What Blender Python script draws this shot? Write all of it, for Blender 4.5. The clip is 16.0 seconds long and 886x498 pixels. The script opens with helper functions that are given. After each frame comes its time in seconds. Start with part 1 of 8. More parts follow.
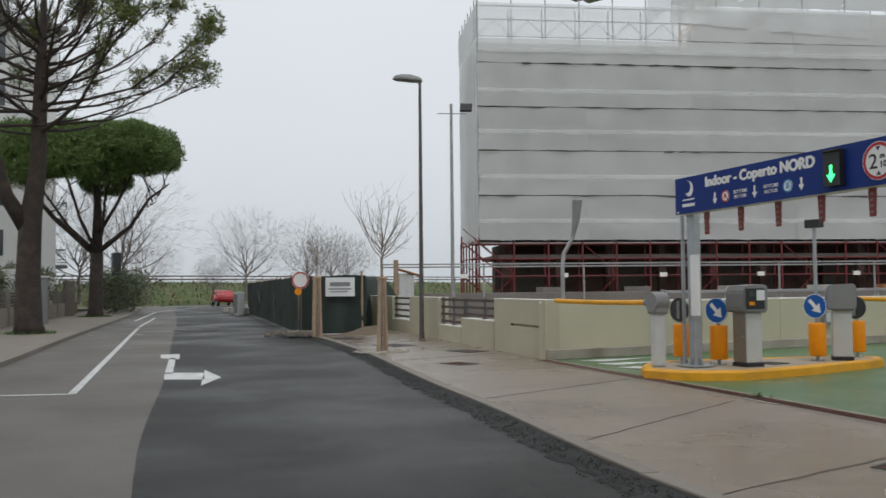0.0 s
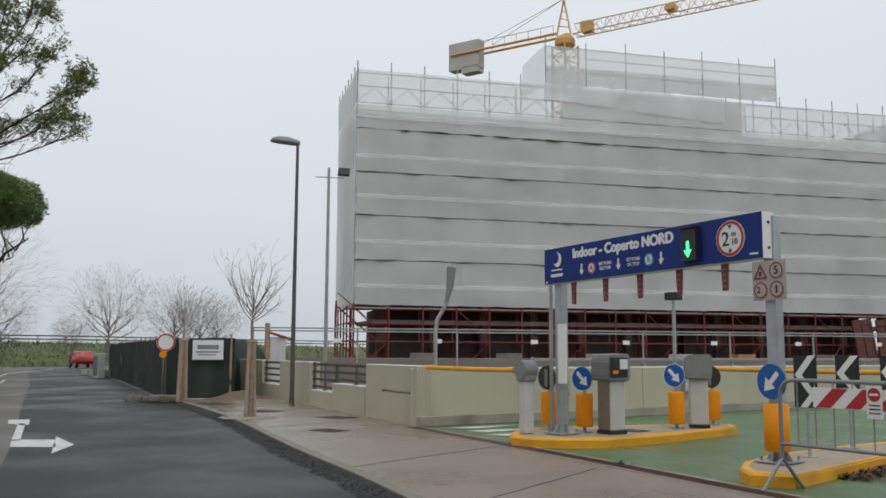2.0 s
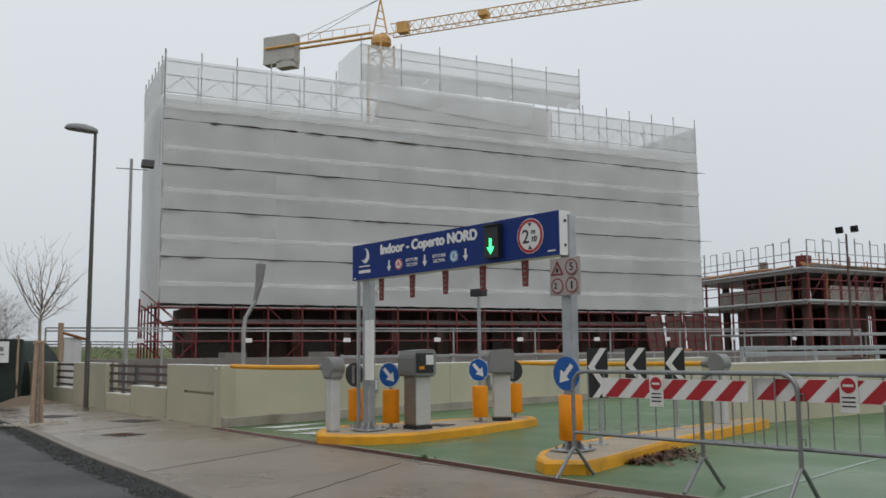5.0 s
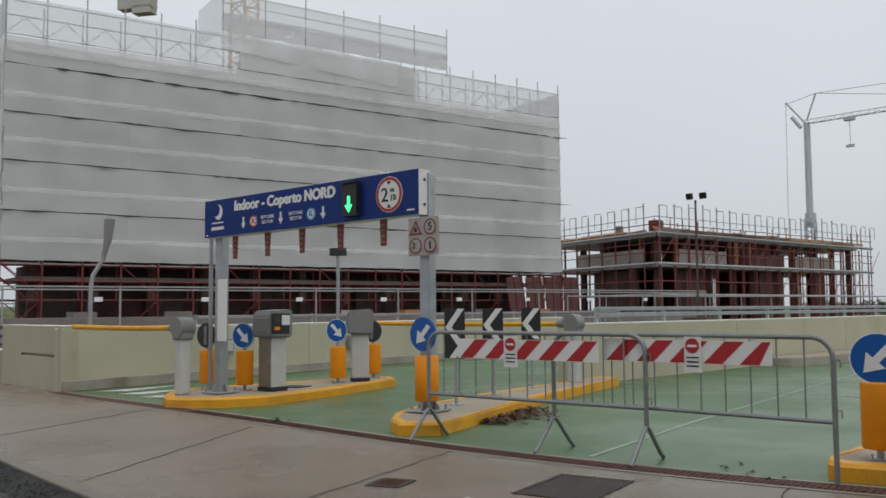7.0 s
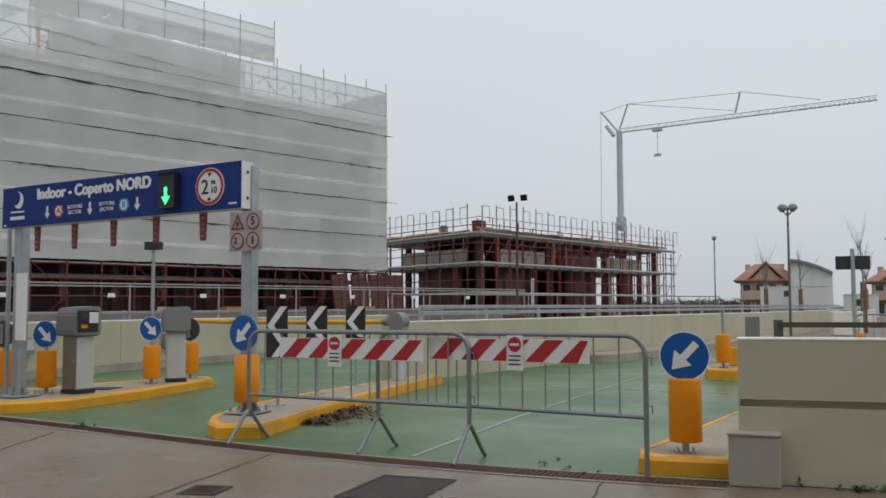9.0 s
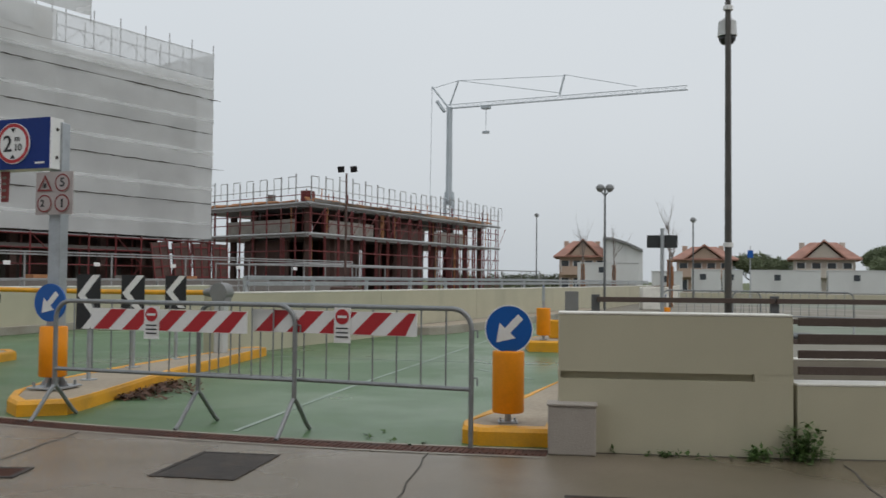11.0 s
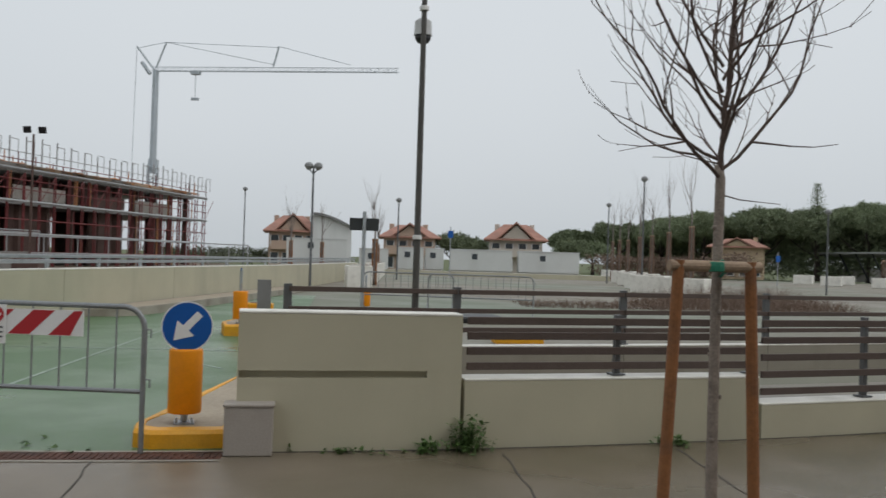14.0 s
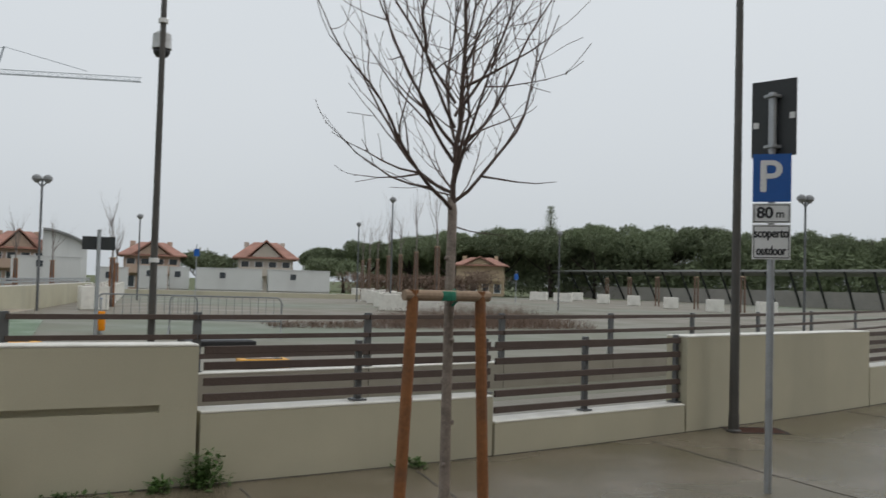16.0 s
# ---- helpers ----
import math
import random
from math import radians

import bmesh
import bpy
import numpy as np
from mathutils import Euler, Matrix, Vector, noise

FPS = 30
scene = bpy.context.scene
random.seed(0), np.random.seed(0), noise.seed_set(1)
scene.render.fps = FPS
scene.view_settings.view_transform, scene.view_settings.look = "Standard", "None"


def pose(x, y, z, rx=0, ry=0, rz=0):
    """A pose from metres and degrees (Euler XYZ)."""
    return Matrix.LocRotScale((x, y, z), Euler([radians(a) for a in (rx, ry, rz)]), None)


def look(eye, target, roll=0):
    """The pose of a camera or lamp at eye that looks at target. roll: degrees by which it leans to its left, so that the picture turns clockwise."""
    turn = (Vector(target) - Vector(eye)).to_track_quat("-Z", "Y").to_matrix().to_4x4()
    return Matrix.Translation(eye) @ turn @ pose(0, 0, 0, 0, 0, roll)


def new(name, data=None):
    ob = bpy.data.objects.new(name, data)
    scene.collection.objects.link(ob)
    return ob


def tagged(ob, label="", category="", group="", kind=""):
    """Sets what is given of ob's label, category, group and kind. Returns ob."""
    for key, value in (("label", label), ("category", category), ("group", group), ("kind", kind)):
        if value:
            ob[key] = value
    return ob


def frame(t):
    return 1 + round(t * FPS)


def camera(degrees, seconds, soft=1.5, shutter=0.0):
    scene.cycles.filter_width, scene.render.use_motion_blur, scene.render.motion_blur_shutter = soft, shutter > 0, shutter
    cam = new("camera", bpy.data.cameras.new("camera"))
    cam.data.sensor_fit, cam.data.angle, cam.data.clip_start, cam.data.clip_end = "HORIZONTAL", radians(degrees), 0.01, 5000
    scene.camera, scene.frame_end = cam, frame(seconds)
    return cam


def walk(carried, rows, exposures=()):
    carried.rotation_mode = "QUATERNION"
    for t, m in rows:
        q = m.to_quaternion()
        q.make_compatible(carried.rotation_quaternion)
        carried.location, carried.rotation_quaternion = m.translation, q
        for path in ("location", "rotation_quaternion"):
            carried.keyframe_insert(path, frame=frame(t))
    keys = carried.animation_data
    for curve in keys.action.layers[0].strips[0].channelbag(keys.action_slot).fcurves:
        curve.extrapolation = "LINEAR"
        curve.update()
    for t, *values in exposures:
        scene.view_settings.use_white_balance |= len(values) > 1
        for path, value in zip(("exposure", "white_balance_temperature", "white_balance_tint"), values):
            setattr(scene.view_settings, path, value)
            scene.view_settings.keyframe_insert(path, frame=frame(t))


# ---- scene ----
cam = camera(52.55, 16.0, soft=1.5, shutter=0.35)
# seconds, place of the eye, then the pose's three angles
ROWS = [
    (0.0, 0.000, 0.000, 1.316, 92.54, 0.53, -27.94),
    (0.5, 0.001, -0.011, 1.319, 93.18, 0.26, -30.56),
    (1.0, -0.005, -0.022, 1.323, 93.90, 0.18, -32.16),
    (1.5, 0.015, -0.031, 1.325, 94.96, 0.26, -33.74),
    (2.0, 0.019, -0.043, 1.329, 96.64, -0.27, -35.92),
    (2.5, 0.044, -0.045, 1.329, 98.44, 0.02, -37.72),
    (3.0, 0.051, -0.060, 1.314, 99.38, -0.05, -39.72),
    (3.5, 0.068, -0.063, 1.303, 98.86, -0.07, -41.38),
    (4.0, 0.099, -0.057, 1.297, 98.29, 0.16, -43.78),
    (6.5, 0.347, -0.010, 1.310, 93.86, 0.35, -53.42),
    (7.0, 0.425, 0.028, 1.309, 93.90, 0.45, -56.19),
    (7.5, 0.472, 0.059, 1.308, 94.03, 1.17, -58.31),
    (8.0, 0.508, 0.070, 1.317, 93.66, 1.11, -61.68),
    (10.5, 0.628, 0.149, 1.317, 92.86, -0.41, -74.95),
    (11.0, 0.658, 0.148, 1.317, 91.93, -0.59, -78.30),
    (11.5, 0.652, 0.147, 1.331, 91.79, -1.41, -81.11),
    (12.0, 0.677, 0.115, 1.360, 89.07, 0.60, -83.35),
    (12.5, 0.717, 0.004, 1.411, 89.94, 0.39, -87.27),
    (13.0, 0.721, -0.038, 1.467, 90.57, -1.83, -92.23),
    (13.5, 0.708, -0.048, 1.493, 90.42, -1.73, -93.29),
    (14.0, 0.720, -0.065, 1.517, 90.60, -1.80, -96.59),
    (14.5, 0.731, -0.086, 1.549, 91.22, -1.53, -100.40),
    (15.0, 0.721, -0.092, 1.567, 91.47, -1.68, -104.94),
    (15.5, 0.737, -0.130, 1.578, 91.59, -1.74, -108.57),
    (16.0, 0.741, -0.153, 1.590, 92.20, -1.57, -112.36),
]
EXPOSURES = [(0.0, 0.12), (3.0, 0.10), (6.5, 0.0), (16.0, 0.0)]
walk(cam, [(t, pose(x, y, z, rx, ry, rz)) for t, x, y, z, rx, ry, rz in ROWS], EXPOSURES)

# ---- world and light ----
world = bpy.data.worlds.new("overcast_sky")
scene.world = world
world.use_nodes = True
wn, wl = world.node_tree.nodes, world.node_tree.links
wn.clear()
w_out = wn.new("ShaderNodeOutputWorld")
sky = wn.new("ShaderNodeTexSky")
sky.sky_type, sky.sun_disc = "NISHITA", False
sky.sun_elevation, sky.sun_rotation = radians(54), radians(214)
sky.air_density, sky.dust_density, sky.ozone_density = 1.0, 4.0, 1.0
grey = wn.new("ShaderNodeHueSaturation")
grey.inputs["Saturation"].default_value = 0.12
bg_sky = wn.new("ShaderNodeBackground")
bg_sky.inputs[1].default_value = 0.02
wl.new(sky.outputs[0], grey.inputs["Color"])
wl.new(grey.outputs[0], bg_sky.inputs[0])
# the cloud layer: one even grey sheet, a little brighter overhead, with faint drifts
w_tc = wn.new("ShaderNodeTexCoord")
w_sep = wn.new("ShaderNodeSeparateXYZ")
w_ramp = wn.new("ShaderNodeValToRGB")
w_ramp.color_ramp.elements[0].position = 0.0
w_ramp.color_ramp.elements[0].color = (0.535, 0.577, 0.612, 1)
w_ramp.color_ramp.elements[1].position = 0.55
w_ramp.color_ramp.elements[1].color = (0.735, 0.782, 0.825, 1)
w_noise = wn.new("ShaderNodeTexNoise")
w_noise.inputs["Scale"].default_value = 1.6
w_noise.inputs["Detail"].default_value = 3
w_mix = wn.new("ShaderNodeMix")
w_mix.data_type, w_mix.blend_type = "RGBA", "OVERLAY"
w_mix.inputs[0].default_value = 0.12
bg_cloud = wn.new("ShaderNodeBackground")
bg_cloud.inputs[1].default_value = 0.93
w_add = wn.new("ShaderNodeAddShader")
wl.new(w_tc.outputs["Generated"], w_sep.inputs[0])
wl.new(w_tc.outputs["Generated"], w_noise.inputs["Vector"])
wl.new(w_sep.outputs["Z"], w_ramp.inputs[0])
wl.new(w_ramp.outputs[0], w_mix.inputs[6])
wl.new(w_noise.outputs[0], w_mix.inputs[7])
wl.new(w_mix.outputs[2], bg_cloud.inputs[0])
wl.new(bg_sky.outputs[0], w_add.inputs[0])
wl.new(bg_cloud.outputs[0], w_add.inputs[1])
wl.new(w_add.outputs[0], w_out.inputs[0])

sun_data = bpy.data.lights.new("sun", "SUN")
sun_data.energy, sun_data.angle, sun_data.color = 0.5, radians(25), (1.0, 0.97, 0.93)
sun = new("sun", sun_data)
sun.matrix_world = look((0, 0, 60), (24, 36, 0))


# ---- materials ----
def material(name, base, rough=0.6, var=0.12, scale=3.0, fine=60.0, bump=0.15, metal=0.0, stain=None, stain_amount=0.0,
             stain_scale=0.7, wet=0.0, island=0.0, spec=0.5, streak=0.0, coords="Object"):
    """A surface with variation at two scales, optional stains, wet patches, streaks running down and a per-piece shade."""
    m = bpy.data.materials.new(name)
    m.use_nodes = True
    n, l = m.node_tree.nodes, m.node_tree.links
    b = n["Principled BSDF"]
    tc = n.new("ShaderNodeTexCoord")
    big, small = n.new("ShaderNodeTexNoise"), n.new("ShaderNodeTexNoise")
    big.inputs["Scale"].default_value, big.inputs["Detail"].default_value = scale, 5
    small.inputs["Scale"].default_value, small.inputs["Detail"].default_value = fine, 3
    l.new(tc.outputs[coords], big.inputs["Vector"])
    l.new(tc.outputs[coords], small.inputs["Vector"])
    add = n.new("ShaderNodeMath")
    add.operation = "ADD"
    l.new(big.outputs[0], add.inputs[0])
    l.new(small.outputs[0], add.inputs[1])
    last = add
    if island:
        info = n.new("ShaderNodeObjectInfo")
        geo = n.new("ShaderNodeNewGeometry")
        s1 = n.new("ShaderNodeMath")
        s1.operation = "ADD"
        l.new(info.outputs["Random"], s1.inputs[0])
        l.new(geo.outputs["Random Per Island"], s1.inputs[1])
        s2 = n.new("ShaderNodeMath")
        s2.operation = "MULTIPLY_ADD"
        s2.inputs[1].default_value = island
        l.new(s1.outputs[0], s2.inputs[0])
        l.new(add.outputs[0], s2.inputs[2])
        last = s2
    mr = n.new("ShaderNodeMapRange")
    mr.inputs[1].default_value, mr.inputs[2].default_value = 0.6, 1.4 + 2 * island
    mr.inputs[3].default_value, mr.inputs[4].default_value = 1 - var, 1 + var
    l.new(last.outputs[0], mr.inputs[0])
    mul = n.new("ShaderNodeMix")
    mul.data_type, mul.blend_type = "RGBA", "MULTIPLY"
    mul.inputs[0].default_value = 1
    mul.inputs[6].default_value = (*base, 1)
    l.new(mr.outputs[0], mul.inputs[7])
    colour = mul.outputs[2]
    if stain is not None:
        st = n.new("ShaderNodeTexNoise")
        st.inputs["Scale"].default_value, st.inputs["Detail"].default_value = stain_scale, 7
        mp = n.new("ShaderNodeMapping")
        mp.inputs["Scale"].default_value = (1, 1, 0.12) if streak else (1, 1, 1)
        l.new(tc.outputs[coords], mp.inputs[0])
        l.new(mp.outputs[0], st.inputs["Vector"])
        rp = n.new("ShaderNodeMapRange")
        rp.inputs[1].default_value, rp.inputs[2].default_value = 0.5, 0.72
        rp.inputs[3].default_value, rp.inputs[4].default_value = 0, stain_amount
        l.new(st.outputs[0], rp.inputs[0])
        sm = n.new("ShaderNodeMix")
        sm.data_type = "RGBA"
        l.new(rp.outputs[0], sm.inputs[0])
        l.new(colour, sm.inputs[6])
        sm.inputs[7].default_value = (*stain, 1)
        colour = sm.outputs[2]
    l.new(colour, b.inputs["Base Color"])
    b.inputs["Roughness"].default_value, b.inputs["Metallic"].default_value = rough, metal
    b.inputs["Specular IOR Level"].default_value = spec
    if wet:
        wp = n.new("ShaderNodeTexNoise")
        wp.inputs["Scale"].default_value, wp.inputs["Detail"].default_value = 0.35, 4
        l.new(tc.outputs[coords], wp.inputs["Vector"])
        wr = n.new("ShaderNodeMapRange")
        wr.inputs[1].default_value, wr.inputs[2].default_value = 0.42, 0.62
        wr.inputs[3].default_value, wr.inputs[4].default_value = rough, rough * (1 - wet)
        l.new(wp.outputs[0], wr.inputs[0])
        l.new(wr.outputs[0], b.inputs["Roughness"])
    if bump:
        bp = n.new("ShaderNodeBump")
        bp.inputs["Strength"].default_value, bp.inputs["Distance"].default_value = bump, 0.01
        l.new(small.outputs[0], bp.inputs["Height"])
        l.new(bp.outputs[0], b.inputs["Normal"])
    return m


def glowing(name, colour, strength):
    m = bpy.data.materials.new(name)
    m.use_nodes = True
    b = m.node_tree.nodes["Principled BSDF"]
    b.inputs["Base Color"].default_value = (*colour, 1)
    b.inputs["Emission Color"].default_value = (*colour, 1)
    b.inputs["Emission Strength"].default_value = strength
    return m


def sheer(name, base, cover):
    """Woven netting: threads and gaps, so that what stands behind shows through faintly."""
    m = material(name, base, 0.75, 0.12, 0.35, 30, 0.1, stain=(0.42, 0.425, 0.425), stain_amount=0.3, stain_scale=0.25)
    n, l = m.node_tree.nodes, m.node_tree.links
    b, out = n["Principled BSDF"], n["Material Output"]
    tr, mx = n.new("ShaderNodeBsdfTransparent"), n.new("ShaderNodeMixShader")
    tl, m2 = n.new("ShaderNodeBsdfTranslucent"), n.new("ShaderNodeMixShader")
    tl.inputs[0].default_value = (*base, 1)
    m2.inputs[0].default_value = 0.3
    l.new(b.outputs[0], m2.inputs[1])
    l.new(tl.outputs[0], m2.inputs[2])
    mx.inputs[0].default_value = cover
    l.new(tr.outputs[0], mx.inputs[1])
    l.new(m2.outputs[0], mx.inputs[2])
    l.new(mx.outputs[0], out.inputs[0])
    return m


M = dict(
    asphalt_new=material("new_asphalt", (0.025, 0.0238, 0.022), 0.6, 0.9, 18, 110, 1.0, stain=(0.040, 0.038, 0.035), stain_amount=0.8, stain_scale=2.6, wet=0.35, spec=0.33),
    asphalt_old=material("old_asphalt", (0.145, 0.132, 0.118), 0.7, 0.2, 0.6, 150, 0.45, stain=(0.09, 0.082, 0.072), stain_amount=0.6, stain_scale=0.5, wet=0.3, spec=0.35),
    asphalt_edge=material("patched_asphalt_edge", (0.026, 0.025, 0.024), 0.75, 0.5, 3.0, 60, 1.0, spec=0.3),
    rampwall=material("ramp_kerb_concrete", (0.27, 0.245, 0.20), 0.75, 0.15, 1.5, 90, 0.25, stain=(0.18, 0.16, 0.13), stain_amount=0.5, stain_scale=1.5, streak=1),
    ramp=material("ramp_concrete_floor", (0.20, 0.182, 0.145), 0.55, 0.12, 0.6, 120, 0.3, stain=(0.16, 0.143, 0.11), stain_amount=0.6, stain_scale=0.3, wet=0.3),
    pavement=material("pavement_concrete", (0.228, 0.184, 0.143), 0.35, 0.22, 3.5, 140, 0.3, stain=(0.155, 0.13, 0.10), stain_amount=0.75, stain_scale=0.55, wet=0.5),
    pavement_side=material("side_pavement", (0.215, 0.185, 0.155), 0.7, 0.2, 1.2, 100, 0.3, stain=(0.2, 0.17, 0.14), stain_amount=0.6),
    # dark tone for real joints and for shade painted at feet, seams and openings
    joint=material("dark_joint_and_shade", (0.075, 0.066, 0.055), 0.8, 0.3, 4, 80, 0.3),
    kerb=material("kerb_stone", (0.20, 0.175, 0.145), 0.65, 0.15, 2, 90, 0.3, stain=(0.16, 0.15, 0.14), stain_amount=0.6, island=0.2),
    green=material("green_floor_paint", (0.073, 0.142, 0.054), 0.48, 0.14, 0.5, 90, 0.2, stain=(0.125, 0.195, 0.10), stain_amount=0.55, stain_scale=0.35, wet=0.45),
    lot=material("lot_floor", (0.20, 0.178, 0.14), 0.7, 0.18, 0.2, 60, 0.2, stain=(0.15, 0.19, 0.135), stain_amount=0.8, stain_scale=0.05, wet=0.25, spec=0.35),
    rust=material("rusty_grating", (0.10, 0.042, 0.028), 0.75, 0.5, 5, 90, 0.6, stain=(0.04, 0.025, 0.02), stain_amount=0.7, stain_scale=4, metal=0.3),
    iron=material("cast_iron", (0.042, 0.034, 0.029), 0.65, 0.6, 7, 45, 1.0, metal=0.25, stain=(0.075, 0.05, 0.036), stain_amount=0.7, stain_scale=5),
    grass=material("rough_grass", (0.085, 0.11, 0.04), 0.9, 0.45, 0.5, 25, 1.0, stain=(0.19, 0.15, 0.08), stain_amount=0.8, stain_scale=0.6),
    soil=material("bare_soil", (0.16, 0.12, 0.085), 0.9, 0.3, 0.8, 30, 0.8),
    gravel=material("pale_gravel", (0.5, 0.46, 0.40), 0.8, 0.4, 20, 120, 1.0, island=0.4),
    cream=material("cream_concrete", (0.462, 0.432, 0.318), 0.7, 0.10, 1.4, 130, 0.25, stain=(0.30, 0.28, 0.215), stain_amount=0.5, stain_scale=0.6, streak=1),
    coping=material("pale_coping", (0.74, 0.72, 0.66), 0.65, 0.1, 3, 80, 0.2, stain=(0.42, 0.4, 0.35), stain_amount=0.5, stain_scale=2.5),
    faint=material("worn_lane_paint", (0.27, 0.33, 0.275), 0.5, 0.2, 3, 60, 0.1, stain=(0.14, 0.2, 0.14), stain_amount=0.8, stain_scale=2.5),
    tantop=material("tan_concrete", (0.34, 0.285, 0.215), 0.85, 0.2, 1.5, 25, 0.2),
    white=material("white_road_paint", (0.60, 0.60, 0.585), 0.6, 0.2, 6, 90, 0.2, stain=(0.35, 0.35, 0.34), stain_amount=0.75, stain_scale=5),
    whiteplate=material("white_plate", (0.78, 0.78, 0.77), 0.4, 0.05, 2, 40, 0.05, stain=(0.55, 0.54, 0.5), stain_amount=0.3, stain_scale=2),
    yellow=material("yellow_paint", (0.74, 0.345, 0.012), 0.5, 0.14, 3, 60, 0.2, stain=(0.40, 0.22, 0.04), stain_amount=0.5, stain_scale=2.2),
    orange=material("amber_plastic", (0.80, 0.27, 0.004), 0.5, 0.08, 4, 50, 0.05, stain=(0.58, 0.20, 0.006), stain_amount=0.4, stain_scale=5, spec=0.3),
    blue=material("blue_sign_face", (0.004, 0.092, 0.37), 0.35, 0.06, 3, 40, 0.02),
    navy=material("navy_panel", (0.007, 0.030, 0.185), 0.5, 0.08, 1.5, 40, 0.03, spec=0.25),
    red=material("red_reflective", (0.42, 0.013, 0.02), 0.4, 0.08, 3, 40, 0.03),
    black=material("black_plastic", (0.016, 0.016, 0.018), 0.45, 0.2, 3, 50, 0.05),
    steel=material("galvanised_steel", (0.42, 0.44, 0.46), 0.45, 0.16, 6, 60, 0.1, metal=0.75, stain=(0.28, 0.29, 0.3), stain_amount=0.5, stain_scale=5),
    alu=material("brushed_cabinet", (0.56, 0.565, 0.56), 0.4, 0.08, 4, 60, 0.05, metal=0.15, stain=(0.33, 0.33, 0.32), stain_amount=0.4, stain_scale=3),
    bronze=material("bronze_panel", (0.30, 0.25, 0.20), 0.3, 0.2, 3, 60, 0.05, metal=0.7),
    barsteel=material("dull_barrier_steel", (0.27, 0.28, 0.285), 0.5, 0.2, 6, 60, 0.1, metal=0.6, stain=(0.16, 0.15, 0.14), stain_amount=0.5, stain_scale=6),
    boarding=material("grey_boarding", (0.36, 0.335, 0.30), 0.8, 0.25, 2.0, 30, 0.2, stain=(0.22, 0.20, 0.18), stain_amount=0.6, stain_scale=1.2),
    grey=material("grey_housing", (0.22, 0.22, 0.22), 0.5, 0.1, 4, 60, 0.08, stain=(0.14, 0.13, 0.12), stain_amount=0.4, stain_scale=4),
    darkpole=material("dark_painted_pole", (0.09, 0.086, 0.08), 0.5, 0.15, 3, 60, 0.08, metal=0.3, stain=(0.15, 0.13, 0.11), stain_amount=0.4, stain_scale=3),
    woodrail=material("weathered_wood_rail", (0.085, 0.06, 0.05), 0.7, 0.25, 5, 60, 0.4, island=0.25),
    stake=material("stained_timber_stake", (0.25, 0.10, 0.033), 0.7, 0.3, 6, 50, 0.4, stain=(0.14, 0.07, 0.04), stain_amount=0.6, stain_scale=5),
    stakefar=material("old_brown_stake", (0.17, 0.105, 0.072), 0.8, 0.3, 4, 40, 0.3),
    stakegrey=material("pale_timber", (0.35, 0.25, 0.17), 0.75, 0.25, 6, 50, 0.4),
    bark=material("young_bark", (0.27, 0.225, 0.19), 0.85, 0.35, 8, 70, 0.7, stain=(0.10, 0.08, 0.065), stain_amount=0.6, stain_scale=10),
    twig=material("bare_twigs", (0.10, 0.068, 0.055), 0.8, 0.3, 6, 60, 0.2),
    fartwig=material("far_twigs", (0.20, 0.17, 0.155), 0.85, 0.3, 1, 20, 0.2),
    pinebark=material("pine_bark", (0.042, 0.031, 0.026), 0.9, 0.5, 3, 22, 1.0, stain=(0.095, 0.066, 0.05), stain_amount=0.6, stain_scale=2.5),
    needle=material("pine_needles", (0.15, 0.175, 0.055), 0.75, 0.5, 0.6, 12, 0.3, island=0.5),
    needle2=material("dense_pine_needles", (0.12, 0.185, 0.05), 0.75, 0.5, 0.5, 12, 0.3, island=0.5),
    # distance haze is put into this paler, greyer needle colour
    farneedle=material("hazed_far_pine_needles", (0.17, 0.205, 0.115), 0.85, 0.5, 0.1, 3, 0.3, island=0.5),
    hedge=material("hedge_leaves", (0.10, 0.115, 0.065), 0.8, 0.5, 1, 15, 0.3, island=0.5),
    weed=material("weed_leaves", (0.07, 0.13, 0.03), 0.6, 0.4, 3, 30, 0.2, island=0.5),
    shrub=material("dry_shrub", (0.17, 0.115, 0.085), 0.85, 0.4, 2, 20, 0.2, island=0.5),
    net=sheer("white_scaffold_net", (0.762, 0.772, 0.765), 0.80),
    side_net=sheer("dense_scaffold_net", (0.92, 0.925, 0.92), 0.9),
    darksteel=material("dark_steel_post", (0.13, 0.135, 0.14), 0.5, 0.15, 6, 60, 0.1, metal=0.4),
    flap=sheer("loose_white_flap", (0.80, 0.81, 0.81), 0.72),
    thin_net=sheer("thin_scaffold_net", (0.74, 0.75, 0.75), 0.55),
    greennet=material("dark_green_netting", (0.013, 0.024, 0.019), 0.75, 0.3, 1.5, 80, 0.4, stain=(0.045, 0.06, 0.05), stain_amount=0.6, stain_scale=1.2, streak=1),
    redsteel=material("red_scaffold_tube", (0.17, 0.026, 0.027), 0.6, 0.3, 2, 20, 0.1, stain=(0.1, 0.06, 0.05), stain_amount=0.6),
    scaff=material("grey_scaffold_tube", (0.34, 0.34, 0.34), 0.5, 0.2, 2, 20, 0.1, metal=0.4),
    slab=material("raw_concrete", (0.20, 0.185, 0.17), 0.85, 0.2, 0.4, 12, 0.3, stain=(0.12, 0.10, 0.09), stain_amount=0.6, stain_scale=0.5),
    # brown blockwork, darkened so the colour carries the shade inside the buildings
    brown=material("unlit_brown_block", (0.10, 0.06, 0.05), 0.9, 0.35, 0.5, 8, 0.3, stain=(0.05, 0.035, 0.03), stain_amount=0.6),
    formwork=material("timber_formwork", (0.43, 0.20, 0.09), 0.8, 0.3, 0.8, 15, 0.2),
    crane_y=material("yellow_crane_steel", (0.56, 0.31, 0.09), 0.5, 0.15, 0.5, 5, 0.05),
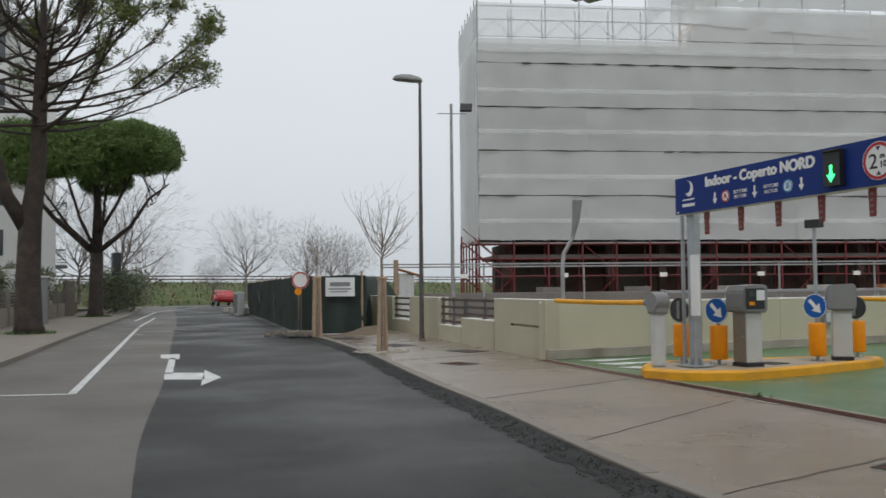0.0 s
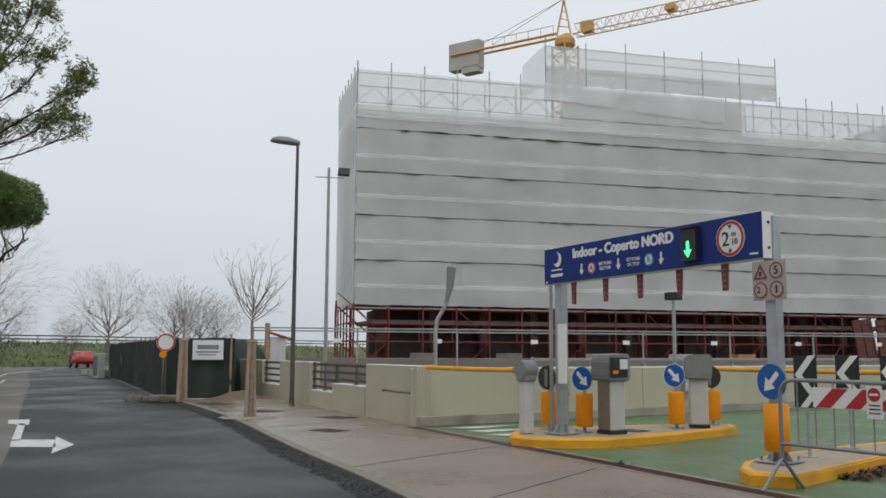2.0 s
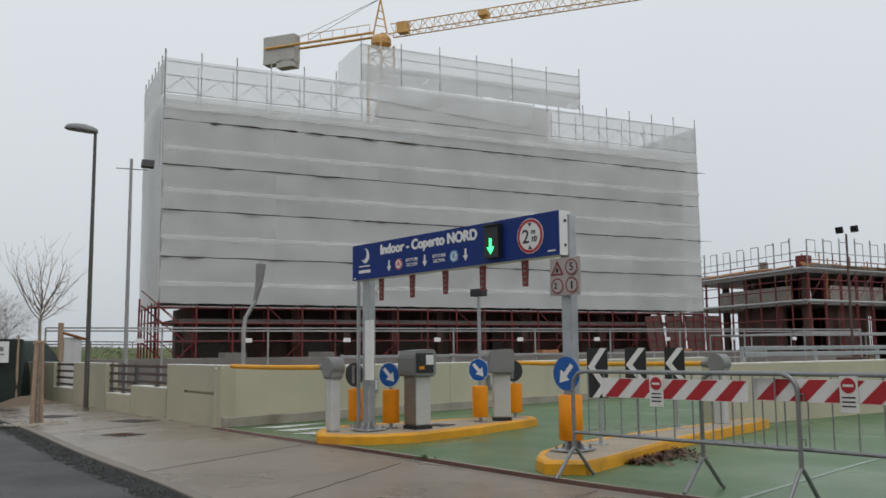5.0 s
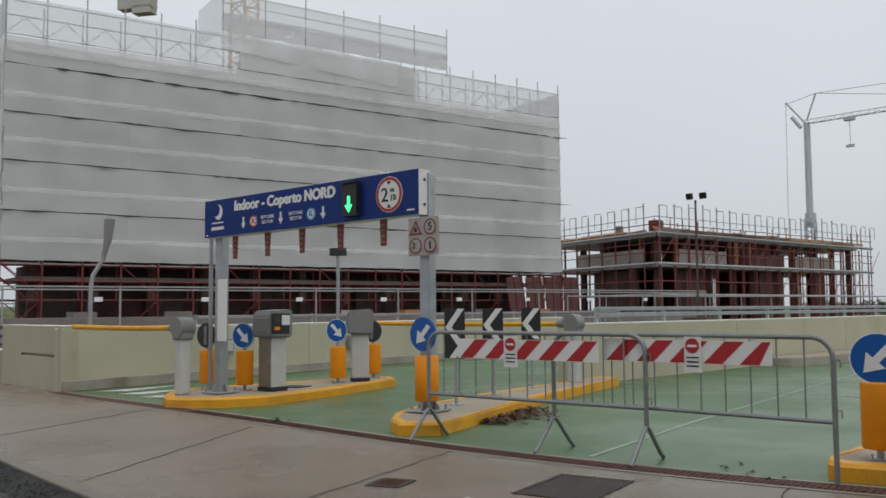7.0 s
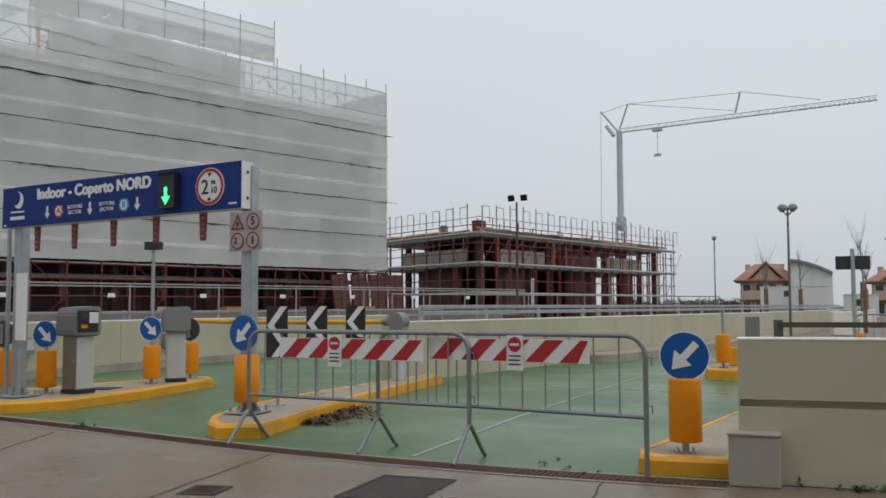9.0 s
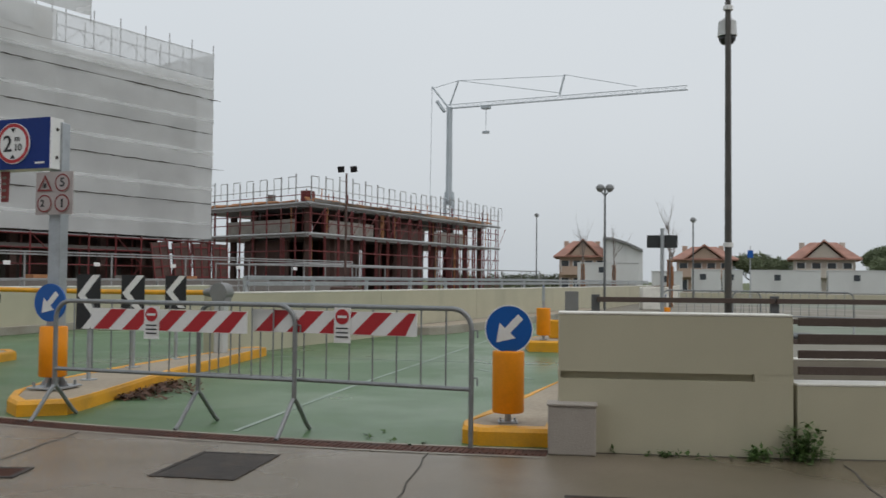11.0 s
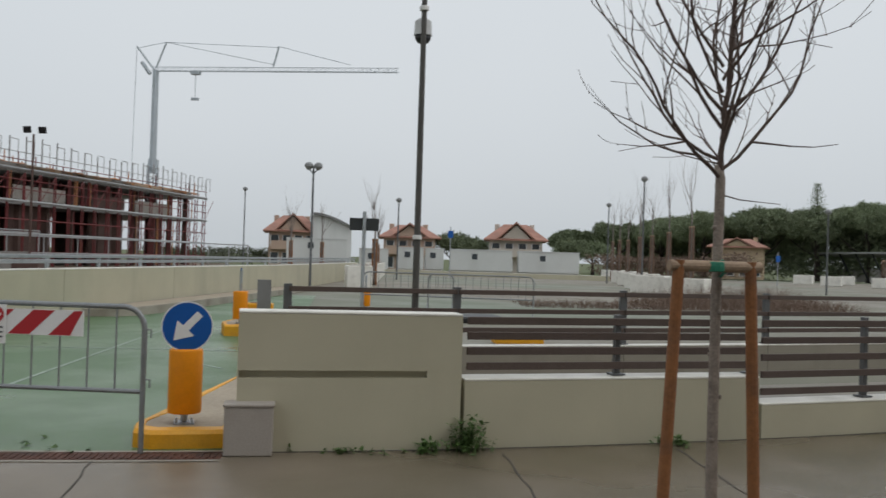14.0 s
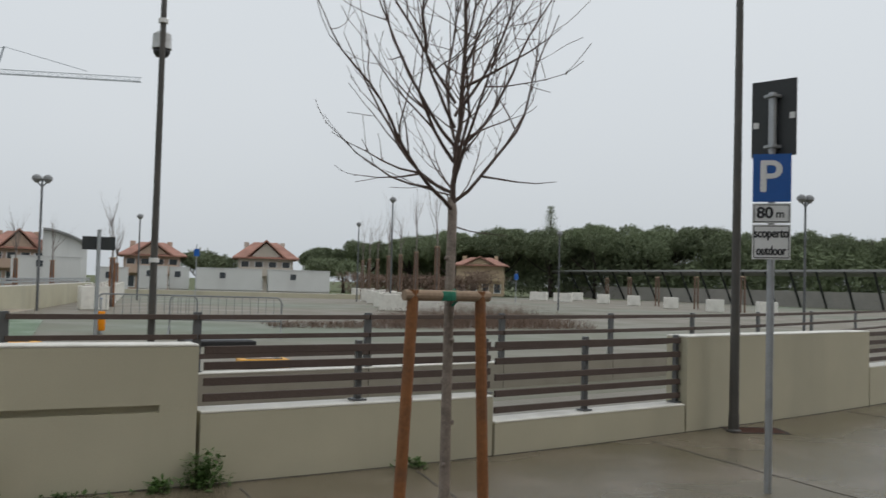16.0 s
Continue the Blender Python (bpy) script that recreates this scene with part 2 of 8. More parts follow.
    crane_g=material("grey_crane_steel", (0.40, 0.44, 0.47), 0.5, 0.12, 0.5, 5, 0.05),
    ballast=material("concrete_ballast", (0.42, 0.40, 0.37), 0.85, 0.15, 0.6, 8, 0.2),
    house=material("house_render", (0.52, 0.46, 0.40), 0.85, 0.08, 0.3, 10, 0.1, stain=(0.4, 0.35, 0.28), stain_amount=0.3),
    housepeach=material("peach_house_render", (0.46, 0.335, 0.26), 0.85, 0.1, 0.3, 10, 0.1, stain=(0.36, 0.27, 0.21), stain_amount=0.3),
    ochre=material("ochre_house_render", (0.44, 0.34, 0.23), 0.85, 0.1, 0.3, 10, 0.1, stain=(0.34, 0.26, 0.18), stain_amount=0.3),
    housewhite=material("white_house_render", (0.66, 0.66, 0.65), 0.8, 0.08, 0.3, 10, 0.1, stain=(0.45, 0.45, 0.44), stain_amount=0.3, streak=1),
    roof=material("clay_roof_tiles", (0.36, 0.185, 0.14), 0.85, 0.25, 0.8, 10, 0.4, stain=(0.2, 0.11, 0.08), stain_amount=0.6),
    window=material("dark_window_glass", (0.05, 0.06, 0.07), 0.12, 0.1, 1, 10, 0.0, spec=0.8),
    container=material("white_site_cabin", (0.58, 0.59, 0.57), 0.5, 0.06, 0.5, 12, 0.1, stain=(0.45, 0.45, 0.43), stain_amount=0.4, streak=1),
    carred=material("red_car_paint", (0.45, 0.018, 0.02), 0.25, 0.05, 2, 30, 0.0, spec=0.7),
    rubber=material("tyre_rubber", (0.02, 0.02, 0.02), 0.8, 0.2, 8, 60, 0.3),
    signback=material("dark_sign_back", (0.03, 0.034, 0.036), 0.5, 0.15, 2, 40, 0.05),
    greentie=material("green_rubber_tie", (0.02, 0.20, 0.12), 0.6, 0.2, 8, 60, 0.1),
    leaves=material("dead_leaves", (0.10, 0.05, 0.03), 0.85, 0.5, 5, 40, 0.3, island=0.6),
    glass=material("globe_lamp_shade", (0.22, 0.225, 0.225), 0.35, 0.08, 2, 30, 0.0),
    paper=material("white_banner", (0.74, 0.75, 0.76), 0.6, 0.06, 2, 30, 0.1, stain=(0.5, 0.5, 0.5), stain_amount=0.3),
    faded=material("faded_notice_face", (0.42, 0.37, 0.36), 0.5, 0.1, 3, 40, 0.05, stain=(0.3, 0.24, 0.23), stain_amount=0.4, stain_scale=4),
    hangred=material("faded_red_bar", (0.22, 0.03, 0.028), 0.5, 0.2, 6, 60, 0.1, stain=(0.10, 0.03, 0.03), stain_amount=0.5, stain_scale=6),
    cyan=material("light_blue_face", (0.03, 0.26, 0.50), 0.35, 0.06, 3, 40, 0.02),
    palebox=material("pale_cabinet_concrete", (0.36, 0.325, 0.29), 0.8, 0.12, 2, 80, 0.3, stain=(0.24, 0.21, 0.18), stain_amount=0.5, stain_scale=3),
    band_net=sheer("doubled_scaffold_net", (0.80, 0.81, 0.805), 0.34),
    lip=material("pale_concrete_lip", (0.34, 0.31, 0.26), 0.7, 0.2, 3, 80, 0.2, stain=(0.16, 0.13, 0.10), stain_amount=0.8, stain_scale=1.5),
    lamp_green=glowing("green_signal", (0.05, 1.0, 0.25), 2.2),
)



def olive_ramp(m, low, high, tint, amount):
    """A tint mixed over the base colour, stronger towards low y, broken by noise."""
    n, l = m.node_tree.nodes, m.node_tree.links
    b = n["Principled BSDF"]
    before = b.inputs["Base Color"].links[0].from_socket
    tc, sp, no = n.new("ShaderNodeTexCoord"), n.new("ShaderNodeSeparateXYZ"), n.new("ShaderNodeTexNoise")
    no.inputs["Scale"].default_value, no.inputs["Detail"].default_value = 0.9, 6
    l.new(tc.outputs["Object"], sp.inputs[0])
    l.new(tc.outputs["Object"], no.inputs["Vector"])
    r1, r2, mu, mx = n.new("ShaderNodeMapRange"), n.new("ShaderNodeMapRange"), n.new("ShaderNodeMath"), n.new("ShaderNodeMix")
    r1.inputs[1].default_value, r1.inputs[2].default_value = high, low
    r1.inputs[3].default_value, r1.inputs[4].default_value = 0.0, amount
    r2.inputs[1].default_value, r2.inputs[2].default_value = 0.3, 0.55
    r2.inputs[3].default_value, r2.inputs[4].default_value = 0.35, 1.0
    l.new(sp.outputs["Y"], r1.inputs[0])
    l.new(no.outputs[0], r2.inputs[0])
    mu.operation, mx.data_type = "MULTIPLY", "RGBA"
    l.new(r1.outputs[0], mu.inputs[0])
    l.new(r2.outputs[0], mu.inputs[1])
    l.new(mu.outputs[0], mx.inputs[0])
    l.new(before, mx.inputs[6])
    mx.inputs[7].default_value = (*tint, 1)
    l.new(mx.outputs[2], b.inputs["Base Color"])


# pavement turns darker and more olive towards low y
olive_ramp(M["pavement"], -5.0, 7.0, (0.105, 0.088, 0.048), 0.9)

# ---- mesh helpers ----
def obj(name, bm, mat, smooth=False):
    me = bpy.data.meshes.new(name)
    if smooth:
        for f in bm.faces:
            f.smooth = True
    bm.normal_update()
    bm.to_mesh(me)
    bm.free()
    for m in (mat if isinstance(mat, (list, tuple)) else [mat]):
        me.materials.append(M[m] if isinstance(m, str) else m)
    return new(name, me)


def part(name, bm, mat, parent, label="", smooth=False):
    ob = obj(name, bm, mat, smooth)
    ob.parent = parent
    if label:
        ob["label"] = label
    return ob


def thing(name, label, category, at=(0, 0, 0), rz=0.0, group="", kind=""):
    ob = new(name)
    ob.empty_display_size = 0.2
    ob.matrix_basis = pose(*at, 0, 0, rz)
    return tagged(ob, label, category, group, kind)


def setting(name, bm, mat, label, category, smooth=False):
    return tagged(obj(name, bm, mat, smooth), label, category, kind="structure")


def box(bm, c, s, bevel=0.0, m=None):
    """A box with centre c and sides s, its edges bevelled."""
    r = bmesh.ops.create_cube(bm, size=1.0)
    vs = r["verts"]
    bmesh.ops.scale(bm, vec=s, verts=vs)
    if bevel:
        es = list({e for v in vs for e in v.link_edges})
        r = bmesh.ops.bevel(bm, geom=es, offset=bevel, segments=2, affect="EDGES", profile=0.5)
        vs = list({v for f in r["faces"] for v in f.verts} | {v for v in vs if v.is_valid})
    bmesh.ops.translate(bm, vec=c, verts=vs)
    if m is not None:
        bmesh.ops.transform(bm, matrix=m, verts=vs)
    return vs


def tube(bm, a, b, r0, r1=None, n=8, caps=True):
    """A straight tapered tube from a to b."""
    a, b = Vector(a), Vector(b)
    r1 = r0 if r1 is None else r1
    d = (b - a)
    if d.length < 1e-6:
        return
    q = d.to_track_quat("Z", "Y")
    ra = [bm.verts.new(a + q @ Vector((r0 * math.cos(k * 2 * math.pi / n), r0 * math.sin(k * 2 * math.pi / n), 0))) for k in range(n)]
    rb = [bm.verts.new(b + q @ Vector((r1 * math.cos(k * 2 * math.pi / n), r1 * math.sin(k * 2 * math.pi / n), 0))) for k in range(n)]
    for k in range(n):
        bm.faces.new((ra[k], ra[(k + 1) % n], rb[(k + 1) % n], rb[k]))
    if caps:
        bm.faces.new(ra[::-1])
        bm.faces.new(rb)


def pipe(bm, pts, r, n=8):
    """A bent tube through pts."""
    pts = [Vector(p) for p in pts]
    rings = []
    for i, p in enumerate(pts):
        d = (pts[min(i + 1, len(pts) - 1)] - pts[max(i - 1, 0)]).normalized()
        q = d.to_track_quat("Z", "Y")
        rr = r[i] if isinstance(r, (list, tuple)) else r
        rings.append([bm.verts.new(p + q @ Vector((rr * math.cos(k * 2 * math.pi / n), rr * math.sin(k * 2 * math.pi / n), 0))) for k in range(n)])
    for u, v in zip(rings, rings[1:]):
        # keep the seam from twisting between rings
        off = min(range(n), key=lambda o: sum((u[k].co - v[(k + o) % n].co).length for k in range(0, n, 2)))
        for k in range(n):
            bm.faces.new((u[k], u[(k + 1) % n], v[(k + 1 + off) % n], v[(k + off) % n]))
    bm.faces.new(rings[0][::-1])
    bm.faces.new(rings[-1])


def lathe(bm, profile, n=16, at=(0, 0, 0)):
    """A turned form from (radius, height) pairs."""
    rings = [[bm.verts.new((at[0] + r * math.cos(2 * math.pi * k / n), at[1] + r * math.sin(2 * math.pi * k / n), at[2] + z)) for k in range(n)] for r, z in profile]
    for u, v in zip(rings, rings[1:]):
        for k in range(n):
            bm.faces.new((u[k], u[(k + 1) % n], v[(k + 1) % n], v[k]))
    bm.faces.new(rings[0][::-1])
    bm.faces.new(rings[-1])


def prism(bm, outline, z0, z1):
    a = [bm.verts.new((x, y, z0)) for x, y in outline]
    b = [bm.verts.new((x, y, z1)) for x, y in outline]
    n = len(a)
    for k in range(n):
        bm.faces.new((a[k], a[(k + 1) % n], b[(k + 1) % n], b[k]))
    bm.faces.new(a[::-1])
    bm.faces.new(b)


def plate(bm, c, u, v, w, h, t):
    """A thin upright board: centre c, across u, up v, width w, height h, thickness t to both sides."""
    c, u, v = Vector(c), Vector(u).normalized(), Vector(v).normalized()
    nn = u.cross(v)
    m = Matrix(((u.x, v.x, nn.x, c.x), (u.y, v.y, nn.y, c.y), (u.z, v.z, nn.z, c.z), (0, 0, 0, 1)))
    return box(bm, (0, 0, 0), (w, h, t), 0, m)


def curve(points):
    """x over y, smooth through the given (y, x) pairs."""
    ys = np.array([p[0] for p in points], float)
    xs = np.array([p[1] for p in points], float)
    g = np.gradient(xs, ys)

    def f(y):
        i = int(np.clip(np.searchsorted(ys, y) - 1, 0, len(ys) - 2))
        h = ys[i + 1] - ys[i]
        t = (y - ys[i]) / h
        return float((2 * t**3 - 3 * t**2 + 1) * xs[i] + (t**3 - 2 * t**2 + t) * h * g[i] + (-2 * t**3 + 3 * t**2) * xs[i + 1] + (t**3 - t**2) * h * g[i + 1])
    return f


def ribbon(bm, fa, fb, ys, z, cross=1):
    """A strip of ground between two curves."""
    rows = [[bm.verts.new((fa(y) + (fb(y) - fa(y)) * k / cross, y, z)) for k in range(cross + 1)] for y in ys]
    for u, v in zip(rows, rows[1:]):
        for k in range(cross):
            bm.faces.new((u[k], u[k + 1], v[k + 1], v[k]))


def steps(a, b, d):
    n = max(1, int(round(abs(b - a) / d)))
    return [a + (b - a) * k / n for k in range(n + 1)]


def text(name, body, size, mat, parent, m, label="", align="CENTER", fat=0.0, wide=1.0, width=0.0):
    """Letters in Blender's own font as a mesh, their plane turned by m."""
    cu = bpy.data.curves.new(name, "FONT")
    cu.body, cu.size, cu.align_x, cu.align_y, cu.extrude = body, size, align, "CENTER", 0.002
    tmp = new(name + "_tmp", cu)
    me = bpy.data.meshes.new_from_object(tmp.evaluated_get(bpy.context.evaluated_depsgraph_get()))
    bpy.data.objects.remove(tmp)
    if width:
        xs_ = [v.co.x for v in me.vertices]
        wide = width / (max(xs_) - min(xs_))
    me.transform(Matrix.Diagonal((wide, 1, 1, 1)))
    if fat:
        # bolder strokes: the same letters laid over one another, each a hair deeper
        bold = bmesh.new()
        for k, (dx, dy) in enumerate(((0, 0), (1, 0), (-1, 0), (0, 0.7), (0, -0.7))):
            layer = me.copy()
            layer.transform(Matrix.Translation((dx * fat, dy * fat, -0.0002 * k)))
            bold.from_mesh(layer)
            bpy.data.meshes.remove(layer)
        bold.to_mesh(me)
        bold.free()
    me.transform(m)
    me.materials.clear()
    me.materials.append(M[mat])
    ob = new(name, me)
    ob.parent = parent
    if label:
        ob["label"] = label
    return ob


def facing(c, u, v=(0, 0, 1)):
    """The matrix of a plane at c whose letters run along u and stand up along v."""
    u, v = Vector(u).normalized(), Vector(v).normalized()
    n = u.cross(v)
    return Matrix(((u.x, v.x, n.x, c[0]), (u.y, v.y, n.y, c[1]), (u.z, v.z, n.z, c[2]), (0, 0, 0, 1)))


# ---- lines of the plan ----
KERB = curve([(-40, 22), (-25, 13.2), (-16, 8.6), (-10, 6.5), (-6, 5.35), (-2, 4.55), (1, 4.08), (4.2, 4.08), (6.2, 4.53), (8.2, 5.07), (11.1, 5.76), (17.8, 7.5), (26.4, 9.2), (40, 12.2), (58, 16.4), (75, 21.5), (90, 28)])
WALL = curve([(-40, 25.5), (-30, 19), (-20, 14.3), (-10.8, 10.4), (-6.7, 9.1), (-3.87, 8.35), (-1.07, 7.83), (0.75, 7.65), (2, 7.60), (4.6, 7.76), (7.9, 8.38), (13.7, 9.39), (18.3, 10.38), (30.1, 12.9), (45, 16.2)])
MIDDLE = curve([(-40, 14), (-16, 3.4), (-6, 0.9), (0, 0.3), (3, 0.5), (7.3, 1.16), (14.3, 2.7), (25.6, 5.05), (40, 8.1), (73.6, 14.9), (90, 19)])
LEFT = curve([(-40, 4), (-16, -3), (-6, -3.6), (0, -3.3), (6, -2.3), (12, -0.95), (18.5, 0.56), (27.6, 2.5), (37.2, 4.65), (60, 9.6), (75, 12.2), (90, 14)])

# ---- ground ----
bm = bmesh.new()
xs = [-1500, -400, -150, -60, -20, 20, 60, 120, 200, 400, 1500]
grid = [[bm.verts.new((x, y, -0.30)) for x in xs] for y in xs]
for r0, r1 in zip(grid, grid[1:]):
    for k in range(len(xs) - 1):
        bm.faces.new((r0[k], r0[k + 1], r1[k + 1], r1[k]))
setting("ground", bm, "grass", "rough winter grass and soil reaching the horizon", "ground")

bm = bmesh.new()
ribbon(bm, MIDDLE, lambda y: KERB(y) - 0.0, steps(-40, 80, 1.0), -0.06, 4)
road = setting("road", bm, "asphalt_new", "dark fresh asphalt lane, damp, worn paler along the wheel tracks", "road")
bm = bmesh.new()
ribbon(bm, LEFT, MIDDLE, steps(-40, 80, 1.0), -0.062, 4)
setting("road_old", bm, "asphalt_old", "older pale grey asphalt lane with patched joints", "road")
bm = bmesh.new()
prism(bm, [(12.2, 79.5), (23.5, 79.5), (60, 96), (90, 108), (86, 113), (50, 101), (20, 89), (-20, 90), (-20, 84)], -0.2, -0.064)
setting("road_far", bm, "asphalt_old", "crossing road at the far end", "road")
rng = random.Random(5)
bm = bmesh.new()
ys = steps(-38, 24, 0.12)
ragged = {y: rng.uniform(-0.06, 0.06) for y in ys}
rows_ = []
for y in ys:
    x0, x1 = KERB(y) - 0.30 - ragged[y], KERB(y) - 0.004
    rows_.append([bm.verts.new((x0 + (x1 - x0) * q, y, z + rng.uniform(-0.006, 0.006) * (q > 0))) for q, z in ((0, -0.057), (0.12, -0.046), (0.4, -0.036), (0.7, -0.026), (1, -0.014))])
for u_, v_ in zip(rows_, rows_[1:]):
    for k in range(4):
        bm.faces.new((u_[k], u_[k + 1], v_[k + 1], v_[k]))
setting("road_edge_strip", bm, "asphalt_edge", "black patched asphalt strip along the kerb, ragged edge", "road")

# crumbled asphalt lumps along the strip
bm = bmesh.new()
for k in range(5000):
    yy = rng.uniform(-4, 20)
    s = rng.uniform(0.003, 0.0095)
    off_ = min(0.34, abs(rng.gauss(0.14, 0.1)) + 0.01)
    c = Vector((KERB(yy) - off_, yy, (-0.016 - 0.10 * off_ if off_ < 0.28 else -0.056) + s * 0.25))
    a = rng.uniform(0, 6.28)
    lo = [bm.verts.new(c + Vector((math.cos(a + i * 1.571) * s * rng.uniform(0.8, 1.6), math.sin(a + i * 1.571) * s * rng.uniform(0.8, 1.6), -s * 0.3))) for i in range(4)]
    hi = [bm.verts.new(v.co + (c - v.co) * 0.4 + Vector((0, 0, s * 0.8))) for v in lo]
    bm.faces.new(hi)
    for i in range(4):
        bm.faces.new((lo[i], lo[(i + 1) % 4], hi[(i + 1) % 4], hi[i]))
tagged(obj("asphalt_crumbs", bm, "asphalt_new"), "black crumbled asphalt lumps along the kerb", "rubble", kind="stuff")

# the pavement, from the kerb to the wall's foot
bm = bmesh.new()
ribbon(bm, lambda y: KERB(y) + 0.14, WALL, steps(-40, 26, 0.5), 0.0, 4)
pavement = setting("pavement", bm, "pavement", "broad damp concrete pavement, stained, with few joints", "pavement")
bm = bmesh.new()
for y0, tilt in ((-20, 0.1), (-15, 0.1), (-10.3, 0.1), (-5.9, 0.03), (-2.74, -0.05), (-1.33, -0.02), (1.35, 0.09), (4.25, 0.13), (6.3, 0.42), (9.3, 0.3), (15.0, 0.25), (20.0, 0.25)):
    x0, x1 = KERB(y0) + 0.14, WALL(y0) - 0.22
    cut = [(x0 + (x1 - x0) * k / 12, y0 + (x1 - x0) * k / 12 * tilt + 0.012 * math.sin(k * 2.3 + y0)) for k in range(13)]
    for (xa, ya), (xb, yb_) in zip(cut, cut[1:]):
        prism(bm, [(xa, ya - 0.009), (xb, yb_ - 0.006), (xb, yb_ + 0.006), (xa, ya + 0.006)], 0.001, 0.004)
# contact shadow at the wall's foot, painted as a thin dark strip
for ya in steps(-12, 0.6, 0.4):
    prism(bm, [(WALL(ya) - 0.03, ya), (WALL(ya) - 0.002, ya), (WALL(ya + 0.4) - 0.002, ya + 0.4), (WALL(ya + 0.4) - 0.03, ya + 0.4)], 0.001, 0.004)
setting("pavement_joints", bm, "joint", "dark open joints between the concrete bays and a painted shadow line at the wall's foot", "joint")

# kerb stones, one by one
kerb_mesh = None
kerb = tagged(new("kerb"), "grey kerb stones along the asphalt", "kerb", kind="structure")
y = -14.0
while y < 40:
    dx, dy = KERB(y + 0.5) - KERB(y - 0.5), 1.0
    a = math.atan2(dy, dx)
    if kerb_mesh is None:
        bm = bmesh.new()
        box(bm, (0, 0, -0.075), (0.99, 0.15, 0.16), 0.012)
        first = obj("kerb_stone", bm, "kerb")
        kerb_mesh, st = first.data, first
    else:
        st = new("kerb_stone", kerb_mesh)
    st.parent = kerb
    st.matrix_basis = pose(KERB(y) + 0.07, y, 0.004, 0, 0, math.degrees(a))
    y += math.sin(a)
# left pavement and its kerb
bm = bmesh.new()
ribbon(bm, lambda y: LEFT(y) - 3.4, lambda y: LEFT(y) - 0.14, steps(-40, 78, 1.0), 0.03, 3)
setting("pavement_left", bm, "pavement_side", "brownish pavement under the pines, littered with needles", "pavement")
kerb2 = tagged(new("kerb"), "worn kerb stones along the pines", "kerb", kind="structure")
y = -14.0
while y < 76:
    a = math.atan2(1.0, LEFT(y + 0.5) - LEFT(y - 0.5))
    st = new("kerb_stone", kerb_mesh)
    st.parent = kerb2
    st.matrix_basis = pose(LEFT(y) - 0.07, y, 0.034, 0, 0, math.degrees(a))
    y += math.sin(a)

# the car park behind the wall line
bm = bmesh.new()
ribbon(bm, lambda y: WALL(y), lambda y: 34 if y > 1.5 else 34, steps(0.75, 13.75, 0.5), 0.0, 6)
setting("floor_green", bm, "green", "green painted concrete lanes of the car park entrance, damp", "floor")
bm = bmesh.new()
ribbon(bm, lambda y: WALL(y), lambda y: 10.9 + (WALL(y) - 7.6) * 0.9, steps(-40, 0.75, 0.5), -0.012, 2)
setting("floor_ramp", bm, "ramp", "pale grey concrete ramp between the walls", "floor")
bm = bmesh.new()
ribbon(bm, lambda y: 10.9 + (WALL(y) - 7.6) * 0.9, lambda y: 100, steps(-40, 0.75, 0.8), -0.010, 8)
ribbon(bm, lambda y: 34, lambda y: 100, steps(0.75, 13.75, 1.0), -0.010, 4)
ribbon(bm, lambda y: 18, lambda y: 105, steps(-75, -40, 3.0), -0.010, 4)
setting("floor_lot", bm, "lot", "open car park of pale concrete and faded green bays", "floor")
bm = bmesh.new()
ribbon(bm, lambda y: WALL(min(y, 44)) + 0.1, lambda y: 125, steps(13.75, 60, 2.0), -0.10, 6)
setting("ground_site", bm, "soil", "bare building site soil", "ground")

# drain grating along the entrance
drain = tagged(new("drain"), "rusty drain channel across the entrance", "drain", kind="structure")
bm = bmesh.new()
ribbon(bm, lambda y: WALL(y) - 0.22, lambda y: WALL(y) - 0.02, steps(0.75, 13.7, 0.5), 0.004)
part("grating", bm, "rust", drain)
bm = bmesh.new()
y = 0.8
while y < 9.5:
    x = WALL(y)
    box(bm, (x - 0.12, y, 0.006), (0.17, 0.018, 0.008))
    y += 0.05
part("bars", bm, "rust", drain)["kind"] = "stuff"
for off, nm in ((-0.25, "frame_edge"), (-0.02, "frame_edge")):
    bm = bmesh.new()
    ribbon(bm, lambda y: WALL(y) + off, lambda y: WALL(y) + off + 0.03, steps(0.75, 13.7, 0.5), 0.006)
    part(nm, bm, "rust", drain)

for off, nm in ((-0.30, "concrete_edge"), (0.012, "concrete_edge")):
    bm = bmesh.new()
    ribbon(bm, lambda y: WALL(y) + off, lambda y: WALL(y) + off + 0.045, steps(0.75, 13.7, 0.5), 0.005)
    part(nm, bm, "lip", drain, "pale concrete lip")

# ---- road paint ----
def paint(name, label, outlines, z, mat="white"):
    bm = bmesh.new()
    for o in outlines:
        prism(bm, o, z - 0.003, z)
    setting(name, bm, mat, label, "marking")


def stroke(a, b, w):
    d = (Vector(b) - Vector(a)).normalized()
    nn = Vector((-d.y, d.x)) * w / 2
    a, b = Vector(a), Vector(b)
    return [tuple(a - nn), tuple(b - nn), tuple(b + nn), tuple(a + nn)]


paint("arrow_marking", "worn white turn arrow on the asphalt", [[(3.70, 19.0), (3.82, 18.95), (3.05, 15.4), (2.93, 15.45)], [(2.97, 15.65), (3.53, 15.27), (3.28, 14.11), (2.73, 14.46)], [(3.68, 15.83), (3.59, 14.32), (3.02, 13.22)], [(3.74, 20.15), (4.13, 20.08), (3.83, 18.65), (3.70, 18.6), (3.55, 19.13)]], -0.054)
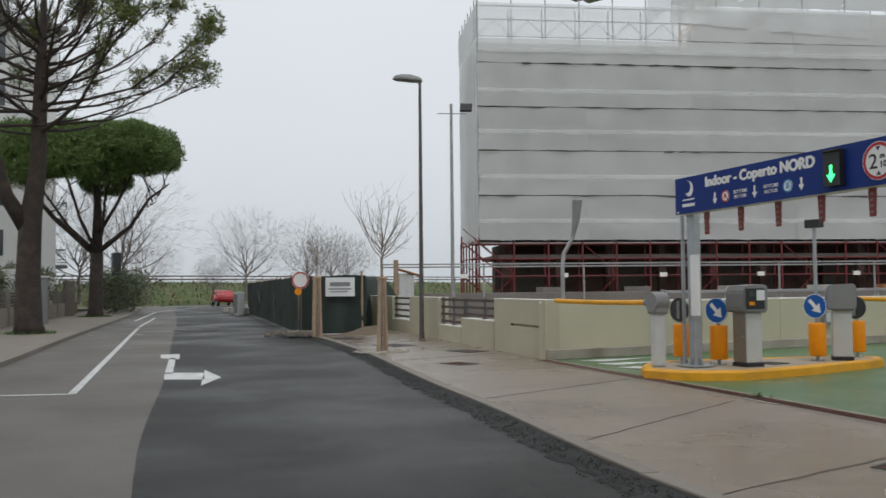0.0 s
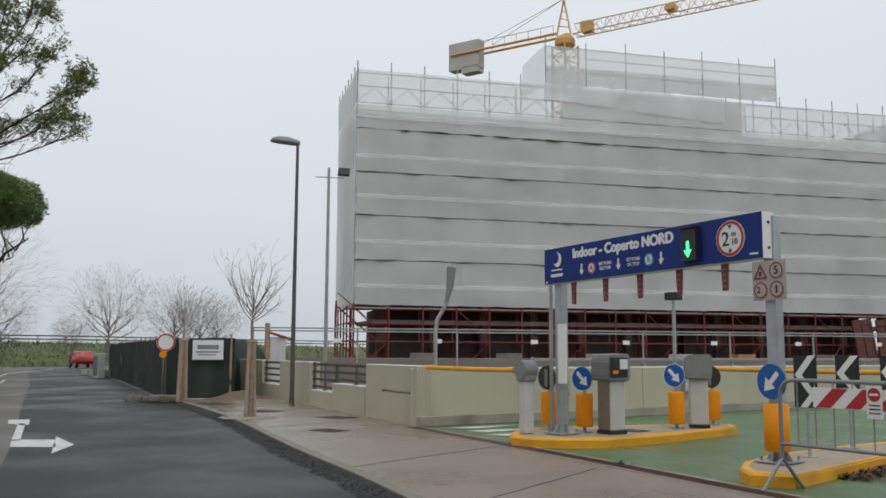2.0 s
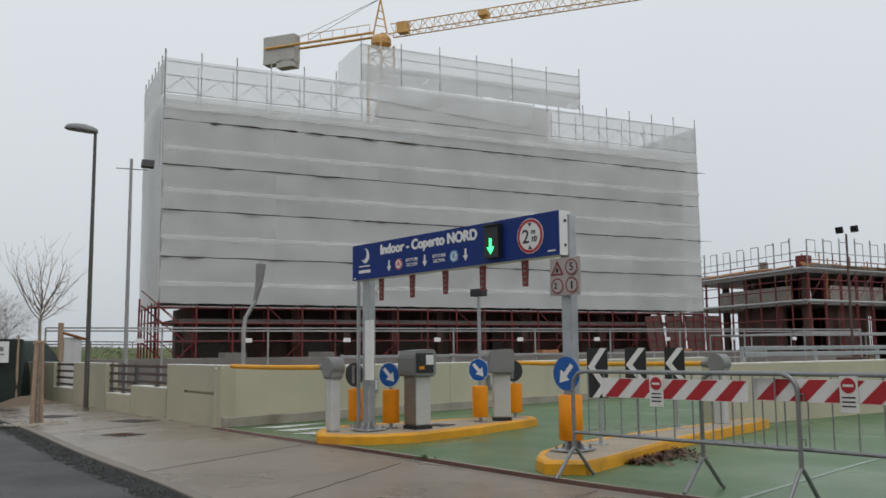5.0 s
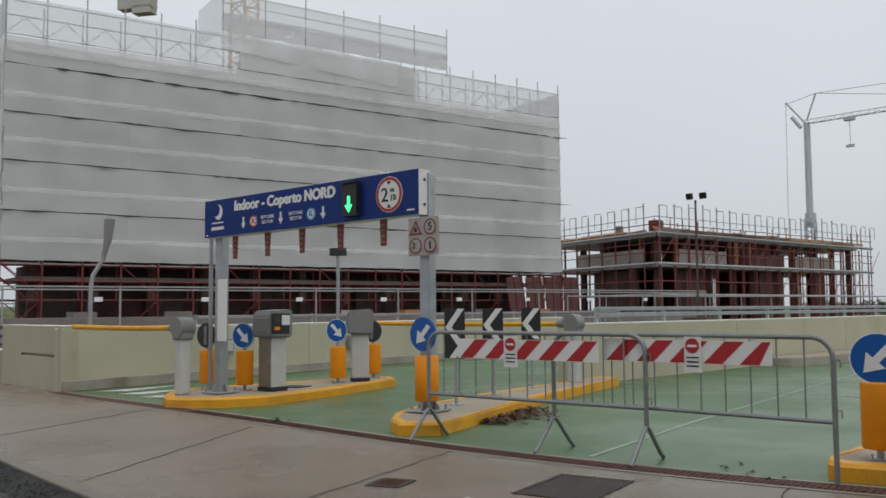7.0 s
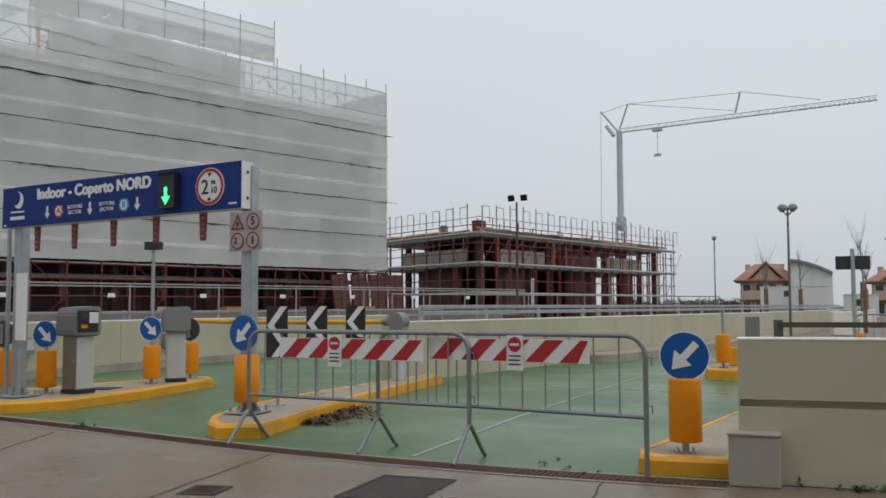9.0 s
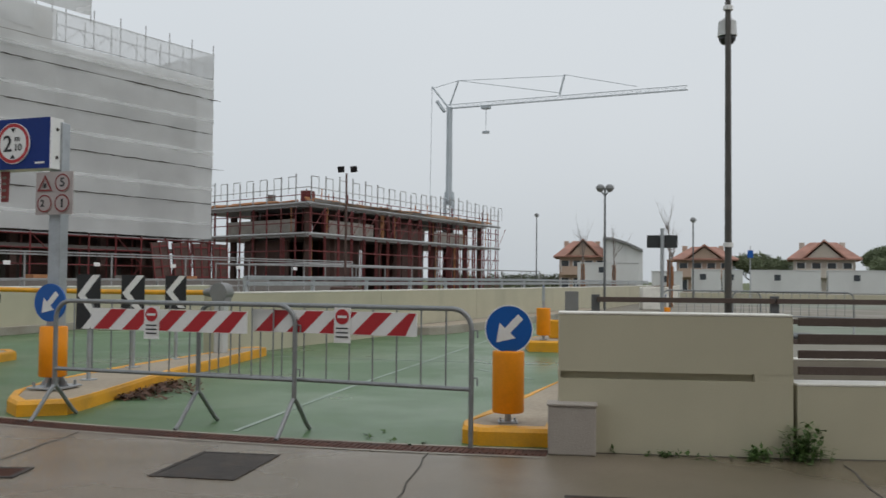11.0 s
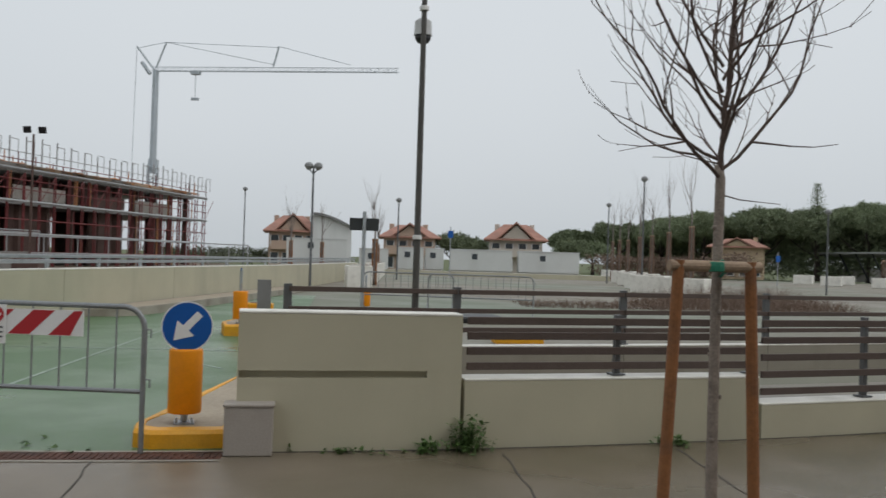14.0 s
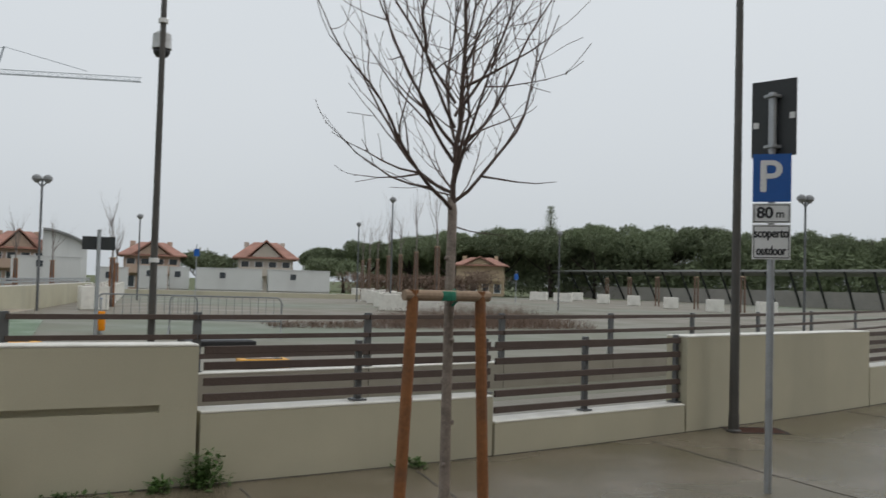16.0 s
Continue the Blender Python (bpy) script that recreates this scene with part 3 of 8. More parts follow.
paint("bay_line", "white parking bay line along the old asphalt", [stroke((1.27, 13.1), (5.7, 35.2), 0.11), stroke((-0.5, 13.75), (1.27, 13.1), 0.10), stroke((5.9, 36.2), (8.6, 48), 0.13), stroke((3.4, 30.5), (5.0, 30.0), 0.10)], -0.054)
paint("bay_line_far", "white edge line where the road bends", [stroke((7.0, 44), (11.2, 62), 0.15), stroke((11.2, 62), (17, 76), 0.15)], -0.053)
paint("zigzag_marking", "white hatched teeth on the green floor", [[(9.75, 13.2), (11.3, 13.0), (10.0, 12.8)], [(9.62, 12.5), (11.1, 12.2), (9.75, 12.1)], [(9.45, 11.75), (10.9, 11.4), (9.6, 11.35)]], 0.006)
paint("lane_line", "faint white line on the green floor", [stroke((7.85, 3.44), (10.9, 3.45), 0.05), stroke((10.9, 3.45), (24, 3.0), 0.05), stroke((14.8, 1.4), (14.8, 6), 0.06), stroke((12.6, 1.4), (13.7, 2.3), 0.05)], 0.005, "faint")


# ---- plates in the pavement ----
def cover(name, label, c, w, d, rz, mat, at_z=0.0):
    t = thing(name, label, "manhole cover", (c[0], c[1], at_z), rz)
    bm = bmesh.new()
    box(bm, (0, 0, 0.002), (w, d, 0.008), 0.002)
    part("lid", bm, mat, t)
    for k in range(0 if mat == "iron" else 7):
        bm = bmesh.new()
        box(bm, (-w / 2 + w * (k + 1) / 8, 0, 0.007), (w * 0.04, d * 0.86, 0.004))
        part("rib", bm, mat, t)
    bm = bmesh.new()
    for sx in (-1, 1):
        box(bm, (sx * (w / 2 + 0.02), 0, 0.002), (0.035, d + 0.075, 0.011))
        box(bm, (0, sx * (d / 2 + 0.02), 0.002), (w, 0.035, 0.011))
    part("frame", bm, "iron", t)


cover("manhole_cover", "dark cast iron inspection cover in the pavement", (6.53, 2.96), 0.78, 0.53, 2, "iron")
cover("drain_cover", "small rusty iron drain cover in the pavement", (5.95, 4.22), 0.24, 0.21, 12, "rust")
cover("manhole_cover", "rusty inspection cover beside the wall", (5.93, 0.24), 0.56, 0.46, 4, "rust")
cover("manhole_cover", "rusty iron cover near the lamp post", (7.65, 13.85), 0.36, 0.5, 12, "rust")
cover("manhole_cover", "dark iron cover by the wall", (9.3, 16.5), 0.5, 0.7, 12, "iron")
cover("manhole_cover", "dark iron cover near the netting fence", (8.9, 19.2), 0.6, 0.8, 12, "iron")
cover("manhole_cover", "dark iron cover near the young tree", (9.0, 22.5), 0.6, 0.9, 12, "iron")
cover("manhole_cover", "iron road cover in the dark asphalt", (7.0, 31.5), 1.0, 1.3, 12, "iron", -0.06)
cover("manhole_cover", "rusty iron plate at the lamp's foot", (8.95, -7.45), 0.35, 0.6, -20, "rust")
cover("drain_cover", "small dark iron cover in the island's top", (10.86, 9.8), 0.3, 0.3, 10, "iron", 0.136)


# ---- walls ----
def wall_block(name, label, y0, y1, h, slot=None, d=0.28, cap=0.02, front=WALL, z0=-0.06, mat="cream"):
    """One cast wall unit whose front follows the plan's line from y0 to y1."""
    a, b = Vector((front(y0), y0)), Vector((front(y1), y1))
    u = (b - a).normalized()
    L = (b - a).length
    rz = math.degrees(math.atan2(u.y, u.x))
    t = tagged(new(name), label, "wall", kind="structure")
    t.matrix_basis = pose(a.x, a.y, 0, 0, 0, rz)
    side = 1 if u.y > 0 else -1   # which side is away from the road
    yo = -side * d / 2
    g = 0.006
    bm = bmesh.new()
    if slot:
        s0, s1, zs, hs = slot
        box(bm, (L / 2, yo, (zs + hs + h - cap) / 2), (L - 2 * g, d, h - cap - zs - hs), 0)
        part("upper_body", bm, "cream", t)
        bm = bmesh.new()
        box(bm, (L / 2, yo - side * 0.03, zs + hs / 2), (L - 2 * g, d - 0.06, hs), 0)
        part("slot_back", bm, "cream", t)
        bm = bmesh.new()
        box(bm, (L / 2, yo, (z0 + zs) / 2), (L - 2 * g, d, zs - z0), 0)
        if s0 > g:
            box(bm, (s0 / 2, yo, zs + hs / 2), (s0 - g, d - 0.004, hs), 0)
        if s1 < L - g:
            box(bm, ((s1 + L) / 2, yo, zs + hs / 2), (L - s1 - g, d - 0.004, hs), 0)
    else:
        box(bm, (L / 2, yo, (z0 + h - cap) / 2), (L - 2 * g, d, h - cap - z0), 0)
    part("body", bm, mat, t)
    bm = bmesh.new()
    box(bm, (L / 2, yo, h - cap / 2), (L - 2 * g, d + 0.006, cap), 0.008)
    part("coping", bm, "coping", t)
    return t


def rail_fence(name, label, y0, y1, z0, z1, count, posts, front, back=0.14, lift=0.0, pw=0.05):
    """Wooden planks on steel posts standing on a low wall."""
    a, b = Vector((front(y0) + back, y0)), Vector((front(y1) + back, y1))
    u = (b - a).normalized()
    L = (b - a).length
    t = thing(name, label, "railing", (a.x, a.y, 0), math.degrees(math.atan2(u.y, u.x)))
    side = 1 if u.y > 0 else -1
    for k in range(count):
        z = z0 + lift + 0.09 + (z1 - z0 - lift - 0.13) * k / (count - 1)
        bm = bmesh.new()
        box(bm, (L / 2, side * 0.045, z), (L - 0.02, 0.03, 0.062), 0.004)
        part("rail_plank", bm, "woodrail", t)
    for p in posts:
        bm = bmesh.new()
        box(bm, (L * p, 0, (z0 + z1) / 2 + 0.01), (pw, 0.055, z1 - z0 + 0.02), 0.004)
        box(bm, (L * p, 0, z0 + 0.012), (0.12, 0.12, 0.016), 0.002)
        part("post", bm, "darksteel", t)
    return t


wall_block("wall_entrance", "tall cream concrete wall block with a slot", 0.68, -1.07, 1.075, (0.02, 1.47, 0.565, 0.055))
wall_block("wall_low", "cream concrete low wall under the railing", -1.09, -3.82, 0.56)
wall_block("wall_lower", "lower cream concrete wall under the railing", -3.84, -6.55, 0.315)
wall_block("wall_block", "tall plain cream concrete wall block", -6.57, -10.8, 1.075)
wall_block("wall_low", "cream concrete low wall", -10.82, -14.0, 0.56)
wall_block("wall_lower", "lower cream concrete wall", -14.02, -18.5, 0.315)
wall_block("wall_block", "tall cream concrete wall block", -18.52, -24.0, 1.075)
rail_fence("wood_railing", "brown plank railing on steel posts over the wall", -1.10, -3.82, 0.56, 1.06, 4, (0.50, 0.985), WALL)
rail_fence("wood_railing", "brown plank railing of five boards over the lower wall", -3.86, -6.53, 0.315, 1.06, 5, (0.46, 0.99), WALL)
rail_fence("wood_railing", "brown plank railing over the low wall", -10.84, -14.0, 0.56, 1.06, 4, (0.5, 0.98), WALL)
rail_fence("wood_railing", "brown plank railing over the lower wall", -14.0, -18.5, 0.315, 1.06, 5, (0.5, 0.98), WALL)

BACK = curve([(-40, 33), (-30, 25.5), (-20, 19.5), (-9, 14.15), (-4.3, 12.8), (-1.5, 12.15), (1.0, 11.75), (3, 11.6)])
yb = [0.55, -1.6, -4.0, -6.4, -8.9, -11.4, -14.2, -17.4, -21, -25, -30]
for a, b in zip(yb, yb[1:]):
    wall_block("wall_ramp", "low grey kerb wall on the ramp's far side", a, b, 0.40, None, 0.2, 0.02, BACK, -0.06, "rampwall")
    rail_fence("wood_railing", "brown plank railing beside the ramp", a, b, 0.40, 1.13, 3, (0.0,), BACK, 0.1, 0.11, 0.10)

# the wall to the far side of the entrance
wall_block("wall_corner", "cream concrete corner wall block with a slot", 16.5, 13.72, 1.10, (1.0, 2.72, 0.56, 0.05))
wall_block("wall_low", "cream concrete low wall, stepped", 18.9, 16.53, 0.62)
wall_block("wall_lower", "cream concrete lower wall under a railing", 20.85, 18.93, 0.40)
wall_block("wall_block", "cream concrete wall pier", 24.0, 20.88, 1.10)
wall_block("wall_lower", "cream concrete lower wall under a railing", 26.2, 24.03, 0.40)
wall_block("wall_block", "cream concrete wall end pier", 30.0, 26.23, 1.10)
rail_fence("wood_railing", "grey plank railing over the low wall", 20.85, 18.93, 0.40, 1.08, 4, (0.02, 0.5, 0.98), WALL)
rail_fence("wood_railing", "grey plank railing between wall piers", 26.2, 24.03, 0.40, 1.08, 4, (0.02, 0.98), WALL)
rail_fence("wood_railing", "grey plank railing over the stepped wall", 18.9, 16.53, 0.62, 1.08, 3, (0.02, 0.6), WALL)


def straight_wall(name, label, a, b, h, d=0.25, z0=-0.06, plinth=0.0):
    a, b = Vector(a), Vector(b)
    u = b - a
    L = u.length
    t = tagged(new(name), label, "wall", kind="structure")
    t.matrix_basis = pose(a.x, a.y, 0, 0, 0, math.degrees(math.atan2(u.y, u.x)))
    bm = bmesh.new()
    k = max(1, round(L / 6.0))
    for i in range(k):
        box(bm, (L * (i + 0.5) / k, d / 2, (z0 + h - 0.03) / 2), (L / k - 0.012, d, h - 0.03 - z0), 0)
    part("body", bm, "cream", t)
    bm = bmesh.new()
    box(bm, (L / 2, d / 2, h - 0.015), (L, d + 0.006, 0.03), 0.008)
    part("coping", bm, "coping", t)
    if plinth:
        bm = bmesh.new()
        box(bm, (L / 2, -0.06, plinth / 2), (L, 0.12, plinth), 0.01)
        part("plinth", bm, "lip", t)
    return t


straight_wall("wall_side", "long cream concrete wall beside the green lanes", (9.42, 13.72), (27, 13.15), 1.06, plinth=0.18)
straight_wall("wall_divider", "cream concrete wall rising beside the exit lane", (14.5, 6.86), (38, 2.05), 1.06)
straight_wall("wall_divider_far", "cream concrete wall towards the far lot", (38, 2.05), (62, -1.3), 1.06)

# guard rail of steel behind the dividing wall
def guard_rail(name, label, a, b, zs, n, post_top, z0=0.0, r=0.03, mat="steel", flat=0.0):
    a, b = Vector(a), Vector(b)
    u = b - a
    t = thing(name, label, "guard rail", (a.x, a.y, z0), math.degrees(math.atan2(u.y, u.x)))
    L = u.length
    for z in zs:
        bm = bmesh.new()
        if flat:
            box(bm, (L / 2, 0, z), (L, 0.05, flat), 0.01)
        else:
            tube(bm, (0, 0, z), (L, 0, z), r)
        part("rail", bm, mat, t)
    for k in range(n + 1):
        bm = bmesh.new()
        box(bm, (L * k / n, 0.04, post_top / 2), (0.08, 0.06, post_top), 0.006)
        part("post", bm, mat, t)
    return t


guard_rail("guard_rail", "galvanised steel guard rail behind the dividing wall", (15.65, 6.82), (38, 2.25), (1.20, 1.31), 10, 1.34, flat=0.075)
guard_rail("guard_rail", "galvanised guard rail running on towards the lot", (38, 2.25), (62, -1.1), (1.20, 1.31), 8, 1.34, flat=0.075)

# ---- entrance: islands ----
def island(name, label, outline, h=0.14, edge="yellow"):
    t = thing(name, label, "traffic island", (outline[0][0], outline[0][1], 0))
    ox, oy = outline[0]
    pts = [Vector((x - ox, y - oy)) for x, y in outline]
    c = sum(pts, Vector((0, 0))) / len(pts)
    bm = bmesh.new()
    n = len(pts)
    rings = []
    for inset, z in ((0.0, 0.0), (0.0, h - 0.03), (0.03, h), (0.16, h), (0.17, h - 0.012)):
        ring = []
        for p in pts:
            d = c - p
            d = d / d.length
            ring.append(bm.verts.new((p.x + d.x * inset, p.y + d.y * inset, z)))
        rings.append(ring)
    for u, v in zip(rings, rings[1:]):
        for k in range(n):
            bm.faces.new((u[k], u[(k + 1) % n], v[(k + 1) % n], v[k]))
    part("kerb_edge", bm, edge, t)
    bm = bmesh.new()
    face = [bm.verts.new(((p + (c - p).normalized() * 0.165).x, (p + (c - p).normalized() * 0.165).y, h - 0.008)) for p in pts]
    bm.faces.new(face)
    part("top", bm, "tantop", t, "tan concrete top")
    return t


island("traffic_island", "yellow edged concrete island under the gantry", [(8.66, 10.15), (8.75, 9.75), (9.05, 9.38), (9.6, 9.12), (11.0, 9.16), (13.0, 9.45), (13.28, 9.75), (13.2, 10.1), (11.0, 10.8), (9.9, 11.05), (9.3, 10.85), (8.9, 10.5)])
island("kerbed_island", "grey kerbed concrete strip at the dividing wall's foot", [(21.1, 5.47), (21.35, 4.75), (21.75, 4.45), (22.6, 4.2), (24.3, 3.85), (30.0, 2.65), (37.9, 1.15), (37.9, 2.0), (30.0, 3.62), (24.3, 4.8)], edge="lip", h=0.2)
island("traffic_island", "long yellow edged island between the lanes", [(8.04, 5.70), (8.27, 5.33), (8.8, 5.40), (11.5, 5.85), (14.9, 6.12), (15.05, 6.3), (14.9, 6.5), (11.5, 6.68), (9.6, 6.55), (8.75, 6.28), (8.3, 6.0)])
island("traffic_island", "yellow edged island beside the cream wall", [(7.74, 1.32), (7.80, 0.76), (8.1, 0.74), (11.5, 0.74), (11.5, 0.92), (8.6, 1.42), (8.05, 1.50), (7.82, 1.46)])
island("traffic_island", "far yellow island at the lot's entrance", [(17.2, 1.95), (17.2, 1.4), (22, 0.9), (22.2, 1.2), (18, 2.1)], 0.2)


# ---- guide bollards with round signs ----
def disc(bm, c, n, r, t, seg=32):
    c, n = Vector(c), Vector(n).normalized()
    tube(bm, c - n * t / 2, c + n * t / 2, r, r, seg)


def arrow_outline(bm, c, u, v, ang, size, lift):
    """A flat white arrow lying just above a sign's face."""
    c, u, v = Vector(c), Vector(u).normalized(), Vector(v)
    n = u.cross(v)
    ca, sa = math.cos(ang), math.sin(ang)
    pts = [(-0.52, -0.11), (0.06, -0.11), (0.06, -0.34), (0.56, 0), (0.06, 0.34), (0.06, 0.11), (-0.52, 0.11)]
    w = []
    for px, py in pts:
        x, y = (px * ca - py * sa) * size, (px * sa + py * ca) * size
        w.append(bm.verts.new(c + u * x + v * y + n * lift))
    w2 = [bm.verts.new(p.co + n * 0.002) for p in w]
    bm.faces.new(w2)
    for k in range(len(w)):
        bm.faces.new((w[k], w[(k + 1) % len(w)], w2[(k + 1) % len(w)], w2[k]))


def bollard(label, at, yaw, ang, z_sign=0.82, r=0.19, back=False, sleeve=True, pole=True):
    """A steel post with an amber sleeve and a round sign; yaw is the way its face looks."""
    t = thing("guide_bollard", label, "bollard", at, yaw, group="guide bollards of the entrance")
    # local: the face looks along +x
    n, u, v = Vector((1, 0, 0)), Vector((0, 1, 0)), Vector((0, 0, 1))
    bm = bmesh.new()
    tube(bm, (0, 0, 0), (0, 0, z_sign), 0.028, n=12)
    part("post", bm, "steel", t)
    bm = bmesh.new()
    box(bm, (0, 0, 0.008), (0.16, 0.16, 0.014), 0.003)
    for sx in (-0.06, 0.06):
        for sy in (-0.06, 0.06):
            tube(bm, (sx, sy, 0.01), (sx, sy, 0.035), 0.009, n=6)
    part("base_plate", bm, "steel", t)
    if sleeve:
        bm = bmesh.new()
        lathe(bm, [(0.10, 0.085), (0.128, 0.09), (0.132, 0.10), (0.132, 0.585), (0.128, 0.595), (0.05, 0.60)], 24)
        part("sleeve", bm, "orange", t, "amber plastic sleeve", True)
    c = Vector((0.045, 0, z_sign))
    bm = bmesh.new()
    disc(bm, c, n, r, 0.02)
    s = part("sign", bm, "signback" if back else "blue", t, "dark back of a round sign" if back else "round blue sign")
    if back:
        bm = bmesh.new()
        box(bm, (0.07, 0, z_sign), (0.02, 0.05, 0.28), 0.004)
        part("bracket", bm, "grey", s)
    else:
        bm = bmesh.new()
        arrow_outline(bm, c + n * 0.010, u, v, ang, r * 1.35, 0.001)
        part("arrow", bm, "whiteplate", s, "white arrow")
        bm = bmesh.new()
        for k in range(32):
            a0, a1 = k * math.pi / 16, (k + 1) * math.pi / 16
            q = [c + n * 0.0112 + (u * math.cos(a) + v * math.sin(a)) * rr for a, rr in ((a0, r * 0.955), (a0, r), (a1, r), (a1, r * 0.955))]
            bm.faces.new([bm.verts.new(p) for p in q])
        part("rim", bm, "whiteplate", s)
    return t


DR, DL = radians(-47), radians(-133)
bollard("amber bollard with blue downward arrow beside the ticket machine", (10.05, 10.07, 0.13), 192, DR)
bollard("amber bollard with dark sign back behind the gantry post", (9.99, 10.80, 0.13), 185, 0, back=True)
bollard("amber bollard with blue downward arrow before the second machine", (11.8, 9.73, 0.13), 192, DR, 0.86)
bollard("amber bollard with dark sign back at the island's tip", (12.98, 9.92, 0.13), 188, 0, back=True)
bollard("amber bollard with blue downward arrow beside the cream wall", (8.12, 1.13, 0.13), 190, DL, 0.78, 0.2)
bollard("amber bollard on the far island", (17.6, 1.72, 0.2), 185, 0, 1.0, 0.02)


# ---- gantry with the sign ----
gant = thing("entrance_gantry", "navy height-limit gantry sign on galvanised posts", "gantry sign", (9.49, 10.0, 0.13))
G0 = Vector((9.49, 10.0, 0.13))


def L(x, y, z):
    return Vector((x, y, z)) - G0


for nm, (px, py), top in (("post", (9.50, 9.98), 2.42), ("post", (9.06, 6.02), 2.92)):
    bm = bmesh.new()
    box(bm, tuple(L(px, py, (0.14 + top) / 2)), (0.14, 0.14, top - 0.14), 0.012)
    p = part(nm, bm, "steel", gant)
    bm = bmesh.new()
    box(bm, tuple(L(px, py, 0.155)), (0.42, 0.36, 0.022), 0.004)
    for a in range(6):
        bx, by = px + (-0.16, 0, 0.16)[a % 3], py + (-0.13 if a < 3 else 0.13)
        tube(bm, L(bx, by, 0.15), L(bx, by, 0.215), 0.016, n=6)
    for a in range(4):
        d = Vector((math.cos(a * math.pi / 2), math.sin(a * math.pi / 2), 0))
        c = L(px, py, 0.165) + d * 0.07
        s = d.cross(Vector((0, 0, 1))) * 0.006
        q = [c - s, c + d * 0.1 - s, c + Vector((0, 0, 0.13)) - s, c + s, c + d * 0.1 + s, c + Vector((0, 0, 0.13)) + s]
        w = [bm.verts.new(k) for k in q]
        for f in ((0, 1, 2), (5, 4, 3), (0, 3, 4, 1), (1, 4, 5, 2), (2, 5, 3, 0)):
            bm.faces.new([w[k] for k in f])
    part("base_plate", bm, "steel", p)
SA, SB = Vector((9.42, 10.30, -0.045)), Vector((8.94, 5.98, 0))   # the far end hangs a little lower
su = (SB - SA).normalized()
sv = Vector((0, 0, 1))
sn = su.cross(sv)
SL_ = (SB - SA).length
SS = 0.19      # where the box begins
Z0, Z1 = 2.42, 2.952


def on_sign(s, z, lift=0.0):
    return SA + su * s + Vector((0, 0, z)) + sn * (0.10 + lift) - G0


bm = bmesh.new()
plate(bm, SA + su * (SS + SL_) / 2 + Vector((0, 0, (Z0 + Z1) / 2)) - G0, su, sv, SL_ - SS, Z1 - Z0, 0.19)
panel = part("sign_panel", bm, "whiteplate", gant, "white box of the sign")
bm = bmesh.new()
plate(bm, on_sign((SS + SL_) / 2, (Z0 + Z1) / 2, -0.001), su, sv, SL_ - SS - 0.004, Z1 - Z0 - 0.004, 0.012)
part("sign_face", bm, "navy", panel, "navy blue sign face")
for z in (Z0 + 0.12, Z1 - 0.12):
    bm = bmesh.new()
    disc(bm, SB + Vector((0, 0, z)) + su * 0.003 - G0, su, 0.018, 0.012, 10)
    part("end_bolt", bm, "iron", panel)
text("lettering", "Indoor - Coperto NORD", 0.195, "whiteplate", panel, facing(on_sign(0.885, Z1 - 0.132, 0.007), su), align="LEFT", fat=0.012, width=2.04)
# crescent
bm = bmesh.new()
mc = (0.50, Z1 - 0.18)
pts = []
for k in range(17):
    a = radians(118 - k * 236 / 16 - 20)
    pts.append((mc[0] + 0.02 + 0.095 * math.cos(a), mc[1] + 0.11 * math.sin(a)))
inner = []
for k in range(17):
    a = radians(98 - 236 + k * 236 / 16)
    t_ = k / 16
    inner.append((mc[0] - 0.035 + 0.085 * math.cos(a) + 0.0, mc[1] + 0.035 + 0.095 * math.sin(a)))
q = pts + inner[1:-1]
w = [bm.verts.new(on_sign(s, z, 0.007)) for s, z in q]
bm.faces.new(w)
part("crescent", bm, "whiteplate", panel)
bm = bmesh.new()
for s, z, w_, h_ in ((0.50, Z0 + 0.20, 0.27, 0.02), (0.50, Z0 + 0.12, 0.29, 0.045), (SL_ - 0.12, Z0 + 0.06, 0.12, 0.02), (0.25, Z0 + 0.03, 0.05, 0.02)):
    bm = bmesh.new()
    plate(bm, on_sign(s, z, 0.007), su, sv, w_, h_, 0.003)
    part("small_print", bm, "whiteplate", panel, "bar of small white print")
for s in (1.60, 2.18):
    text("small_print", "SETTORE", 0.062, "whiteplate", panel, facing(on_sign(s + 0.015, Z0 + 0.195, 0.007), su), fat=0.001, width=0.27)
    text("small_print", "SECTOR", 0.062, "whiteplate", panel, facing(on_sign(s + 0.015, Z0 + 0.128, 0.007), su), fat=0.001, width=0.24)
for s in (1.08, 1.88, 2.71):
    bm = bmesh.new()
    arrow_outline(bm, on_sign(s + 0.015, Z0 + 0.16, 0.006), su, sv, radians(-90), 0.15, 0.001)
    part("lane_arrow", bm, "whiteplate", panel)
for s, ch, mt in ((1.30, "A", "red"), (2.48, "B", "cyan")):
    bm = bmesh.new()
    disc(bm, on_sign(s + 0.015, Z0 + 0.16, 0.006), sn, 0.082, 0.006, 24)
    d_ = part("letter_disc", bm, "whiteplate", panel)
    bm = bmesh.new()
    for k in range(24):
        a0, a1 = k * math.pi / 12, (k + 1) * math.pi / 12
        c = on_sign(s + 0.015, Z0 + 0.16, 0.0105)
        bm.faces.new([bm.verts.new(c + (su * math.cos(a) + sv * math.sin(a)) * rr) for a, rr in ((a0, 0.062), (a0, 0.082), (a1, 0.082), (a1, 0.062))])
    part("ring", bm, mt, panel)
    text("letter", ch, 0.11, mt, panel, facing(on_sign(s + 0.015, Z0 + 0.16, 0.010), su), fat=0.004)
# signal lamp
bm = bmesh.new()
plate(bm, on_sign(3.285, (Z0 + Z1) / 2 + 0.005, 0.05), su, sv, 0.25, 0.42, 0.08)
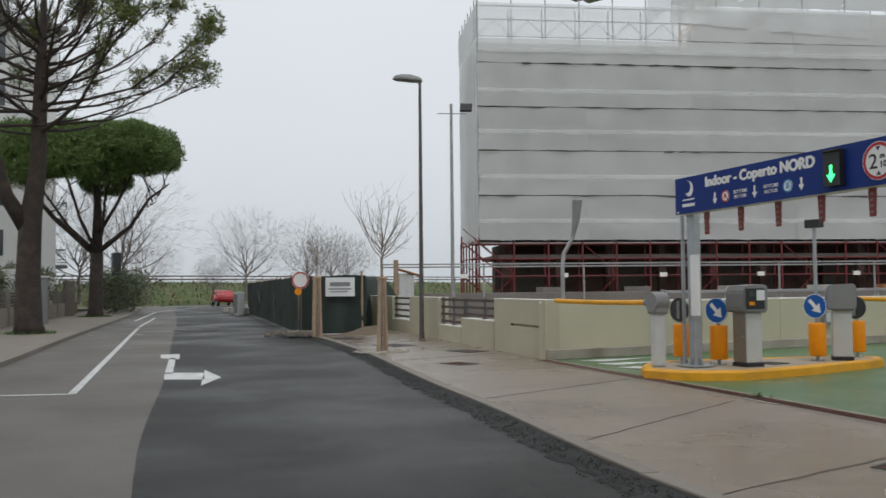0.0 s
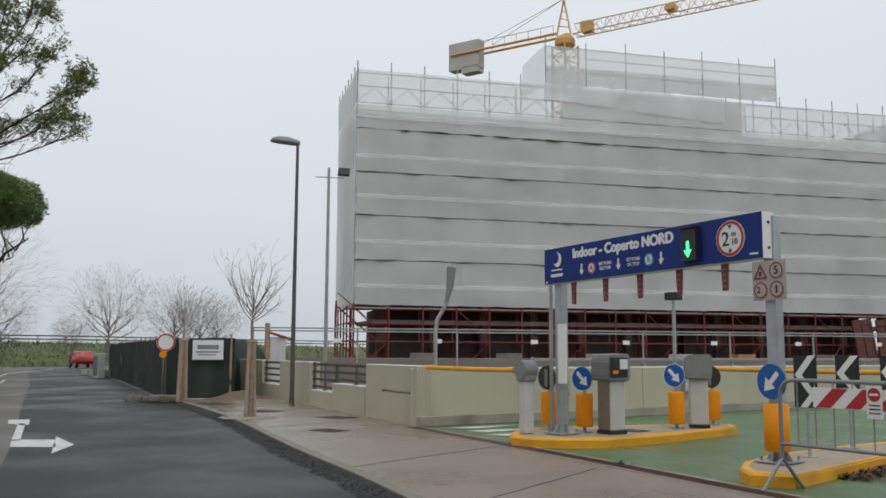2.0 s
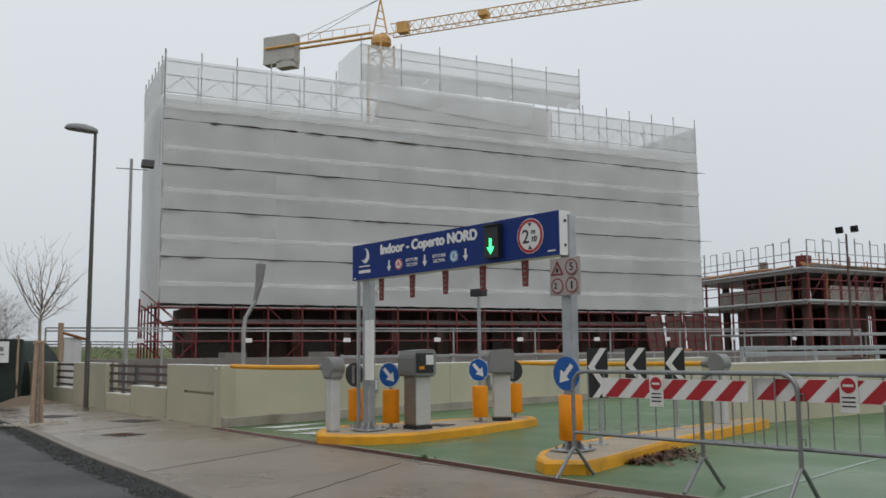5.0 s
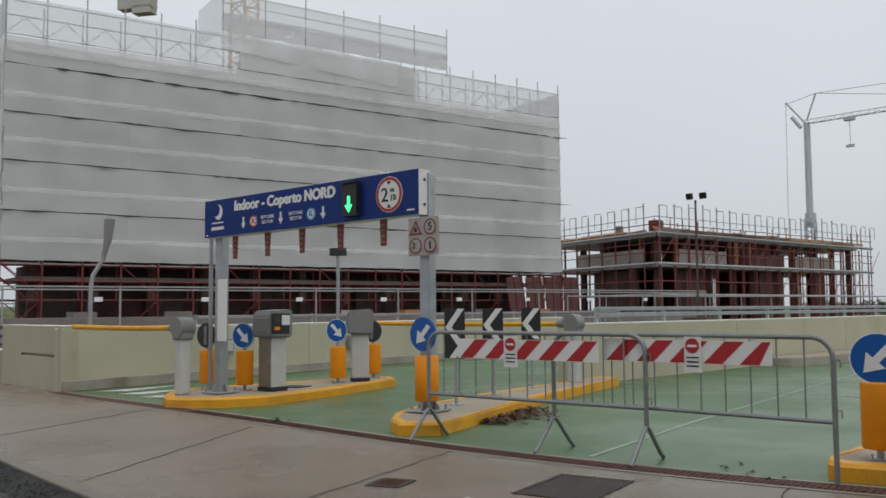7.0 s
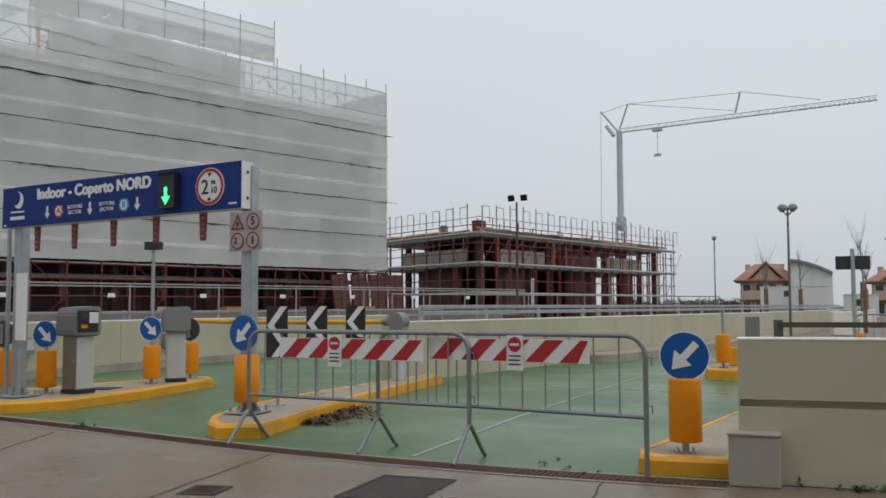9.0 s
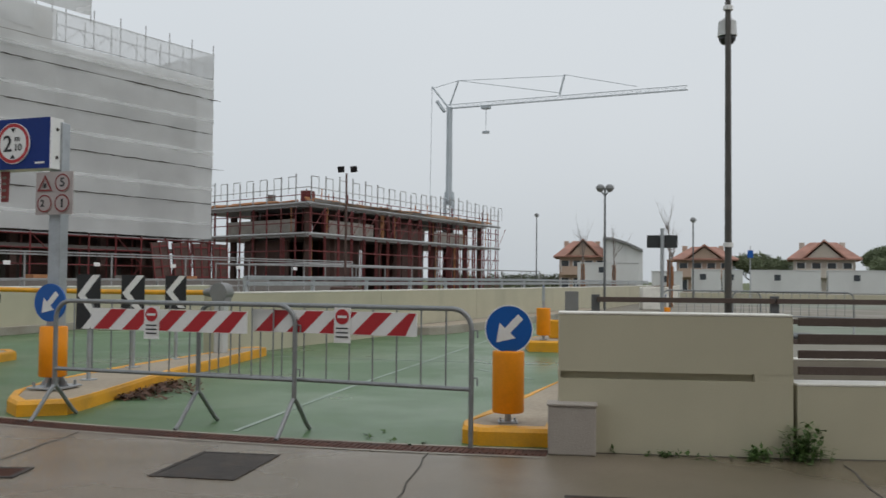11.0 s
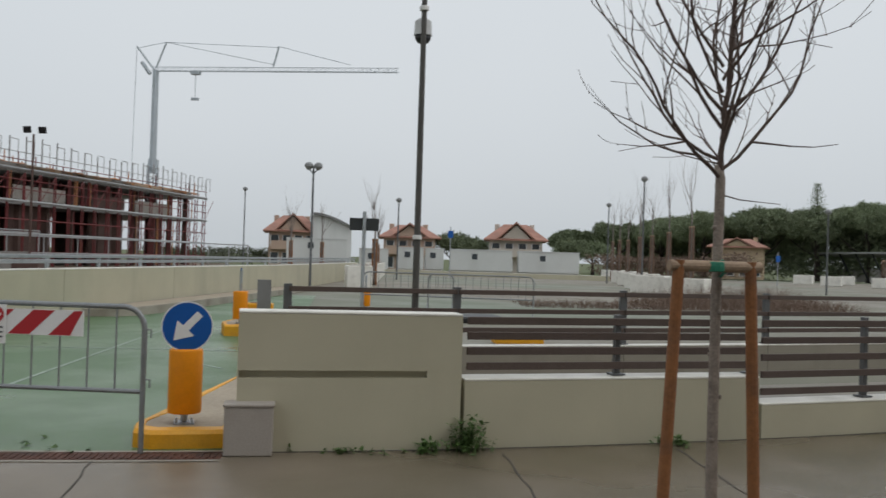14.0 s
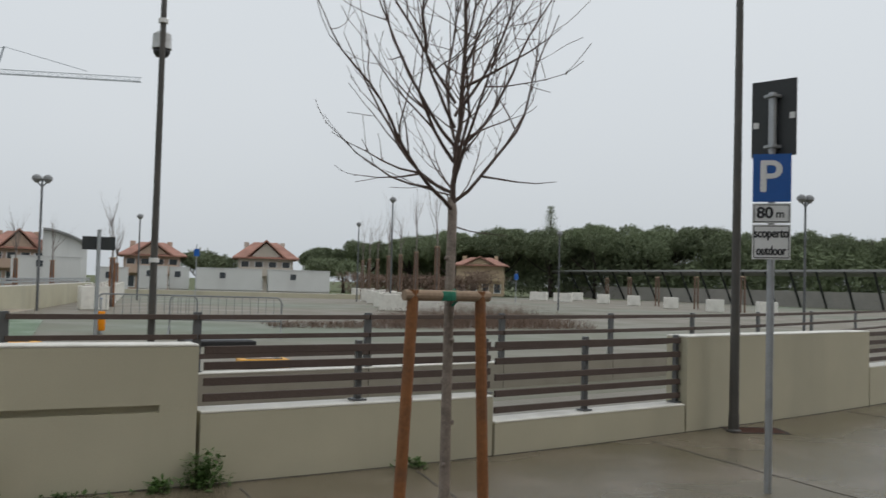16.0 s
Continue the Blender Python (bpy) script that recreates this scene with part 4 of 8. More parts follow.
sig = part("signal_box", bm, "black", gant, "black lane signal box")
bm = bmesh.new()
plate(bm, on_sign(3.285, (Z0 + Z1) / 2 + 0.205, 0.10), su, sv, 0.25, 0.02, 0.06)
part("visor", bm, "black", sig)
bm = bmesh.new()
c = on_sign(3.28, (Z0 + Z1) / 2 - 0.06, 0.091)
arrow_outline(bm, c, su, sv, radians(-90), 0.19, 0.001)
part("lit_arrow", bm, "lamp_green", sig, "lit green arrow")


def limit_sign(parent, c, u, r, n, inscription, size, face="whiteplate", ring="red"):
    """A round white sign with a red border."""
    v = Vector((0, 0, 1))
    bm = bmesh.new()
    disc(bm, c, n, r, 0.010, 32)
    part("round_sign", bm, face, parent, "round white sign with red border")
    bm = bmesh.new()
    for k in range(32):
        a0, a1 = k * math.pi / 16, (k + 1) * math.pi / 16
        cc = c + n * 0.007
        bm.faces.new([bm.verts.new(cc + (u * math.cos(a) + v * math.sin(a)) * rr) for a, rr in ((a0, r * 0.8), (a0, r * 0.97), (a1, r * 0.97), (a1, r * 0.8))])
    part("border", bm, ring, parent)
    for body, dx, dz, sz in inscription:
        text("number", body, sz, "black", parent, facing(c + n * 0.007 + u * dx + v * dz, u), fat=0.003)


limit_sign(panel, on_sign(3.89, (Z0 + Z1) / 2 + 0.005, 0.012), su, 0.215, sn, (("2", -0.07, -0.01, 0.24), ("m", 0.055, 0.05, 0.09), ("10", 0.065, -0.045, 0.10)), 0.2)
bm = bmesh.new()
for sg in (1, -1):
    c = on_sign(3.89, (Z0 + Z1) / 2 + 0.005 + sg * 0.135, 0.019)
    bm.faces.new([bm.verts.new(c + su * a + sv * b * sg) for a, b in ((-0.035, 0.025), (0.035, 0.025), (0, -0.025))])
part("height_marks", bm, "black", panel)
# hanging height bars
for s in (0.775, 1.495, 2.205, 2.935, 3.69):
    bm = bmesh.new()
    c = SA + su * s - G0
    w = []
    for y_ in (-0.01, 0.01):
        for a_, z_ in ((-0.055, 2.415), (0.055, 2.415), (0.04, 2.095), (-0.04, 2.095)):
            w.append(bm.verts.new(c + su * a_ + sn * y_ + Vector((0, 0, z_))))
    for f in ((0, 1, 2, 3), (7, 6, 5, 4), (0, 4, 5, 1), (1, 5, 6, 2), (2, 6, 7, 3), (3, 7, 4, 0)):
        bm.faces.new([w[k] for k in f])
    hb = part("height_bar", bm, "hangred", gant, "hanging red and white height bar")
    for z_ in (2.35, 2.285, 2.215, 2.145):
        bm = bmesh.new()
        plate(bm, c + Vector((0, 0, z_)) + sn * 0.013, su, sv, 0.045, 0.026, 0.004)
        part("pale_mark", bm, "kerb", hb)
# notice boards on the posts
bm = bmesh.new()
plate(bm, L(8.92, 5.93, 2.16) + sn * 0.06, su, sv, 0.46, 0.44, 0.015)
four = part("notice_board", bm, "faded", gant, "faded pale board with four small traffic signs")
fc = L(8.92, 5.93, 2.16) + sn * 0.072
limit_sign(four, fc + su * 0.11 + sv * 0.105, su, 0.095, sn, (("5", 0, 0, 0.13),), 0.1, "faded", "hangred")
limit_sign(four, fc - su * 0.11 - sv * 0.105, su, 0.095, sn, (("2", -0.025, 0, 0.10),), 0.1, "faded", "hangred")
limit_sign(four, fc + su * 0.11 - sv * 0.105, su, 0.095, sn, (), 0.1, "faded", "hangred")
bm = bmesh.new()
plate(bm, fc + su * 0.11 - sv * 0.105 + sn * 0.006, su, sv, 0.025, 0.09, 0.003)
part("pictogram", bm, "black", four)
bm = bmesh.new()
tc_ = fc - su * 0.11 + sv * 0.10
out3 = [(-0.1, -0.08), (0.1, -0.08), (0, 0.095)]
in3 = [(-0.065, -0.06), (0.065, -0.06), (0, 0.055)]
wo = [bm.verts.new(tc_ + su * a + sv * b + sn * 0.004) for a, b in out3]
wi = [bm.verts.new(tc_ + su * a + sv * b + sn * 0.004) for a, b in in3]
for k in range(3):
    bm.faces.new((wo[k], wo[(k + 1) % 3], wi[(k + 1) % 3], wi[k]))
part("warning_triangle", bm, "hangred", four)
bm = bmesh.new()
plate(bm, tc_ - sv * 0.02 + sn * 0.004, su, sv, 0.03, 0.05, 0.003)
part("pictogram", bm, "black", four)
bm = bmesh.new()
box(bm, tuple(L(9.40, 9.86, 1.335)), (0.03, 0.17, 0.89), 0.004)
part("notice_board", bm, "whiteplate", gant, "tall white notice strip on the post")
bm = bmesh.new()
tube(bm, L(9.50, 10.21, 0.14), L(9.50, 10.21, 2.39), 0.03, n=10)
part("cable_pipe", bm, "steel", gant)
# the sign and sleeve on the near post
bm = bmesh.new()
cc = L(8.90, 5.98, 1.035)
disc(bm, cc, sn, 0.195, 0.02)
rs = part("sign", bm, "blue", gant, "round blue arrow sign")
bm = bmesh.new()
arrow_outline(bm, cc + sn * 0.010, su, sv, DL, 0.26, 0.001)
part("arrow", bm, "whiteplate", rs)
bm = bmesh.new()
lathe(bm, [(0.12, 0), (0.138, 0.01), (0.138, 0.51), (0.12, 0.52)], 24, tuple(L(8.98, 5.99, 0.27)))
part("sleeve", bm, "orange", gant, "amber plastic sleeve", True)

# ---- barrier units and machines ----
def barrier_unit(label, at, rz, arm_len, arm_dir):
    t = thing("barrier_unit", label, "parking barrier", at, rz, group="parking barriers")
    bm = bmesh.new()
    box(bm, (0, 0, 0.40), (0.17, 0.18, 0.80), 0.03)
    box(bm, (-0.087, 0.0, 0.40), (0.012, 0.03, 0.76), 0.003)
    body = part("post", bm, "alu", t)
    bm = bmesh.new()
    tube(bm, (-0.12, 0, 0.96), (0.12, 0, 0.96), 0.145, 0.145, 24)
    box(bm, (0, 0, 0.86), (0.225, 0.24, 0.16), 0.03)
    part("head", bm, "grey", t, "rounded grey motor head")
    bm = bmesh.new()
    tube(bm, (0, arm_dir * 0.12, 0.96), (0, arm_dir * 0.30, 0.95), 0.09, 0.055, 14)
    part("arm_hub", bm, "grey", t)
    bm = bmesh.new()
    pipe(bm, [(0, arm_dir * (0.26 + (arm_len - 0.26) * k / 8), 0.95 - 0.012 * math.sin(k / 8 * math.pi)) for k in range(9)], 0.042, 10)
    part("arm", bm, "yellow", t, "yellow barrier arm, closed")
    return t


barrier_unit("grey barrier post with lowered yellow arm", (9.12, 10.36, 0.13), -6, 3.1, 1)
barrier_unit("grey barrier post behind the chevrons, arm lowered", (13.75, 6.40, 0.12), -4, 4.3, 1)


def ticket_machine(label, at, rz, screen):
    t = thing("ticket_machine", label, "ticket machine", at, rz, group="ticket machines")
    bm = bmesh.new()
    box(bm, (0, 0, 0.03), (0.32, 0.32, 0.06), 0.006)
    part("plinth", bm, "black", t)
    bm = bmesh.new()
    box(bm, (0, 0, 0.43), (0.29, 0.29, 0.74), 0.014)
    box(bm, (-0.147, 0.0, 0.43), (0.004, 0.24, 0.66), 0.0)
    tube(bm, (-0.145, -0.09, 0.45), (-0.16, -0.09, 0.45), 0.01, n=8)
    cab = part("cabinet", bm, "alu", t, "brushed metal cabinet")
    if screen:
        bm = bmesh.new()
        box(bm, (-0.151, 0.0, 0.43), (0.008, 0.27, 0.72), 0.002)
        part("side_panel", bm, "bronze", cab, "dark bronze side panel")
    bm = bmesh.new()
    a = [(-0.24, 0.80), (-0.26, 0.86), (-0.25, 1.10), (-0.20, 1.19), (0.20, 1.21), (0.24, 1.17), (0.24, 0.84), (0.20, 0.79)]
    f0 = [bm.verts.new((x * 0.9, -0.21, z)) for x, z in a]
    f1 = [bm.verts.new((x * 0.9, 0.21, z)) for x, z in a]
    bm.faces.new(f0[::-1])
    bm.faces.new(f1)
    for k in range(len(a)):
        bm.faces.new((f0[k], f0[(k + 1) % len(a)], f1[(k + 1) % len(a)], f1[k]))
    bmesh.ops.bevel(bm, geom=list(bm.edges), offset=0.02, segments=2, affect="EDGES")
    head = part("head", bm, "grey", t, "rounded dark grey hood")
    if screen:
        bm = bmesh.new()
        box(bm, (-0.03, -0.216, 1.0), (0.34, 0.012, 0.30), 0.004)
        part("console", bm, "black", head, "black console")
        bm = bmesh.new()
        box(bm, (0.06, -0.224, 1.05), (0.15, 0.006, 0.15), 0.002)
        part("screen", bm, "paper", head, "pale label beside the screen")
        bm = bmesh.new()
        box(bm, (-0.10, -0.224, 0.93), (0.10, 0.008, 0.05), 0.002)
        part("ticket_slot", bm, "orange", head, "amber ticket slot")
        bm = bmesh.new()
        box(bm, (-0.09, -0.224, 1.07), (0.12, 0.006, 0.08), 0.002)
        part("display", bm, "window", head)
    return t


ticket_machine("metal ticket machine with dark hood on the island", (10.22, 9.66, 0.13), -6, True)
ticket_machine("second metal machine seen from behind, grey hood", (12.28, 9.66, 0.13), -48, False)
t = thing("card_reader_pole", "small dark box on a slim steel pole", "camera pole", (11.95, 9.86, 0.13))
bm = bmesh.new()
tube(bm, (0, 0, 0), (0, 0, 2.12), 0.03, n=10)
part("pole", bm, "steel", t)
bm = bmesh.new()
box(bm, (0, 0, 2.17), (0.14, 0.27, 0.13), 0.01)

part("box", bm, "black", t)
# chevron boards
for k, (cx, cy, z_lo, z_hi, wd) in enumerate(((9.84, 6.16, 0.71, 1.33, 0.28), (11.26, 6.45, 0.86, 1.33, 0.31), (12.53, 6.53, 0.85, 1.33, 0.31))):
    t = thing("chevron_board", "black and white chevron board on a steel post", "road sign", (cx, cy, 0.13), 0, group="chevron boards")
    z_lo, z_hi = z_lo - 0.13, z_hi - 0.13
    bm = bmesh.new()
    tube(bm, (0.03, 0, 0), (0.03, 0, z_hi - 0.05), 0.025, n=10)
    box(bm, (0.03, 0, 0.008), (0.14, 0.14, 0.015), 0.003)
    part("post", bm, "steel", t)
    bm = bmesh.new()
    uu = Vector((0.12, -1, 0)).normalized()
    plate(bm, (0, 0, (z_lo + z_hi) / 2), uu, sv, wd, z_hi - z_lo, 0.012)
    bd = part("board", bm, "black", t, "black board")
    bm = bmesh.new()
    nn = uu.cross(sv)
    o, period = 0.0075, 0.46
    z = z_hi - 0.004
    legs = [(z, z - period / 2, 0.16, -0.46), (z - period / 2, z - period, -0.46, 0.16)]
    if not k:
        legs.append((z - period, z_lo + 0.004, 0.16, 0.16 - 0.62 * (z - period - z_lo) / (period / 2)))
    for za, zc, x0, x1 in legs:
        zc = max(zc, z_lo + 0.004)
        w = [bm.verts.new(Vector((0, 0, zz)) + uu * x * wd + nn * o) for x, zz in ((x0, za), (x1, zc), (x1 + 0.32, zc), (x0 + 0.32, za))]
        bm.faces.new(w)
    part("chevron", bm, "whiteplate", bd, "white chevron")

# meter boxes on the wall
for at in ((12.9, 13.55, 0.62), (16.6, 13.42, 0.6)):
    t = thing("meter_box", "small grey service box on the cream wall", "service box", at)
    bm = bmesh.new()
    box(bm, (0, -0.02, 0), (0.26, 0.09, 0.3), 0.01)
    part("body", bm, "grey", t)
    bm = bmesh.new()
    box(bm, (0, -0.068, 0.02), (0.2, 0.008, 0.2), 0.003)
    part("cover", bm, "alu", t)
t = thing("service_cabinet", "small pale grey concrete cabinet at the wall's foot", "service box", (7.61, 0.57, 0), 93)
bm = bmesh.new()
box(bm, (0, 0, 0.185), (0.36, 0.2, 0.37), 0.012)
part("body", bm, "palebox", t)
bm = bmesh.new()
box(bm, (0, 0, 0.378), (0.38, 0.22, 0.02), 0.006)
part("lid", bm, "palebox", t)


# ---- crowd barriers ----
def crowd_barrier(label, a, b, straight=False):
    a, b = Vector(a), Vector(b)
    u = b - a
    W_ = u.length
    t = thing("crowd_barrier", label, "barrier", (a.x, a.y, 0), math.degrees(math.atan2(u.y, u.x)), group="crowd barriers across the exit")
    H_, R_ = 1.085, 0.16
    pts = [(0, 0, 0.30), (0, 0, H_ - R_)] + [(R_ - R_ * math.cos(k * math.pi / 12), 0, H_ - R_ + R_ * math.sin(k * math.pi / 12)) for k in range(1, 7)]
    pts += [(W_ - x, 0, z) for x, _, z in pts[::-1]]
    bm = bmesh.new()
    pipe(bm, pts, 0.021, 10)
    part("frame", bm, "barsteel", t)
    bm = bmesh.new()
    tube(bm, (0, 0, 0.46), (W_, 0, 0.46), 0.018, n=8)
    part("bottom_rail", bm, "barsteel", t)
    nb = int(W_ / 0.2)
    bar = None
    for k in range(1, nb):
        if bar is None:
            bm = bmesh.new()
            tube(bm, (0, 0, 0.46), (0, 0, H_), 0.0075, n=6)
            bar = part("bar", bm, "barsteel", t)
            br = bar
        else:
            br = new("bar", bar.data)
            br.parent = t
        br.matrix_basis = pose(W_ * k / nb, 0, 0)
    for x in (0.0, W_):
        bm = bmesh.new()
        if straight and x:
            tube(bm, (x, 0, 0.30), (x, 0, 0.0), 0.02, n=10)
            part("leg", bm, "barsteel", t, "straight leg")
            continue
        pipe(bm, [(x, -0.30, 0.012), (x, -0.25, 0.05), (x, -0.05, 0.27), (x, 0, 0.31), (x, 0.05, 0.27), (x, 0.25, 0.05), (x, 0.30, 0.012)], 0.019, 8)
        part("foot", bm, "barsteel", t)
    for x, z in ((W_ + 0.03, 0.55), (W_ + 0.03, 0.92)):
        bm = bmesh.new()
        pipe(bm, [(W_, 0, z), (W_ + 0.05, 0, z), (W_ + 0.05, 0, z - 0.06)], 0.007, 6)
        part("hook", bm, "barsteel", t)
    return t


crowd_barrier("galvanised crowd barrier closing the exit lane", (8.03, 3.88), (7.585, 1.35), True)
crowd_barrier("galvanised crowd barrier overlapping its neighbour", (8.07, 5.33), (7.80, 2.89))


def striped_board(label, a, b, sign_at, z_low):
    a, b = Vector(a), Vector(b)
    u = (b - a).normalized()
    W_ = (b - a).length
    t = thing("striped_board", label, "barrier board", (a.x, a.y, z_low), math.degrees(math.atan2(u.y, u.x)), group="striped boards")
    H_ = 0.19
    bm = bmesh.new()
    box(bm, (W_ / 2, 0, H_ / 2), (W_, 0.012, H_), 0)
    part("board", bm, "whiteplate", t)
    x = 0.03
    while x < W_ - 0.2:
        bm = bmesh.new()
        q = [(x, 0.004), (x + 0.165, 0.004), (x + 0.355, H_ - 0.004), (x + 0.19, H_ - 0.004)]
        q = [(min(px, W_ - 0.004), z) for px, z in q]
        f0 = [bm.verts.new((px, -0.0075, z)) for px, z in q]
        bm.faces.new(f0)
        part("stripe", bm, "red", t, "red diagonal stripe")
        x += 0.31
    sx = sign_at * W_
    bm = bmesh.new()
    box(bm, (sx, -0.016, 0.075), (0.15, 0.01, 0.29), 0)
    pl = part("notice", bm, "whiteplate", t, "small white no-entry notice")
    bm = bmesh.new()
    disc(bm, (sx, -0.0225, 0.145), (0, -1, 0), 0.062, 0.003, 24)
    part("red_disc", bm, "red", pl)
    bm = bmesh.new()
    box(bm, (sx, -0.0255, 0.145), (0.085, 0.003, 0.02), 0)
    part("white_bar", bm, "whiteplate", pl)
    bm = bmesh.new()
    for z in (0.05, 0.015, -0.02):
        box(bm, (sx, -0.0225, z), (0.11, 0.003, 0.012), 0)
    part("small_print", bm, "black", pl)


striped_board("red and white striped board hung on a crowd barrier", (7.995, 4.92), (7.82, 3.33), 0.41, 0.835)
striped_board("red and white striped board on the second crowd barrier", (7.89, 3.31), (7.632, 1.80), 0.57, 0.855)


# ---- lamps ----
def street_lamp(label, at, h, head_dir, r=0.075, mat="darkpole", arm=0.35):
    t = thing("street_lamp", label, "street lamp", at, 0, group="street lamps")
    bm = bmesh.new()
    tube(bm, (0, 0, 0), (0, 0, h), r, r * 0.62, 12)
    part("pole", bm, mat, t)
    bm = bmesh.new()
    lathe(bm, [(r * 1.5, 0), (r * 1.5, 0.015), (r * 1.1, 0.03), (r * 1.06, 0.2)], 14)
    part("base_collar", bm, mat, t)
    d = Vector(head_dir).normalized()
    s = d.cross(Vector((0, 0, 1)))
    bm = bmesh.new()
    rings = []
    for x, wd, top, bot in ((-0.05, 0.07, 0.06, -0.05), (0.05, 0.12, 0.11, -0.07), (0.25, 0.19, 0.16, -0.06), (0.48, 0.20, 0.16, -0.04), (0.66, 0.15, 0.12, -0.03), (0.74, 0.05, 0.05, -0.01)):
        ring = []
        for k in range(12):
            a = k * math.pi / 6
            zz = math.sin(a) * (top if math.sin(a) > 0 else -bot)
            ring.append(bm.verts.new(d * x + s * (math.cos(a) * wd) + Vector((0, 0, h + 0.02 + zz + 0.09 * x))))
        rings.append(ring)
    for u_, v_ in zip(rings, rings[1:]):
        for k in range(12):
            bm.faces.new((u_[k], u_[(k + 1) % 12], v_[(k + 1) % 12], v_[k]))
    bm.faces.new(rings[0][::-1])
    bm.faces.new(rings[-1])
    hd = part("lamp_head", bm, "glass", t, "grey cobra lamp head", True)
    return t


LA = (10.60, 21.2, 0)
street_lamp("tall dark street lamp with a grey head beside the wall", LA, 6.85, (-0.75, 0.66, 0), 0.062)
street_lamp("dark street lamp post beside the cream wall", (8.97, -7.16, 0), 7.2, (-0.9, -0.3, 0), 0.056)
t = street_lamp("dark lamp post with a dome camera behind the wall", (12.21, -1.05, 0), 7.0, (0.9, 0.2, 0), 0.047)
bm = bmesh.new()
tube(bm, (0.0, 0.0, 4.5), (0.10, 0.0, 4.52), 0.03, n=8)
lathe(bm, [(0.06, 4.62), (0.11, 4.58), (0.115, 4.45), (0.12, 4.40)], 16, (0.10, 0.0, 0))
dome = part("camera_housing", bm, "alu", t, "pale dome camera housing")
bm = bmesh.new()
lathe(bm, [(0.105, 4.40), (0.10, 4.35), (0.07, 4.305), (0.02, 4.29)], 16, (0.10, 0.0, 0))
part("dome", bm, "black", dome, smooth=True)
for zb in (4.7, 1.75):
    bm = bmesh.new()
    lathe(bm, [(0.058, zb), (0.06, zb + 0.005), (0.06, zb + 0.05), (0.058, zb + 0.055)], 12)
    part("band", bm, "whiteplate", t)


def lot_lamp(label, at, h, k=2, r=0.06, big=0.72):
    t = thing("lot_lamp", label, "lamp post", at, 0, group="car park lamps")
    bm = bmesh.new()
    tube(bm, (0, 0, 0), (0, 0, h), r, r * 0.7, 8)
    part("pole", bm, "darksteel", t)
    for i in range(k):
        o = (i - (k - 1) / 2) * 0.42
        bm = bmesh.new()
        pipe(bm, [(0, 0, h - 0.35), (0, o * 0.6, h - 0.2), (0, o, h - 0.12)], 0.03, 6)
        part("arm", bm, "darksteel", t)
        bm = bmesh.new()
        lathe(bm, [(0.08 * big, h - 0.24 * big), (0.15 * big, h - 0.18 * big), (0.28 * big, h - 0.02), (0.26 * big, h + 0.12 * big), (0.12 * big, h + 0.24 * big)], 14, (0, o, 0))
        part("shade", bm, "glass", t, "grey mushroom lamp shade")
    return t


lot_lamp("twin mushroom lamp on a tall pole", (41.7, 1.22, 0), 5.5, 2)
lot_lamp("mushroom lamp on a tall pole in the lot", (49.9, -17.1, 0), 6.35, 1)
lot_lamp("small mushroom lamp post in the lot", (60.6, -3.9, 0), 5.3, 1)
lot_lamp("distant mushroom lamp post", (67.7, -20.5, 0), 6.0, 1)
lot_lamp("twin mushroom lamp by the long canopy", (29.4, -28.1, 0), 5.5, 2)
lot_lamp("mushroom lamp before the pines", (52.9, -29.9, 0), 5.1, 1)
lot_lamp("slim lamp post by the building site", (64, 6.55, 0), 5.9, 1, 0.05, 0.6)
# floodlight mast before the frame building
t = thing("floodlight_mast", "brown mast with two floodlights", "lamp post", (52.0, 16.75, 0))
bm = bmesh.new()
tube(bm, (0, 0, 0), (0, 0, 7.6), 0.08, 0.06, 8)
box(bm, (0, 0, 0.4), (1.4, 1.4, 0.8), 0.05)
part("mast", bm, "brown", t)
for o in (-0.45, 0.35):
    bm = bmesh.new()
    plate(bm, (0, o, 7.85), (0.3, 1, 0), (-0.4, 0, 1), 0.42, 0.36, 0.12)
    part("floodlight", bm, "black", t)
# masts on the far side of the first wall
t = thing("floodlight_mast", "slim grey mast with a crossarm and flood lamp", "lamp post", (15.3, 28.1, 0))
bm = bmesh.new()
tube(bm, (0, 0, 0), (0, 0, 7.95), 0.075, 0.05, 10)
tube(bm, (-0.45, 0.2, 7.6), (0.5, -0.2, 7.6), 0.02, n=6)
part("mast", bm, "scaff", t)
bm = bmesh.new()
plate(bm, (0.5, -0.2, 7.82), (1, -0.4, 0), (0.2, 0.2, 1), 0.42, 0.26, 0.16)
part("floodlight", bm, "black", t)
t = thing("bent_lamp_post", "bent grey lamp post wrapped in plastic, leaning", "lamp post", (14.5, 20.3, 0))
bm = bmesh.new()
pipe(bm, [(0, 0, 0), (0.0, 0, 1.9), (0.05, 0, 2.25), (0.28, -0.16, 2.75)], 0.055, 8)
part("pole", bm, "scaff", t)
bm = bmesh.new()
pipe(bm, [(0.25, -0.14, 2.7), (0.34, -0.2, 3.2), (0.37, -0.22, 3.72), (0.36, -0.22, 3.8)], [0.05, 0.10, 0.14, 0.06], 8)
part("wrapped_head", bm, "grey", t, "lamp head wrapped in grey plastic")


# ---- trees ----
def branches(bm, rng, p, d, length, r, depth, up, spread, n=5):
    """A crooked branch that forks into thinner ones."""
    p, d = Vector(p), Vector(d).normalized()
    pts, rad = [p.copy()], [r]
    segs = 3 if depth < 2 else 4
    for k in range(segs):
        d = (d + Vector((rng.gauss(0, 0.13), rng.gauss(0, 0.13), rng.gauss(0.05, 0.08) + up))).normalized()
        p = p + d * length / segs
        pts.append(p.copy())
        rad.append(r * (1 - 0.55 * (k + 1) / segs))
